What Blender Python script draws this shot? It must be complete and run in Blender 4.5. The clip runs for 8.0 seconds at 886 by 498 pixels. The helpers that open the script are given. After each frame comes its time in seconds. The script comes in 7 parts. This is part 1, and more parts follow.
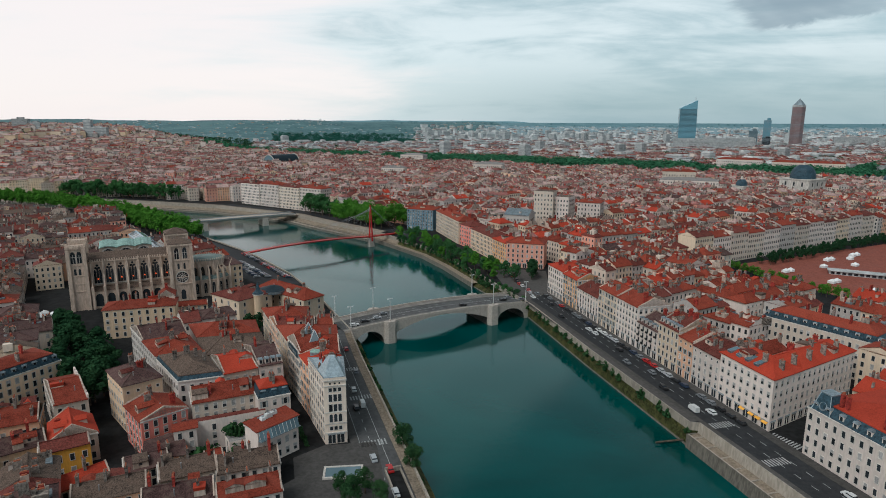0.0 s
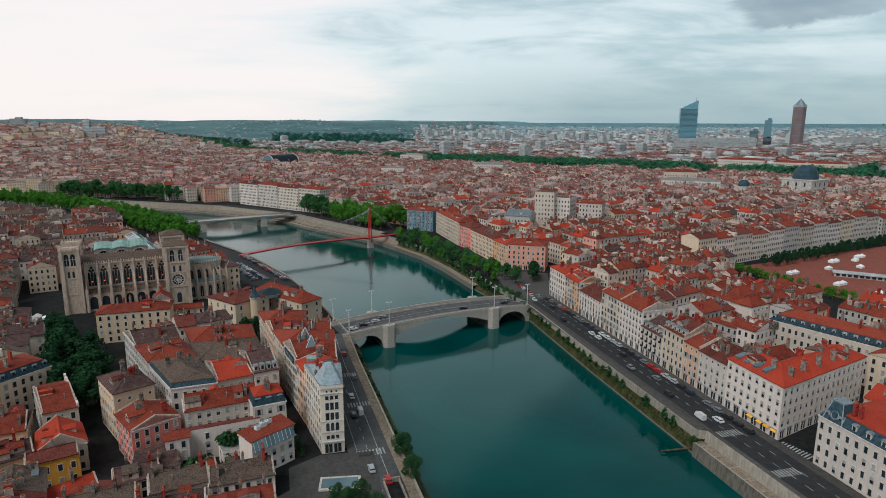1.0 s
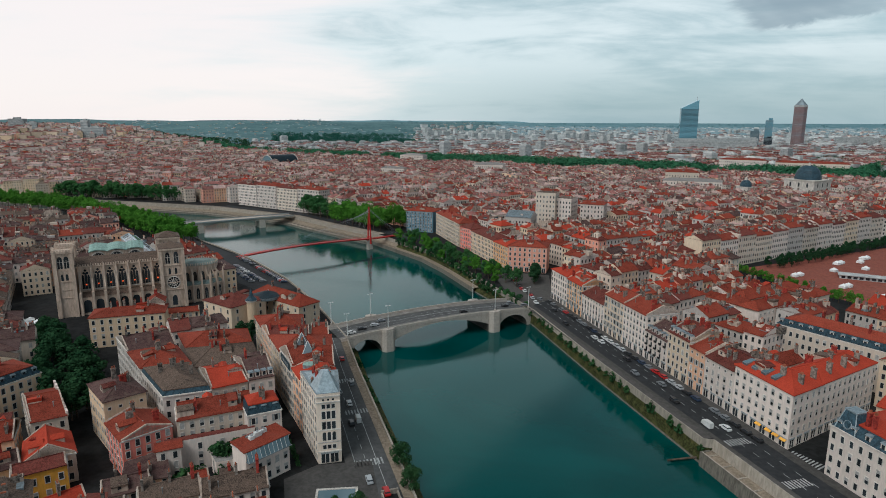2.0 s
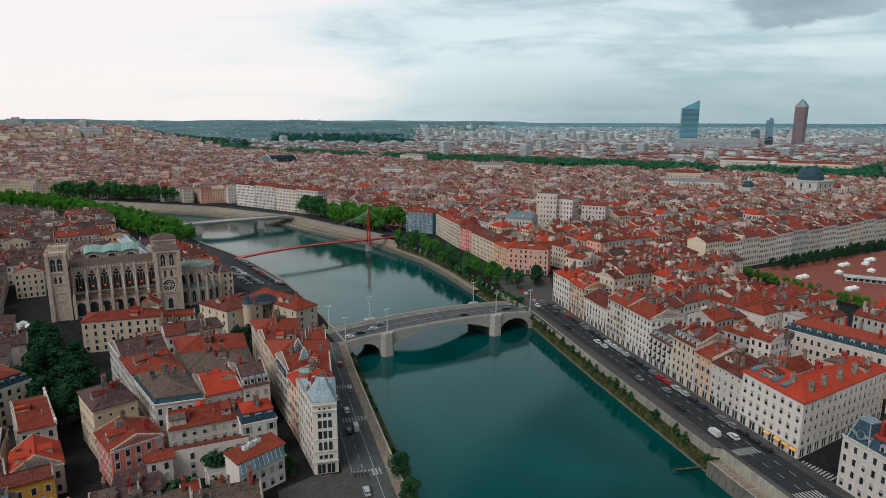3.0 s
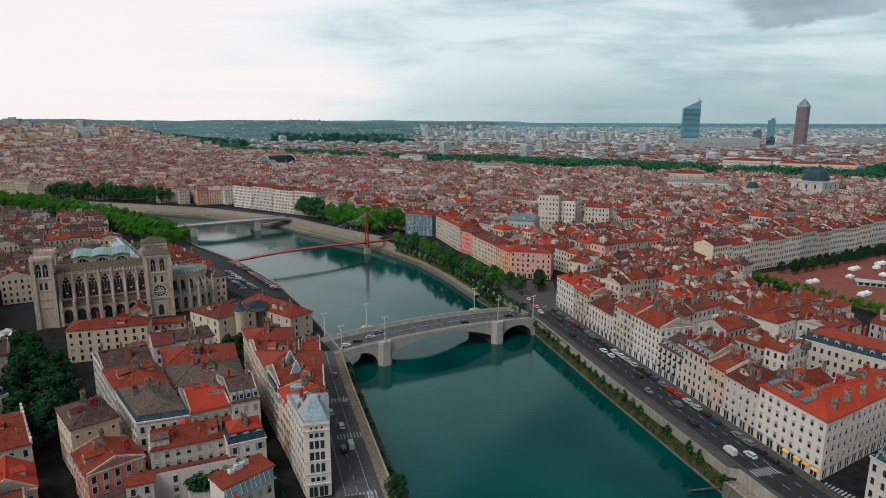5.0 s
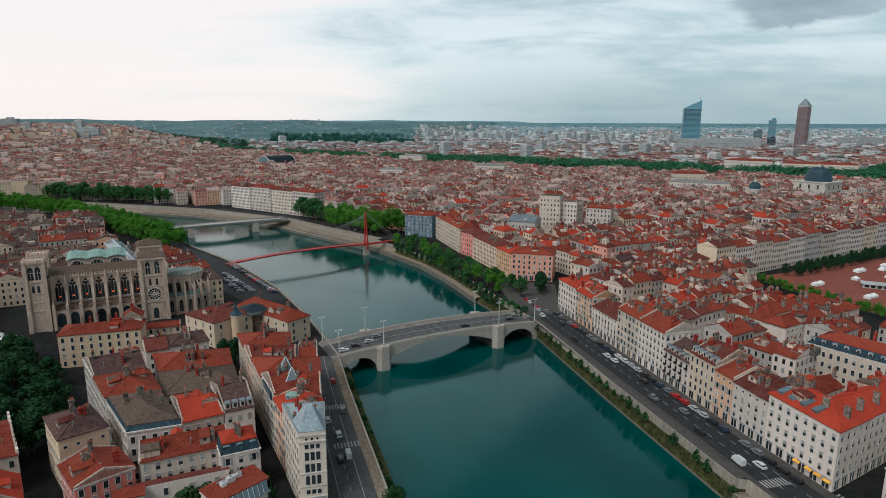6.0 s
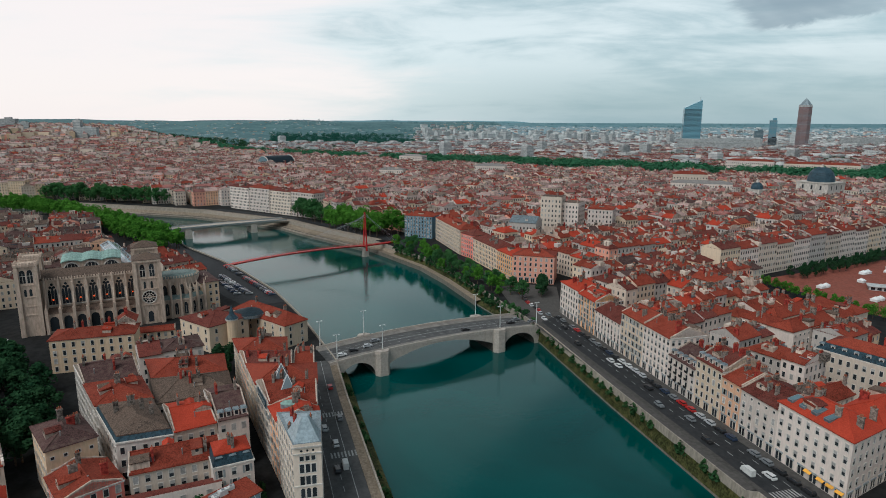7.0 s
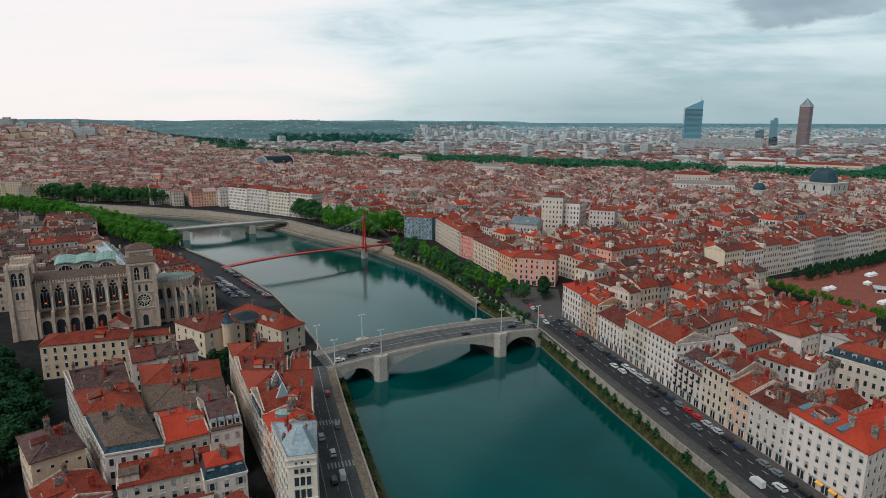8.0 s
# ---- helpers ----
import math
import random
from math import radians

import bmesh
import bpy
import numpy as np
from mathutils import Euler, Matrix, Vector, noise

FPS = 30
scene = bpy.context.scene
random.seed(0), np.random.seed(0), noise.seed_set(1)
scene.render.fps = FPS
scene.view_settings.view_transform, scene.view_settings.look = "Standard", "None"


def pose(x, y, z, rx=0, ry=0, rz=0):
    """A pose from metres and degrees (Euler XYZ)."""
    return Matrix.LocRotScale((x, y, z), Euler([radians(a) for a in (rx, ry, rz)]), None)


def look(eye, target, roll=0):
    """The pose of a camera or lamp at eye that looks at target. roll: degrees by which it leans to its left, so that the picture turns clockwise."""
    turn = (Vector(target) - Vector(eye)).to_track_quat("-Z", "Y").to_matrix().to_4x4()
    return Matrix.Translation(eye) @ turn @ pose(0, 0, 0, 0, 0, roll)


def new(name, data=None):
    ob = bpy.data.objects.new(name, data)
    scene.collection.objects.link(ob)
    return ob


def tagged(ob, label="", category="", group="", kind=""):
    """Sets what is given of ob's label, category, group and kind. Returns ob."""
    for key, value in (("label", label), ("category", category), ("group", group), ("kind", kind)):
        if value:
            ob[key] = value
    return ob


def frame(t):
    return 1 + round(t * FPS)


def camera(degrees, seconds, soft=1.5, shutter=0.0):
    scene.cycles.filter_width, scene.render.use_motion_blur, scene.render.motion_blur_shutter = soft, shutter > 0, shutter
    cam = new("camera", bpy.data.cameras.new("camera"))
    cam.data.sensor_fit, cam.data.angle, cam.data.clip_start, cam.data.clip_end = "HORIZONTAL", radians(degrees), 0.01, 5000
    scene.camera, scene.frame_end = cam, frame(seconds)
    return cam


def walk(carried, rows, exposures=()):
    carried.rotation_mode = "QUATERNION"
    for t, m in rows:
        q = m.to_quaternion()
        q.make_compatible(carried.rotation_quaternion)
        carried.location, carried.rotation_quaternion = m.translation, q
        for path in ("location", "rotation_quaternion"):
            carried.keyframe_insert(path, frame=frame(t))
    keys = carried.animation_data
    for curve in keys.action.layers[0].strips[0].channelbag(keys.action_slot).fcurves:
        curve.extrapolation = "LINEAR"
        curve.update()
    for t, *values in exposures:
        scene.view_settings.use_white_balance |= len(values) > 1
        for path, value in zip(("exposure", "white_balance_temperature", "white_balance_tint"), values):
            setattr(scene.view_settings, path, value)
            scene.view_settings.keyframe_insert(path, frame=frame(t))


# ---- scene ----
cam = camera(71.0, 8.0, soft=0.95)
PATH = [(t, 0.0, 5.676 * t, 108.7, 78.15, -0.2, 0.0) for t in (0, 0.5, 1, 1.5, 3, 3.5, 4, 4.5, 6, 6.5, 7, 7.5, 8)]
walk(cam, [(t, pose(*p)) for t, *p in PATH], exposures=[(0.0, -0.03, 5900, 3)])

# ---------------------------------------------------------------- sky and sun
SUN = Vector((-0.38, -0.50, 0.78)).normalized()
sun = new("sun", bpy.data.lights.new("sun", "SUN"))
sun.data.energy, sun.data.angle, sun.data.color = 2.05, radians(34), (1.0, 0.94, 0.89)
sun.matrix_world = look(SUN * 500, (0, 0, 0))

world = bpy.data.worlds.new("overcast_sky")
scene.world = world
world.use_nodes = True


class Nodes:
    """Short hand for building node trees."""

    def __init__(self, tree):
        self.tree = tree
        tree.nodes.clear()

    def add(self, kind, **sockets):
        n = self.tree.nodes.new(kind)
        for k, v in sockets.items():
            self.put(n, k, v)
        return n

    def put(self, n, key, v):
        s = n.inputs[int(key[1:])] if key[0] == "i" and key[1:].isdigit() else n.inputs[key.replace("_", " ")]
        if isinstance(v, bpy.types.NodeSocket):
            self.tree.links.new(v, s)
        else:
            s.default_value = v

    def math(self, op, a, b=0.0, clamp=False):
        n = self.add("ShaderNodeMath", i0=a, i1=b)
        n.operation, n.use_clamp = op, clamp
        return n.outputs[0]

    def vmath(self, op, a, b=(0, 0, 0)):
        n = self.add("ShaderNodeVectorMath", i0=a, i1=b)
        n.operation = op
        return n.outputs[1] if op == "DOT_PRODUCT" else n.outputs[0]

    def mix(self, fac, a, b, blend="MIX"):
        n = self.tree.nodes.new("ShaderNodeMix")
        n.data_type, n.blend_type = "RGBA", blend
        for s, v in ((n.inputs[0], fac), (n.inputs[6], a), (n.inputs[7], b)):
            if isinstance(v, bpy.types.NodeSocket):
                self.tree.links.new(v, s)
            else:
                s.default_value = v
        return n.outputs[2]

    def span(self, v, lo, hi, to0=0.0, to1=1.0):
        n = self.add("ShaderNodeMapRange", i0=v, i1=lo, i2=hi, i3=to0, i4=to1)
        n.interpolation_type = "SMOOTHSTEP"
        return n.outputs[0]

    def noise(self, vec, scale, detail=4.0, rough=0.55, distort=0.0):
        return self.add("ShaderNodeTexNoise", Vector=vec, Scale=scale, Detail=detail, Roughness=rough, Distortion=distort).outputs[0]


def col(c):
    return (c[0], c[1], c[2], 1.0)


w = Nodes(world.node_tree)
sky = w.add("ShaderNodeTexSky")
sky.sky_type, sky.sun_disc = "NISHITA", False
sky.sun_elevation, sky.sun_rotation = math.asin(SUN.z), math.atan2(SUN.x, SUN.y)
way = w.add("ShaderNodeTexCoord").outputs["Generated"]
sep = w.add("ShaderNodeSeparateXYZ", i0=way)
up = w.math("ADD", w.math("MAXIMUM", sep.outputs[2], 0.0), 0.20)
flat = w.add("ShaderNodeCombineXYZ", i0=w.math("DIVIDE", sep.outputs[0], up), i1=w.math("DIVIDE", sep.outputs[1], up), i2=0.3).outputs[0]
streak = w.vmath("MULTIPLY", flat, (0.75, 1.0, 1.0))
n1 = w.noise(streak, 1.5, 8.0, 0.58, 0.45)
n2 = w.noise(w.vmath("ADD", flat, (7.3, 2.1, 0.0)), 0.75, 6.0, 0.5, 0.2)
ahead = w.math("MAXIMUM", sep.outputs[1], 0.05)
across, above = w.math("DIVIDE", sep.outputs[0], ahead), w.math("DIVIDE", sep.outputs[2], ahead)
lines = w.noise(w.add("ShaderNodeCombineXYZ", i0=w.math("MULTIPLY", across, 2.6), i1=w.math("MULTIPLY", above, 17.0), i2=3.1).outputs[0], 1.35, 8.0, 0.58, 0.5)
side = w.vmath("DOT_PRODUCT", way, (-0.80, 0.60, 0.0))
wide = w.span(side, 0.33, 0.90)
cover = w.math("ADD", w.math("ADD", w.math("MULTIPLY", n1, 0.35), w.math("MULTIPLY", lines, 0.45)), w.math("MULTIPLY", n2, 0.3))
bright = w.span(w.math("ADD", side, w.math("MULTIPLY", w.math("SUBTRACT", lines, 0.5), 0.42)), 0.58, 0.84)
veil = w.span(w.math("ADD", cover, w.math("MULTIPLY", wide, 0.17)), 0.42, 0.62)
grey = w.mix(veil, col((0.52, 0.625, 0.64)), col((0.93, 0.95, 0.925)))
low = w.math("MULTIPLY", w.span(sep.outputs[2], 0.01, 0.12, 0.8, 0.0), w.math("SUBTRACT", 1.0, wide))
grey = w.mix(low, grey, col((0.39, 0.50, 0.525)))
wisp = w.add("ShaderNodeCombineXYZ", i0=w.math("MULTIPLY", across, 9.0), i1=w.math("MULTIPLY", above, 22.0), i2=1.7).outputs[0]
torn = w.math("SUBTRACT", w.noise(wisp, 1.0, 7.0, 0.62, 0.7), 0.5)
foot = w.math("ADD", w.math("SUBTRACT", above, w.math("MULTIPLY", across, 0.13)), w.math("MULTIPLY", torn, 0.055))
edge = w.math("ADD", w.math("ADD", across, w.math("MULTIPLY", above, 0.9)), w.math("MULTIPLY", torn, 0.12))
storm = w.math("MULTIPLY", w.span(foot, 0.062, 0.074), w.span(edge, 0.585, 0.625))
storm = w.math("MULTIPLY", storm, w.span(w.noise(wisp, 0.45, 4.0, 0.5, 0.3), 0.30, 0.55, 0.6, 1.0))
grey = w.mix(w.math("MULTIPLY", storm, 0.85), grey, col((0.30, 0.36, 0.40)))
cloud = w.mix(w.math("MULTIPLY", bright, w.span(cover, 0.38, 0.56, 0.72, 1.0)), grey, col((1.22, 1.035, 0.965)))
overhead = w.span(sep.outputs[2], 0.30, 0.72, 1.0, 0.50)
cloud = w.vmath("MULTIPLY", cloud, w.add("ShaderNodeCombineXYZ", i0=overhead, i1=overhead, i2=overhead).outputs[0])
total = w.mix(0.88, w.vmath("MULTIPLY", sky.outputs[0], (0.10, 0.10, 0.10)), cloud)
back = w.add("ShaderNodeBackground", Color=total, Strength=0.94)
w.tree.links.new(back.outputs[0], w.add("ShaderNodeOutputWorld").inputs[0])


# ---------------------------------------------------------------- materials
def surface(name, base, rough=0.85, metal=0.0, grain=0.18, size=3.0, fine=0.8, bump=0.0, vary=0.15, streaks=False, spec=0.15, tint=None):
    """A weathered opaque surface: two scales of stains, a difference from piece to piece, and fine relief."""
    m = bpy.data.materials.new(name)
    m.use_nodes = True
    k = Nodes(m.node_tree)
    where = k.add("ShaderNodeNewGeometry")
    p = where.outputs["Position"]
    if streaks:
        p = k.vmath("MULTIPLY", p, (1.0, 1.0, 0.25))
    big = k.noise(p, 1.0 / size, 4.0, 0.6)
    small = k.noise(p, 1.0 / fine, 3.0, 0.65)
    each = k.math("ADD", where.outputs["Random Per Island"], k.add("ShaderNodeObjectInfo").outputs["Random"])
    each = k.math("FRACT", each)
    v = k.math("ADD", k.span(big, 0.33, 0.67, 1.0 - grain * 0.65, 1.0 + grain * 0.65), k.span(small, 0.34, 0.66, -grain * 1.15, grain * 1.15))
    v = k.math("ADD", v, k.math("MULTIPLY", k.math("SUBTRACT", each, 0.5), 2 * vary))
    c = k.vmath("MULTIPLY", col(base)[:3], k.add("ShaderNodeCombineXYZ", i0=v, i1=v, i2=v).outputs[0])
    if tint:
        c = k.mix(k.span(big, 0.45, 0.75, 0.0, 0.6), c, col(tint))
    b = k.add("ShaderNodeBsdfPrincipled", Base_Color=c, Roughness=rough, Metallic=metal)
    b.inputs["Specular IOR Level"].default_value = spec
    if bump:
        b_n = k.add("ShaderNodeBump", Strength=0.6, Distance=bump, Height=small)
        k.put(b, "Normal", b_n.outputs[0])
    k.tree.links.new(b.outputs[0], k.add("ShaderNodeOutputMaterial").inputs[0])
    return m


WALLS = {
    "white": surface("white_render", (0.678, 0.576, 0.514), streaks=True, grain=0.055, fine=0.5),
    "cream": surface("cream_render", (0.655, 0.545, 0.450), streaks=True, grain=0.055, fine=0.5),
    "ochre": surface("ochre_render", (0.700, 0.515, 0.350), streaks=True, grain=0.055, fine=0.5),
    "peach": surface("peach_render", (0.768, 0.452, 0.294), streaks=True, grain=0.055, fine=0.5),
    "pink": surface("pink_render", (0.746, 0.226, 0.175), streaks=True, grain=0.055, fine=0.5),
    "orange": surface("orange_render", (0.768, 0.418, 0.192), streaks=True, grain=0.055, fine=0.5),
    "yellow": surface("yellow_render", (0.740, 0.370, 0.060), streaks=True, grain=0.055, fine=0.5),
    "grey": surface("grey_render", (0.520, 0.463, 0.424), streaks=True, grain=0.055, fine=0.5),
    "beige": surface("beige_render", (0.680, 0.535, 0.395), streaks=True, grain=0.055, fine=0.5),
    "salmon": surface("salmon_render", (0.746, 0.362, 0.266), streaks=True, grain=0.055, fine=0.5),
    "blue": surface("blue_render", (0.130, 0.225, 0.285), streaks=True, grain=0.055, fine=0.5),
}
ROOFS = {
    "red": surface("red_roof_tiles", (0.220, 0.041, 0.023), size=4.0, fine=0.42, grain=0.26, vary=0.24, bump=0.04, tint=(0.165, 0.045, 0.030)),
    "bright": surface("new_red_roof_tiles", (0.370, 0.046, 0.023), size=7.0, fine=0.42, grain=0.13, vary=0.1, bump=0.05),
    "dark": surface("dark_red_roof_tiles", (0.140, 0.037, 0.028), size=3.5, fine=0.42, grain=0.3, vary=0.24, bump=0.04, tint=(0.100, 0.046, 0.036)),
    "brown": surface("brown_roof_tiles", (0.085, 0.046, 0.042), size=1.8, fine=0.36, grain=0.3, vary=0.2, bump=0.03, tint=(0.12, 0.09, 0.07)),
    "old": surface("old_mottled_roof_tiles", (0.125, 0.088, 0.068), size=1.5, fine=0.32, grain=0.36, vary=0.15, bump=0.03, tint=(0.09, 0.055, 0.04)),
}
# Distance haze is painted into these three roof colours: paler and greyer.
ROOFS["pale"] = surface("haze_paled_roof_tiles", (0.245, 0.104, 0.090), size=6.0, fine=1.0, grain=0.3, vary=0.35)
ROOFS["hazed"] = surface("hazed_roof_tiles", (0.365, 0.250, 0.222), size=6.0, fine=1.0, grain=0.25, vary=0.35)
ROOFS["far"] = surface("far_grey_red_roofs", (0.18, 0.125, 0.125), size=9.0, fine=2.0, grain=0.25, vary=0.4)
# Bridge stone made much darker: the shade under the arches is in its colour.
VAULTSHADE = surface("shaded_vault_stone", (0.07, 0.063, 0.056), grain=0.3, size=2.0)
BRIDGESTONE = surface("bridge_stone", (0.45, 0.39, 0.34), grain=0.10, size=3.5, fine=0.9, vary=0.04, tint=(0.33, 0.28, 0.24))
ZINC = surface("zinc_sheet", (0.22, 0.26, 0.28), rough=0.45, metal=0.4, grain=0.2, size=2.0)
PALEZINC = surface("pale_zinc_sheet", (0.36, 0.42, 0.45), rough=0.5, metal=0.3, grain=0.14, size=2.0)
ROOFS["white"] = surface("white_roof_membrane", (0.25, 0.23, 0.215), grain=0.15, size=2.5)
SLATE = surface("blue_slate", (0.035, 0.065, 0.085), rough=0.5, grain=0.3, size=1.5)
DARKVAULT = surface("black_vault_sheet", (0.018, 0.030, 0.038), rough=0.6, grain=0.2)
LEADGREEN = surface("weathered_lead", (0.17, 0.215, 0.20), rough=0.6, grain=0.2)
COPPER = surface("green_copper", (0.23, 0.34, 0.30), rough=0.7, grain=0.2)
STONE = surface("pale_stone", (0.54, 0.49, 0.44), grain=0.16, size=2.5, vary=0.08, streaks=True)
DARKSTONE = surface("weathered_stone", (0.53, 0.405, 0.32), grain=0.16, size=3.5, vary=0.06, streaks=True, tint=(0.40, 0.31, 0.245))
TRIMSTONE = surface("window_stone", (0.58, 0.53, 0.48), grain=0.15, size=1.5)
SHUTTER = surface("grey_shutter", (0.30, 0.32, 0.32), rough=0.6, grain=0.15)
SHUTTERW = surface("pale_shutter", (0.36, 0.345, 0.33), rough=0.6, grain=0.15)
PARTY = surface("weathered_party_wall", (0.44, 0.345, 0.28), grain=0.2, size=1.5, vary=0.25, streaks=True)
SAND = surface("sandy_terrace", (0.22, 0.175, 0.13), grain=0.2, size=2.5)
CHIMNEY = surface("chimney_render", (0.20, 0.165, 0.14), grain=0.3, size=0.8, vary=0.3)
BRICK = surface("red_chimney_brick", (0.28, 0.04, 0.03), grain=0.25, size=0.8, vary=0.2)
POT = surface("clay_pot", (0.34, 0.11, 0.06), grain=0.2, vary=0.2)
ASPHALT = surface("asphalt", (0.032, 0.033, 0.035), rough=0.8, grain=0.12, size=6.0, fine=1.5)
PAVING = surface("pavement_slabs", (0.078, 0.072, 0.067), grain=0.13, size=4.0, fine=1.2)
PALEPAVE = surface("pale_tan_paving", (0.27, 0.225, 0.18), grain=0.15, size=6.0, fine=1.5)
BRIDGEROAD = surface("worn_bridge_asphalt", (0.085, 0.084, 0.083), rough=0.8, grain=0.12, size=5.0, fine=1.5)
BRIDGEPAVE = surface("bridge_slabs", (0.21, 0.19, 0.17), grain=0.12, size=3.0)
# Albedo kept near black to paint in the deep shade of streets and courts.
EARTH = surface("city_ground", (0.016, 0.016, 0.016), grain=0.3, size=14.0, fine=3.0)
REDSAND = surface("red_sand", (0.24, 0.075, 0.052), grain=0.15, size=9.0, fine=1.5, tint=(0.17, 0.075, 0.06))
DARKQUAY = surface("dark_wet_masonry", (0.17, 0.15, 0.125), grain=0.2, size=3.0, streaks=True, tint=(0.10, 0.09, 0.07))
QUAY = surface("quay_masonry", (0.34, 0.295, 0.245), grain=0.16, size=5.0, streaks=True, tint=(0.20, 0.17, 0.13))
DUCT = surface("galvanised_duct", (0.30, 0.30, 0.30), rough=0.4, metal=0.5, grain=0.1)
GRASS = surface("bank_grass", (0.052, 0.056, 0.018), grain=0.45, size=3.0, fine=0.6, bump=0.1, tint=(0.13, 0.10, 0.04))
PAINT = surface("road_paint", (0.36, 0.36, 0.35), grain=0.2, size=1.0)
METAL = surface("grey_metal", (0.40, 0.41, 0.42), rough=0.4, metal=0.6, grain=0.1)
WHITEMETAL = surface("white_painted_steel", (0.62, 0.62, 0.60), rough=0.4, grain=0.06)
REDSTEEL = surface("red_painted_steel", (0.42, 0.030, 0.028), rough=0.45, grain=0.08)
CLOTH = surface("white_canvas", (0.80, 0.79, 0.77), grain=0.06, size=1.0)
BARK = surface("bark", (0.10, 0.075, 0.055), grain=0.3, size=0.6)
RUBBER = surface("tyre_rubber", (0.02, 0.02, 0.02), rough=0.8, grain=0.1)
FARWHITE = surface("pale_concrete", (0.47, 0.47, 0.46), grain=0.2, size=14.0, fine=4.0, vary=0.4)


def glassy(name, base, rough=0.12, vary=0.5):
    m = bpy.data.materials.new(name)
    m.use_nodes = True
    k = Nodes(m.node_tree)
    where = k.add("ShaderNodeNewGeometry")
    each = k.math("FRACT", k.math("ADD", where.outputs["Random Per Island"], k.add("ShaderNodeObjectInfo").outputs["Random"]))
    c = k.mix(k.math("MULTIPLY", each, vary), col(base), col([x * 3.5 for x in base]))
    b = k.add("ShaderNodeBsdfPrincipled", Base_Color=c, Roughness=rough)
    k.tree.links.new(b.outputs[0], k.add("ShaderNodeOutputMaterial").inputs[0])
    return m



def distance(name, a, b, haze_glow):
    """The wooded backdrop on the skyline, kilometres off; the pale haze before it is painted in as emission."""
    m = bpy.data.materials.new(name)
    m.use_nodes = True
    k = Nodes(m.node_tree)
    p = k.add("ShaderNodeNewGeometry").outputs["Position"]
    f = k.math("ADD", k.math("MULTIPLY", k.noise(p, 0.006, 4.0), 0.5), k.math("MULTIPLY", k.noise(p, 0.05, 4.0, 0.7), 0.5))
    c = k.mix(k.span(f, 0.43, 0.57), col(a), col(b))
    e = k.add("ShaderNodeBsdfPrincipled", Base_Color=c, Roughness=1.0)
    e.inputs["Emission Color"].default_value = col(haze_glow)
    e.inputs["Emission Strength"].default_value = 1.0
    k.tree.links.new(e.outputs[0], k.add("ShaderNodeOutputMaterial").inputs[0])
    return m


# None of these shines by itself: the last colour is painted-in haze.
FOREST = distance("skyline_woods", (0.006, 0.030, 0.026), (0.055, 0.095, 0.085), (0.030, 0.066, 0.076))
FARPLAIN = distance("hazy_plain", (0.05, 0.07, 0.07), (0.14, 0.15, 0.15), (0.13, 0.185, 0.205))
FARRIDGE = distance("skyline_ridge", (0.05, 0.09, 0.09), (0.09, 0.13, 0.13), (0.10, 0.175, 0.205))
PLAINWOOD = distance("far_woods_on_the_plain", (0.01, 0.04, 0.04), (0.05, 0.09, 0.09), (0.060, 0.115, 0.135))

LAMPLIGHT = bpy.data.materials.new("orange_lamp_light")
LAMPLIGHT.use_nodes = True
LAMPLIGHT.node_tree.nodes["Principled BSDF"].inputs["Base Color"].default_value = (0.5, 0.08, 0.02, 1)
LAMPLIGHT.node_tree.nodes["Principled BSDF"].inputs["Emission Color"].default_value = (1.0, 0.13, 0.03, 1)
LAMPLIGHT.node_tree.nodes["Principled BSDF"].inputs["Emission Strength"].default_value = 0.9

GLASS = glassy("window_glass", (0.014, 0.017, 0.020), vary=0.7)
PALEGLASS = glassy("lantern_glass", (0.13, 0.16, 0.175), 0.2, 0.1)
BLUEGLASS = glassy("blue_glass", (0.085, 0.13, 0.15), 0.1, 0.3)
TOWERGLASS = glassy("tower_glass", (0.115, 0.25, 0.31), 0.12, 0.2)


def leaf_material(name, a, b):
    m = bpy.data.materials.new(name)
    m.use_nodes = True
    k = Nodes(m.node_tree)
    where = k.add("ShaderNodeNewGeometry")
    tone = k.math("ADD", k.math("MULTIPLY", where.outputs["Random Per Island"], 0.65), k.math("MULTIPLY", k.add("ShaderNodeObjectInfo").outputs["Random"], 0.35))
    c = k.mix(tone, col(a), col(b))
    d = k.add("ShaderNodeBsdfDiffuse", Color=c)
    t = k.add("ShaderNodeBsdfTranslucent", Color=c)
    s = k.add("ShaderNodeMixShader", i0=0.25, i1=d.outputs[0], i2=t.outputs[0])
    k.tree.links.new(s.outputs[0], k.add("ShaderNodeOutputMaterial").inputs[0])
    return m


LEAF = leaf_material("leaves", (0.030, 0.094, 0.036), (0.084, 0.205, 0.066))
LEAFNEAR = leaf_material("square_leaves", (0.022, 0.062, 0.027), (0.064, 0.138, 0.050))
LEAFDARK = leaf_material("dark_leaves", (0.013, 0.045, 0.022), (0.046, 0.105, 0.046))
LEAFBELT = leaf_material("belt_leaves", (0.028, 0.118, 0.062), (0.085, 0.225, 0.115))
# Bluer than the nearer leaves: distance haze is mixed into the leaf colour.
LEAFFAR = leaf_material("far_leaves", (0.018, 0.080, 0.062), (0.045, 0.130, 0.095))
LEAFLIGHT = leaf_material("light_leaves", (0.046, 0.150, 0.020), (0.125, 0.300, 0.042))

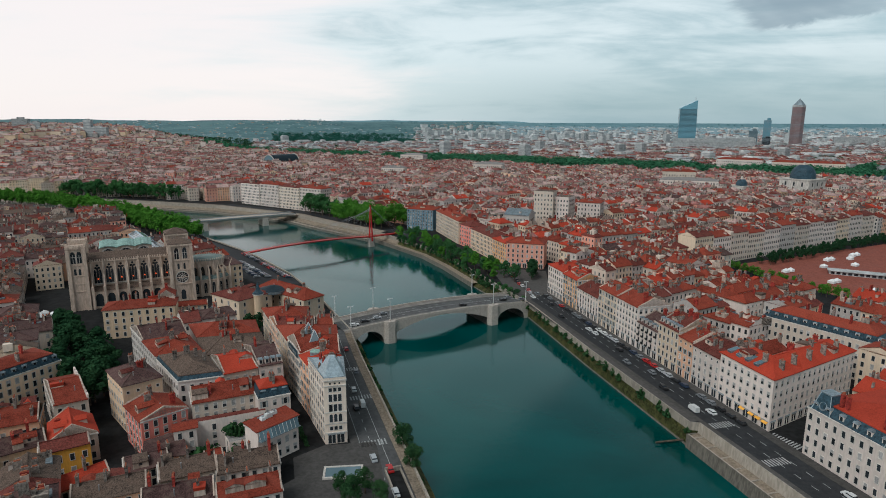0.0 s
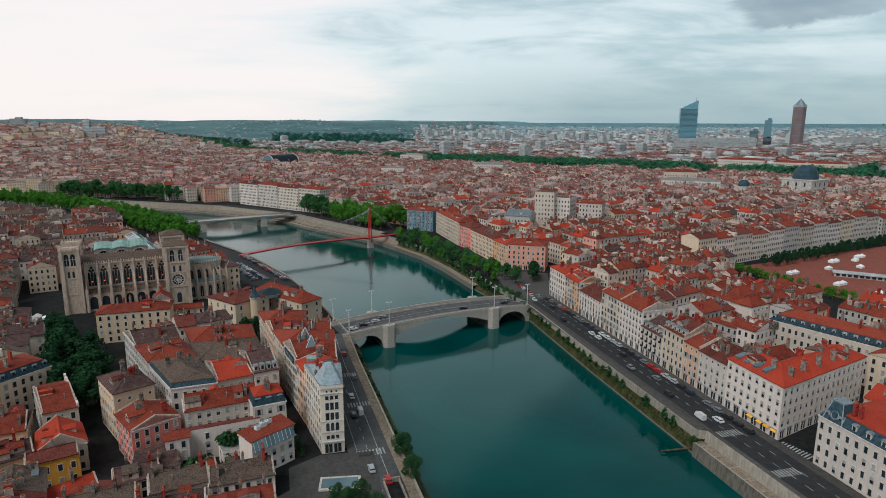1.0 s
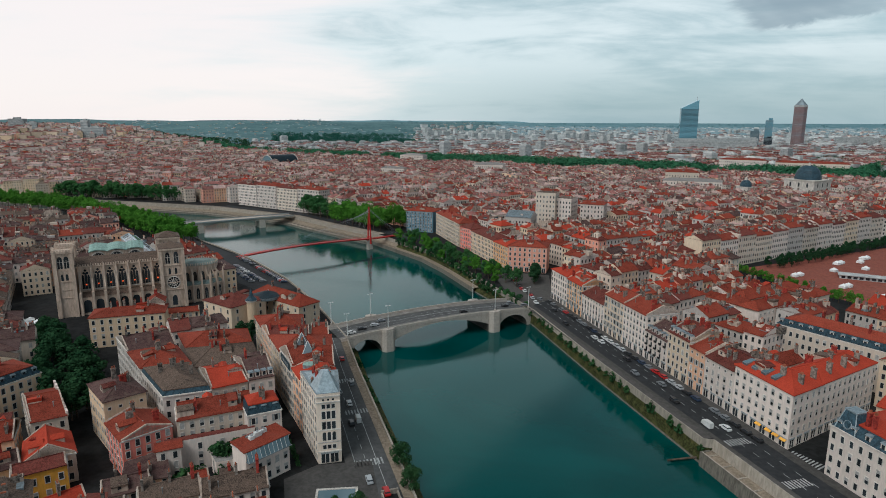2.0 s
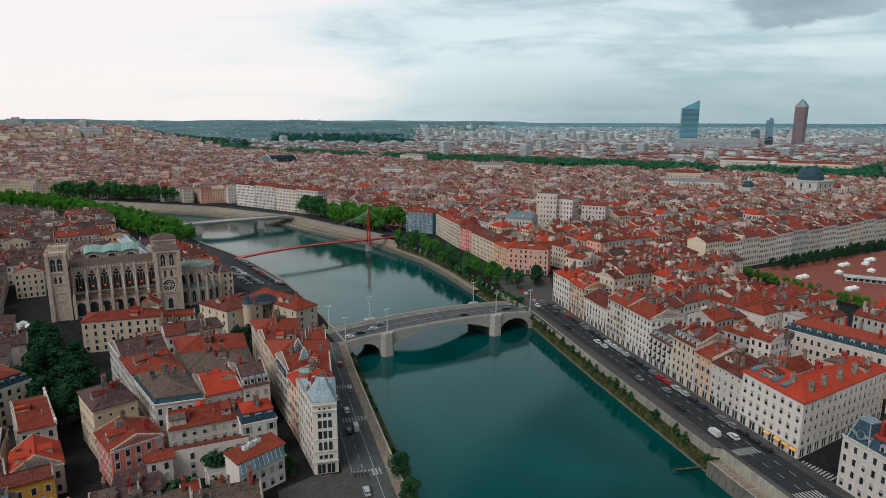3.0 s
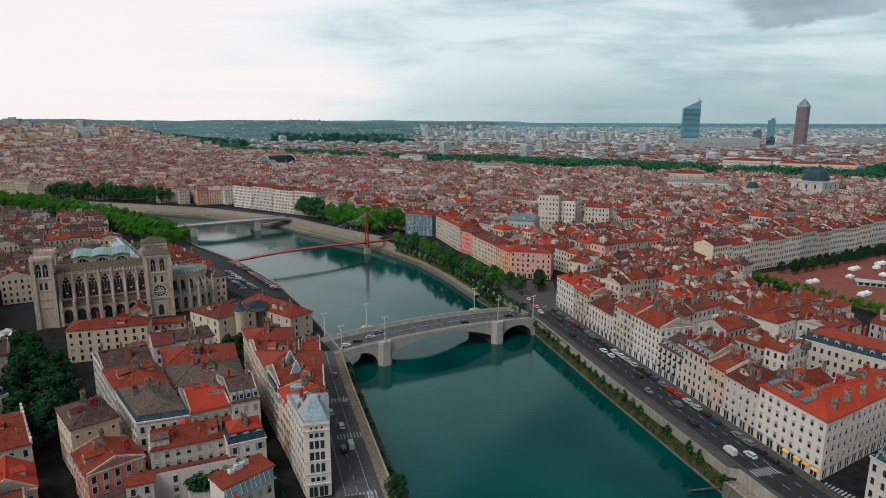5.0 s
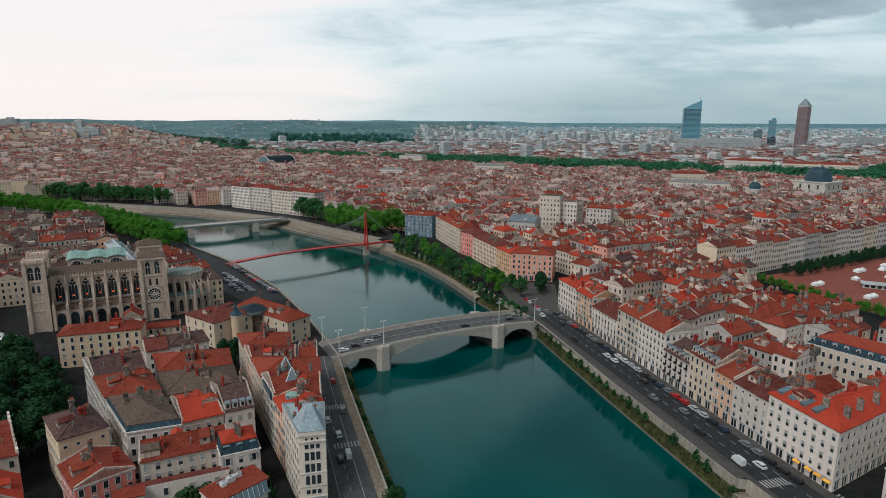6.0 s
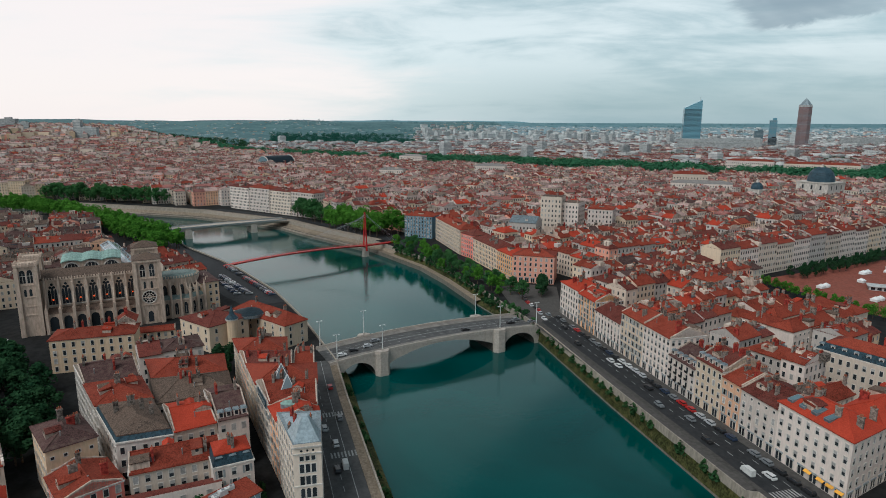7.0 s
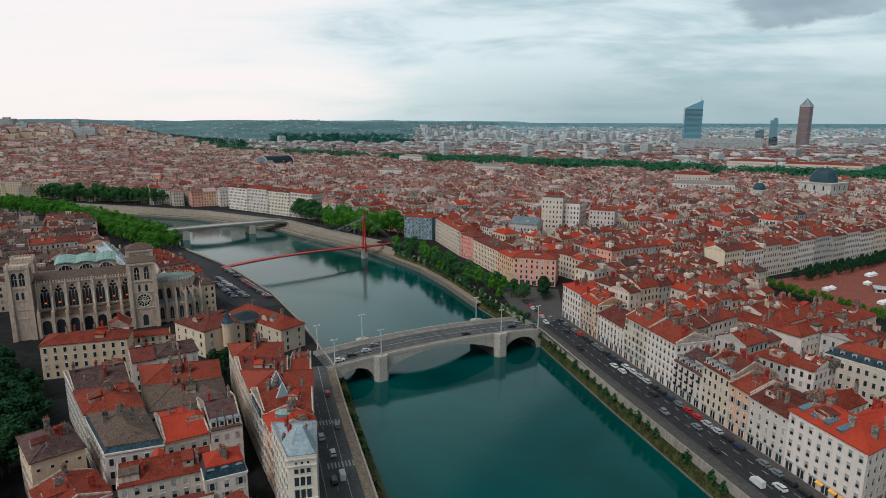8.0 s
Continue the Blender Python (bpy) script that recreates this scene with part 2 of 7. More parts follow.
WATER = bpy.data.materials.new("river_water")
WATER.use_nodes = True
k = Nodes(WATER.node_tree)
pos = k.add("ShaderNodeNewGeometry").outputs["Position"]
murk = k.span(k.noise(pos, 0.014, 4.0, 0.55, 0.6), 0.32, 0.66)
ripple = k.noise(k.vmath("MULTIPLY", pos, (1.0, 0.7, 1.0)), 0.55, 4.0, 0.6)
calm = k.noise(pos, 0.03, 2.0)
body = k.mix(murk, col((0.0001, 0.037, 0.034)), col((0.0002, 0.060, 0.056)))
b = k.add("ShaderNodeBsdfPrincipled", Base_Color=body, Roughness=0.09, IOR=1.33, Specular_IOR_Level=0.62, Specular_Tint=(0.2, 1.0, 1.0, 1.0),
          Normal=k.add("ShaderNodeBump", Strength=0.6, Distance=0.11, Height=k.math("MULTIPLY", ripple, calm)).outputs[0])
k.tree.links.new(b.outputs[0], k.add("ShaderNodeOutputMaterial").inputs[0])

# ---------------------------------------------------------------- mesh helpers
rng = random.Random(7)
ST = 8.0   # street level over the river


class MB:
    """Collects faces, each with a material, for one mesh."""

    def __init__(self):
        self.v, self.f, self.m, self.mats = [], [], [], []

    def slot(self, mat):
        if mat not in self.mats:
            self.mats.append(mat)
        return self.mats.index(mat)

    def poly(self, pts, mat):
        n = len(self.v)
        self.v.extend(pts)
        self.f.append(tuple(range(n, n + len(pts))))
        self.m.append(self.slot(mat))

    def solid(self, pts, faces, mat):
        n, s = len(self.v), self.slot(mat)
        self.v.extend(pts)
        for f in faces:
            self.f.append(tuple(n + i for i in f))
            self.m.append(s)

    def prism(self, ring, z0, z1, mat, top=None, taper=1.0):
        """Upright walls over a ring of (x, y), with a lid and a floor."""
        n = len(ring)
        cx, cy = sum(p[0] for p in ring) / n, sum(p[1] for p in ring) / n
        pts = [(x, y, z0) for x, y in ring] + [(cx + (x - cx) * taper, cy + (y - cy) * taper, z1) for x, y in ring]
        sides = [(i, (i + 1) % n, n + (i + 1) % n, n + i) for i in range(n)]
        if top is None:
            self.solid(pts, sides + [tuple(range(n, 2 * n)), tuple(range(n - 1, -1, -1))], mat)
        else:
            self.solid(pts, sides, mat)
            self.poly(pts[n:], top)

    def box(self, x, y, z, sx, sy, sz, mat, rot=0.0, taper=1.0):
        """A box with its base's middle at x, y, z."""
        c, s = math.cos(rot), math.sin(rot)
        ring = [(x + a * c - b * s, y + a * s + b * c) for a, b in ((-sx / 2, -sy / 2), (sx / 2, -sy / 2), (sx / 2, sy / 2), (-sx / 2, sy / 2))]
        self.prism(ring, z, z + sz, mat, taper=taper)

    def tube(self, a, b, ra, rb, mat, n=6):
        a, b = Vector(a), Vector(b)
        q = (b - a).to_track_quat("Z", "Y")
        pts = []
        for p, r in ((a, ra), (b, rb)):
            pts += [tuple(p + q @ Vector((r * math.cos(2 * math.pi * i / n), r * math.sin(2 * math.pi * i / n), 0))) for i in range(n)]
        self.solid(pts, [(i, (i + 1) % n, n + (i + 1) % n, n + i) for i in range(n)] + [tuple(range(n, 2 * n)), tuple(range(n - 1, -1, -1))], mat)

    def mesh(self, name):
        me = bpy.data.meshes.new(name)
        me.from_pydata(self.v, [], self.f)
        for mat in self.mats:
            me.materials.append(mat)
        me.polygons.foreach_set("material_index", self.m)
        me.update()
        return me


def part(name, mb, parent=None, label="", at=None):
    """Links a mesh as one object, under a thing or a part."""
    ob = new(name, mb.mesh(name) if isinstance(mb, MB) else mb)
    ob.parent = parent
    if at is not None:
        ob.matrix_basis = at
    return tagged(ob, label)


def thing(name, at, label, category, group="", kind=""):
    ob = new(name)
    ob.empty_display_size = 1.0
    ob.matrix_basis = at
    return tagged(ob, label, category, group, kind)


def structure(name, mb, label, category):
    return tagged(part(name, mb), label, category, kind="structure")


def smooth(e0, e1, x):
    t = min(1.0, max(0.0, (x - e0) / (e1 - e0)))
    return t * t * (3 - 2 * t)


def shift(line, d):
    """A polyline moved d metres to its right."""
    out = []
    for i, p in enumerate(line):
        a, b = line[max(0, i - 1)], line[min(len(line) - 1, i + 1)]
        dx, dy = b[0] - a[0], b[1] - a[1]
        n = math.hypot(dx, dy)
        k = d[i] if isinstance(d, list) else d
        out.append((p[0] + k * dy / n, p[1] - k * dx / n))
    return out


def ribbon(mb, line, d0, d1, z0, z1, mat):
    """A strip beside a polyline, from d0 at height z0 to d1 at height z1."""
    a, b = shift(line, d0), shift(line, d1)
    for i in range(len(line) - 1):
        mb.poly([(*a[i], z0), (*b[i], z1), (*b[i + 1], z1), (*a[i + 1], z0)][::-1], mat)


def along(line, step, start=0.0):
    """Points and headings at even steps along a polyline."""
    pos = start
    for (x0, y0), (x1, y1) in zip(line, line[1:]):
        n = math.hypot(x1 - x0, y1 - y0)
        while pos < n:
            yield x0 + (x1 - x0) * pos / n, y0 + (y1 - y0) * pos / n, math.atan2(y1 - y0, x1 - x0)
            pos += step
        pos -= n


def inside(x, y, ring):
    hit = False
    j = len(ring) - 1
    for i in range(len(ring)):
        xi, yi = ring[i]
        xj, yj = ring[j]
        if (yi > y) != (yj > y) and x < (xj - xi) * (y - yi) / (yj - yi) + xi:
            hit = not hit
        j = i
    return hit


KEEP_OUT = []   # rings on which the generated houses may not stand


def keep_out(ring):
    xs, ys = [p[0] for p in ring], [p[1] for p in ring]
    KEEP_OUT.append((min(xs), max(xs), min(ys), max(ys), ring))


def is_free(x, y):
    for x0, x1, y0, y1, ring in KEEP_OUT:
        if x0 < x < x1 and y0 < y < y1 and inside(x, y, ring):
            return False
    return True


# ---------------------------------------------------------------- land and river
RIVER_R = [(270, -500), (137.8, -10.9), (83.3, 192.4), (82.95, 193.85), (64.8, 262), (48.0, 331), (21, 394), (2.5, 443), (-15, 481), (-41, 520), (-61, 549), (-127, 615),
           (-158, 650), (-266, 715), (-343, 741), (-420, 765), (-560, 800), (-700, 832)]
RIVER_L = [(198, -500), (47, 0), (-2, 163), (-30, 254), (-40, 289), (-66, 345), (-84.5, 379), (-96, 399.5), (-132.5, 451), (-156.5, 480), (-200, 527), (-240, 585), (-262, 630),
           (-300, 660), (-380, 690), (-480, 715), (-600, 752), (-700, 832)]
WALL_R = [4.0] * 3 + [1.1] * 3 + [5.0] * 12
WALL = 5.0      # the quay walls stand so far back from the water


def rise(x, y):
    """Height of the land: flat along the river, a hill to the north-west, and a slow climb to the skyline."""
    r = math.hypot(x, y)
    z = ST + 4 * smooth(2300, 3700, y) + 69 * min(1.0, max(0.0, (y - 3700) / 980)) ** 0.8 * smooth(-3500, -200, x + 0.35 * y)
    z += 64 * smooth(900, 1480, y - 0.10 * (x + 600)) * smooth(-430, -900, x + 0.12 * (y - 1200)) * (1 - 0.75 * smooth(1700, 2500, y))
    ridge = smooth(2600, 4200, y) * smooth(700, -700, x - 0.02 * y)
    z += ridge * (90 - z) * 0.97 * smooth(2300, 4300, y + 100 * math.sin(x * 0.004))
    z += 5 * ridge * math.sin(x * 0.0041 + 0.4) + 3 * ridge * math.sin(x * 0.011)
    return z


g = MB()
right = shift(RIVER_R, WALL_R)
left = shift(RIVER_L, -WALL)
south, north = -500, 900
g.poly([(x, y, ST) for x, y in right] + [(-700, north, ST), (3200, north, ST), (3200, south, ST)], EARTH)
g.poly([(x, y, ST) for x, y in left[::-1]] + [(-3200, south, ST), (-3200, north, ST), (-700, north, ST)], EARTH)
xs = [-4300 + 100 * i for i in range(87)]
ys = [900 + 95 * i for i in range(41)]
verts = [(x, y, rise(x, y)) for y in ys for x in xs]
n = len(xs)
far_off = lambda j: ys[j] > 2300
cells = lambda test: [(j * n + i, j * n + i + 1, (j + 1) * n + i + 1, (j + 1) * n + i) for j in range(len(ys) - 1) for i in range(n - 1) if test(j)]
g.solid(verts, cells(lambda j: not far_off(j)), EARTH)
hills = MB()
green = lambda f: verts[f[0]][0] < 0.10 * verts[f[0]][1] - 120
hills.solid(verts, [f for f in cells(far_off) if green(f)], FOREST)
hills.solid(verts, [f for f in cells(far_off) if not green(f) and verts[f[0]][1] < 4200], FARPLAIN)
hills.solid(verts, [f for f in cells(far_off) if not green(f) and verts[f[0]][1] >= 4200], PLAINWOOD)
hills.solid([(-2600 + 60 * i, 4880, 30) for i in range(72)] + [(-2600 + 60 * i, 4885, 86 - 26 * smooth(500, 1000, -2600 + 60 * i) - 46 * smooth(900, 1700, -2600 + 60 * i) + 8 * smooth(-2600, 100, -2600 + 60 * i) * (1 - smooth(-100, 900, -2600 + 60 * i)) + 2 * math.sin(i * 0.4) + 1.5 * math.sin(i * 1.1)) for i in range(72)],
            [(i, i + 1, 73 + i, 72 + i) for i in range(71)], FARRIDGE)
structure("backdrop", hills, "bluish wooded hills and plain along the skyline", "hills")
structure("ground", g, "dull grey-brown city ground with wooded hills at the horizon", "ground")

r = MB()
r.poly([(-760, -520, 0), (330, -520, 0), (330, 890, 0), (-760, 890, 0)], WATER)
structure("river", r, "calm dark teal river reflecting the overcast sky", "water")

for side, line, sign in (("east", RIVER_R, 1), ("west", RIVER_L, -1)):
    q = MB()
    edge = line
    if sign > 0:
        ribbon(q, edge, 0.0, 0.15, -1.0, 0.8, DARKQUAY)
        ribbon(q, edge, [v - 0.35 for v in WALL_R], [v - 0.2 for v in WALL_R], 4.0, ST + 0.45, QUAY)
        ribbon(q, edge, [v - 0.2 for v in WALL_R], [v + 0.25 for v in WALL_R], ST + 0.45, ST + 0.45, QUAY)
        ribbon(q, edge, [v + 0.25 for v in WALL_R], [v + 0.25 for v in WALL_R], ST + 0.45, ST, QUAY)
    else:
        ribbon(q, edge, -0.3, 0.0, 1.3, -1.0, DARKQUAY)
        ribbon(q, edge, -WALL + 0.1, -WALL + 0.5, ST + 1.0, 3.0, QUAY)
        ribbon(q, edge, -WALL - 0.5, -WALL + 0.1, ST + 1.0, ST + 1.0, QUAY)
        ribbon(q, edge, -WALL - 0.5, -WALL - 0.5, ST, ST + 1.0, QUAY)
    structure("quay_wall_" + side, q, "weathered stone quay wall with a low parapet", "quay wall")
    q = MB()
    if sign > 0:
        ribbon(q, edge[:3], 0.15, [v - 0.25 for v in WALL_R[:3]], 4.2, 4.25, SAND)
        ribbon(q, edge[2:10], 0.15, [v - 0.3 for v in WALL_R[2:10]], 0.8, 5.5, GRASS)
        ribbon(q, edge[9:], 0.15, [v - 0.3 for v in WALL_R[9:]], 0.8, 5.5, SAND)
    else:
        ribbon(q, edge, -WALL + 0.5, -0.3, 3.0, 1.3, GRASS)
    structure("bank_" + side, q, "narrow sloping bank with dry grass at the foot of the quay", "river bank")

keep_out(shift(RIVER_R, 29) + shift(RIVER_L[:9], -20)[::-1][:0] + shift(RIVER_L[9:], -56)[::-1] + shift(RIVER_L[:9], -20)[::-1])

# roads on the quays
U = Vector((-0.2587, 0.9659))           # along the east quay
FRONT_R = [(107.5 - U.x * 200, 188 - U.y * 200), (107.5, 188), (62.5, 356)]
q = MB()
ribbon(q, FRONT_R, -15.8, -3.5, ST + 0.02, ST + 0.02, ASPHALT)
structure("road_east", q, "dark asphalt quay road beside the river", "road")
q = MB()
for d0, d1 in ((-3.5, 0.0), (-17.8, -15.8)):
    ribbon(q, FRONT_R, d0, d1, ST + 0.15, ST + 0.15, PAVING)
ribbon(q, FRONT_R, -3.5, -3.5, ST, ST + 0.15, PAVING)
ribbon(q, FRONT_R, -15.8, -15.8, ST + 0.15, ST, PAVING)
ribbon(q, [(107.5 + U.x * 12, 188 + U.y * 12), FRONT_R[2]], -20.9, -17.8, ST + 0.15, ST + 0.15, PAVING)
structure("pavement_east", q, "grey slab pavement along the quay houses", "pavement")
FRONT_L = [(-2 - 6 + 48, 2), (-8, 163), (-36, 254), (-46, 289)]
q = MB()
ribbon(q, FRONT_L, -12.5, -2.0, ST + 0.02, ST + 0.02, BRIDGEROAD)
structure("road_west", q, "dark asphalt quay road with lane markings", "road")
q = MB()
ribbon(q, FRONT_L, -2.4, 1.0, ST + 0.15, ST + 0.15, SAND)
ribbon(q, FRONT_L, -15.0, -12.5, ST + 0.15, ST + 0.15, PAVING)
ribbon(q, FRONT_L, -2.4, -2.4, ST, ST + 0.15, PAVING)
structure("pavement_west", q, "pale slab pavement between the road and the parapet", "pavement")

# ---------------------------------------------------------------- houses
def lerp(a, b, t):
    return (a[0] + (b[0] - a[0]) * t, a[1] + (b[1] - a[1]) * t)


def grown(ring, d):
    n = len(ring)
    cx, cy = sum(p[0] for p in ring) / n, sum(p[1] for p in ring) / n
    out = []
    for x, y in ring:
        r_ = math.hypot(x - cx, y - cy) or 1.0
        out.append((x + (x - cx) / r_ * d, y + (y - cy) / r_ * d))
    return out


def roof_on(mb, ring, z, kind, high, mat, wall, over=0.5, ridged=False):
    """A tiled roof over a ring of four corners; returns its ridge."""
    a = math.hypot(ring[1][0] - ring[0][0], ring[1][1] - ring[0][1])
    b = math.hypot(ring[2][0] - ring[1][0], ring[2][1] - ring[1][1])
    q = list(ring)
    if kind == "hip" and a < b or kind == "gable_front":
        q = q[1:] + q[:1]
        a, b = b, a
    o = grown(q, over * 1.3)
    if kind.startswith("gable"):
        dx, dy = q[1][0] + q[2][0] - q[0][0] - q[3][0], q[1][1] + q[2][1] - q[0][1] - q[3][1]
        n_ = math.hypot(dx, dy)
        dx, dy = dy / n_ * over, -dx / n_ * over
        o = [(x + s * dx, y + s * dy) for (x, y), s in zip(q, (1, 1, -1, -1))]
    e0, e1 = lerp(o[3], o[0], 0.5), lerp(o[1], o[2], 0.5)
    if kind == "flat":
        mb.prism(grown(ring, 0.15), z - 0.1, z + 0.7, wall, top=mat)
        return e0, e1, z
    if kind == "shed":
        mb.solid([(*o[0], z), (*o[1], z), (*o[2], z + high), (*o[3], z + high), (*o[0], z - 0.25), (*o[1], z - 0.25), (*q[2], z - 0.25), (*q[3], z - 0.25)],
                 [(0, 1, 2, 3), (4, 5, 1, 0), (5, 6, 2, 1), (6, 7, 3, 2), (7, 4, 0, 3)], mat)
        return lerp(o[0], o[3], 0.7), lerp(o[1], o[2], 0.7), z + 0.7 * high
    f = 0.0 if kind.startswith("gable") else min(0.45, 0.5 * b / max(a, 0.1))
    r0, r1 = lerp(e0, e1, f), lerp(e1, e0, f)
    top = z + high
    pts = [(*p, z) for p in o] + [(*r0, top), (*r1, top)] + [(*p, z - 0.3) for p in o]
    mb.solid(pts, [(0, 1, 5, 4), (2, 3, 4, 5)], mat)
    if f:
        mb.solid(pts, [(1, 2, 5), (3, 0, 4)], mat)
    else:
        g0, g1 = lerp(q[3], q[0], 0.5), lerp(q[1], q[2], 0.5)
        mb.poly([(*q[3], z), (*q[0], z), (*g0, top - 0.15)], wall)
        mb.poly([(*q[1], z), (*q[2], z), (*g1, top - 0.15)], wall)
    mb.solid(pts, [(6, 7, 1, 0), (7, 8, 2, 1), (8, 9, 3, 2), (9, 6, 0, 3)], mat)
    if ridged:
        mb.tube((*r0, top), (*r1, top), 0.2, 0.2, mat, 5)
        for i, r_ in ((0, r0), (1, r1), (2, r1), (3, r0)) if f else ():
            mb.tube((*o[i], z), (*r_, top), 0.15, 0.17, mat, 5)
    return r0, r1, top


def window_mesh(wide, tall, style):
    """A window in one shell: stone surround, deep reveal and glass; by style with shutters or a balcony."""
    m = MB()
    t, f = 0.17, -0.12
    x, z = wide / 2, tall
    o = [(-x - t, -t), (x + t, -t), (x + t, z + t), (-x - t, z + t)]
    i_ = [(-x, 0), (x, 0), (x, z), (-x, z)]
    pts = [(a, 0.0, b_) for a, b_ in o] + [(a, f, b_) for a, b_ in o] + [(a, f, b_) for a, b_ in i_] + [(a, -0.02, b_) for a, b_ in i_]
    ring = lambda s0, s1: [(s0 + j, s0 + (j + 1) % 4, s1 + (j + 1) % 4, s1 + j) for j in range(4)]
    m.solid(pts, ring(0, 4) + ring(4, 8) + ring(8, 12), TRIMSTONE)
    n_ = len(m.v) - 16
    s_ = m.slot(SHUTTERW if style == "shut" else GLASS)
    if style == "half":
        a, b_ = len(m.v), len(m.v) + 1
        m.v += [(-x, -0.03, z * 0.5), (x, -0.03, z * 0.5)]
        m.f += [(n_ + 12, n_ + 13, b_, a), (a, b_, n_ + 14, n_ + 15)]
        m.m += [s_, m.slot(SHUTTERW)]
    else:
        m.f.append((n_ + 12, n_ + 13, n_ + 14, n_ + 15))
        m.m.append(s_)
    if style == "open":
        s_ = m.slot(SHUTTER)
        for side, (lo, hi) in ((-1, (4, 7)), (1, (5, 6))):
            k_ = len(m.v)
            m.v += [(side * (x + t + wide * 0.5), -0.14, -t * 0.5), (side * (x + t + wide * 0.5), -0.14, z + t * 0.5)]
            m.f.append((n_ + lo, n_ + hi, k_ + 1, k_))
            m.m.append(s_)
    if style == "balcony":
        s_ = m.slot(RUBBER)
        k_ = len(m.v)
        m.v += [(-x - 0.4, -0.62, -t), (x + 0.4, -0.62, -t), (-x - 0.4, -0.62, 0.75), (x + 0.4, -0.62, 0.75)]
        m.f += [(n_ + 4, k_, k_ + 1, n_ + 5), (k_, k_ + 2, k_ + 3, k_ + 1)]
        m.m += [m.slot(TRIMSTONE), s_]
    if style == "arch":
        k_ = len(m.v)
        m.v += [(x * math.cos(math.pi * j / 8), -0.13, z + x * math.sin(math.pi * j / 8)) for j in range(1, 8)]
        m.f.append((n_ + 11, n_ + 10, *range(k_, k_ + 7)))
        m.m.append(m.slot(GLASS))
    return m.mesh("window")


WINDOWS = {s: window_mesh(1.05, 1.95, s) for s in ("plain", "open", "shut", "half", "balcony")}
SMALL = window_mesh(0.8, 0.8, "plain")
ARCHED = window_mesh(1.0, 2.2, "arch")
m = MB()
m.poly([(-1.15, -0.05, 0), (1.15, -0.05, 0), (1.15, -0.05, 2.7), (-1.15, -0.05, 2.7)], GLASS)
for x in (-1.25, 0, 1.25):
    m.box(x, -0.08, 0, 0.16, 0.2, 2.7, TRIMSTONE)
m.box(0, -0.10, 2.7, 2.8, 0.3, 0.5, SHUTTER)
SHOP = m.mesh("shop_window")


def chimney_mesh(mat):
    m = MB()
    m.box(0, 0, -1.2, 1.0, 1.0, 1.2 + 0.9, mat, taper=0.94)
    m.box(0, 0, 0.9, 1.12, 1.12, 0.1, mat)
    for i in (-0.3, 0.0, 0.3):
        m.box(i, 0, 1.0, 0.16, 0.5, 0.22, POT, taper=0.8)
    return m.mesh("chimney")


CHIMNEYS = [chimney_mesh(CHIMNEY), chimney_mesh(CHIMNEY), chimney_mesh(BRICK), chimney_mesh(CHIMNEY)]


def dormer_mesh(mat, face):
    m = MB()
    m.prism([(-0.75, -0.1), (0.75, -0.1), (0.75, 1.6), (-0.75, 1.6)], 0, 1.7, face, top=mat)
    m.prism([(-0.95, -0.3), (0.95, -0.3), (0.95, 1.6), (-0.95, 1.6)], 1.7, 2.15, mat, taper=0.7)
    m.poly([(-0.45, -0.14, 0.25), (0.45, -0.14, 0.25), (0.45, -0.14, 1.5), (-0.45, -0.14, 1.5)], GLASS)
    return m.mesh("dormer")


DORMERS = {"white": dormer_mesh(ZINC, WALLS["white"]), "zinc": dormer_mesh(ZINC, ZINC)}
m = MB()
m.box(0, 0, 0, 1.0, 1.4, 0.12, METAL)
m.poly([(-0.42, -0.6, 0.13), (0.42, -0.6, 0.13), (0.42, 0.6, 0.13), (-0.42, 0.6, 0.13)], BLUEGLASS)
SKYLIGHT = m.mesh("skylight")

WORDS = {"white": "off-white", "cream": "cream", "ochre": "ochre", "peach": "peach", "pink": "salmon pink", "salmon": "pale salmon", "orange": "orange", "yellow": "deep yellow",
         "grey": "grey", "beige": "beige", "blue": "pale blue"}
RWORDS = {"red": "red tiled roof", "bright": "bright red new tiled roof", "dark": "dark red tiled roof", "brown": "brown tiled roof", "old": "mottled old tiled roof"}


def pane_row(mb, p, q, z, n, wide, tall, off=0.07):
    """A storey's windows on the wall from p to q, each with its surround."""
    dx, dy = q[0] - p[0], q[1] - p[1]
    length = math.hypot(dx, dy)
    dx, dy = dx / length, dy / length
    nx, ny = dy * off, -dx * off
    for i in range(n):
        s = (i + 0.5) / n * length
        for w_, z0, z1, k_, mat in ((wide / 2 + 0.14, z - 0.1, z + tall + 0.14, 0.6, TRIMSTONE), (wide / 2, z, z + tall, 1.0, GLASS if rng.random() < 0.8 else SHUTTERW)):
            a = (p[0] + dx * (s - w_) + nx * k_, p[1] + dy * (s - w_) + ny * k_)
            b_ = (p[0] + dx * (s + w_) + nx * k_, p[1] + dy * (s + w_) + ny * k_)
            mb.poly([(*a, z0), (*b_, z0), (*b_, z1), (*a, z1)], mat)


def deep(a, b, d):
    """The ring of a house with its front from a to b and d metres deep."""
    n_ = math.hypot(b[0] - a[0], b[1] - a[1])
    nx, ny = -(b[1] - a[1]) / n_ * d, (b[0] - a[0]) / n_ * d
    return [a, b, (b[0] + nx, b[1] + ny), (a[0] + nx, a[1] + ny)]


clutter = random.Random(23)


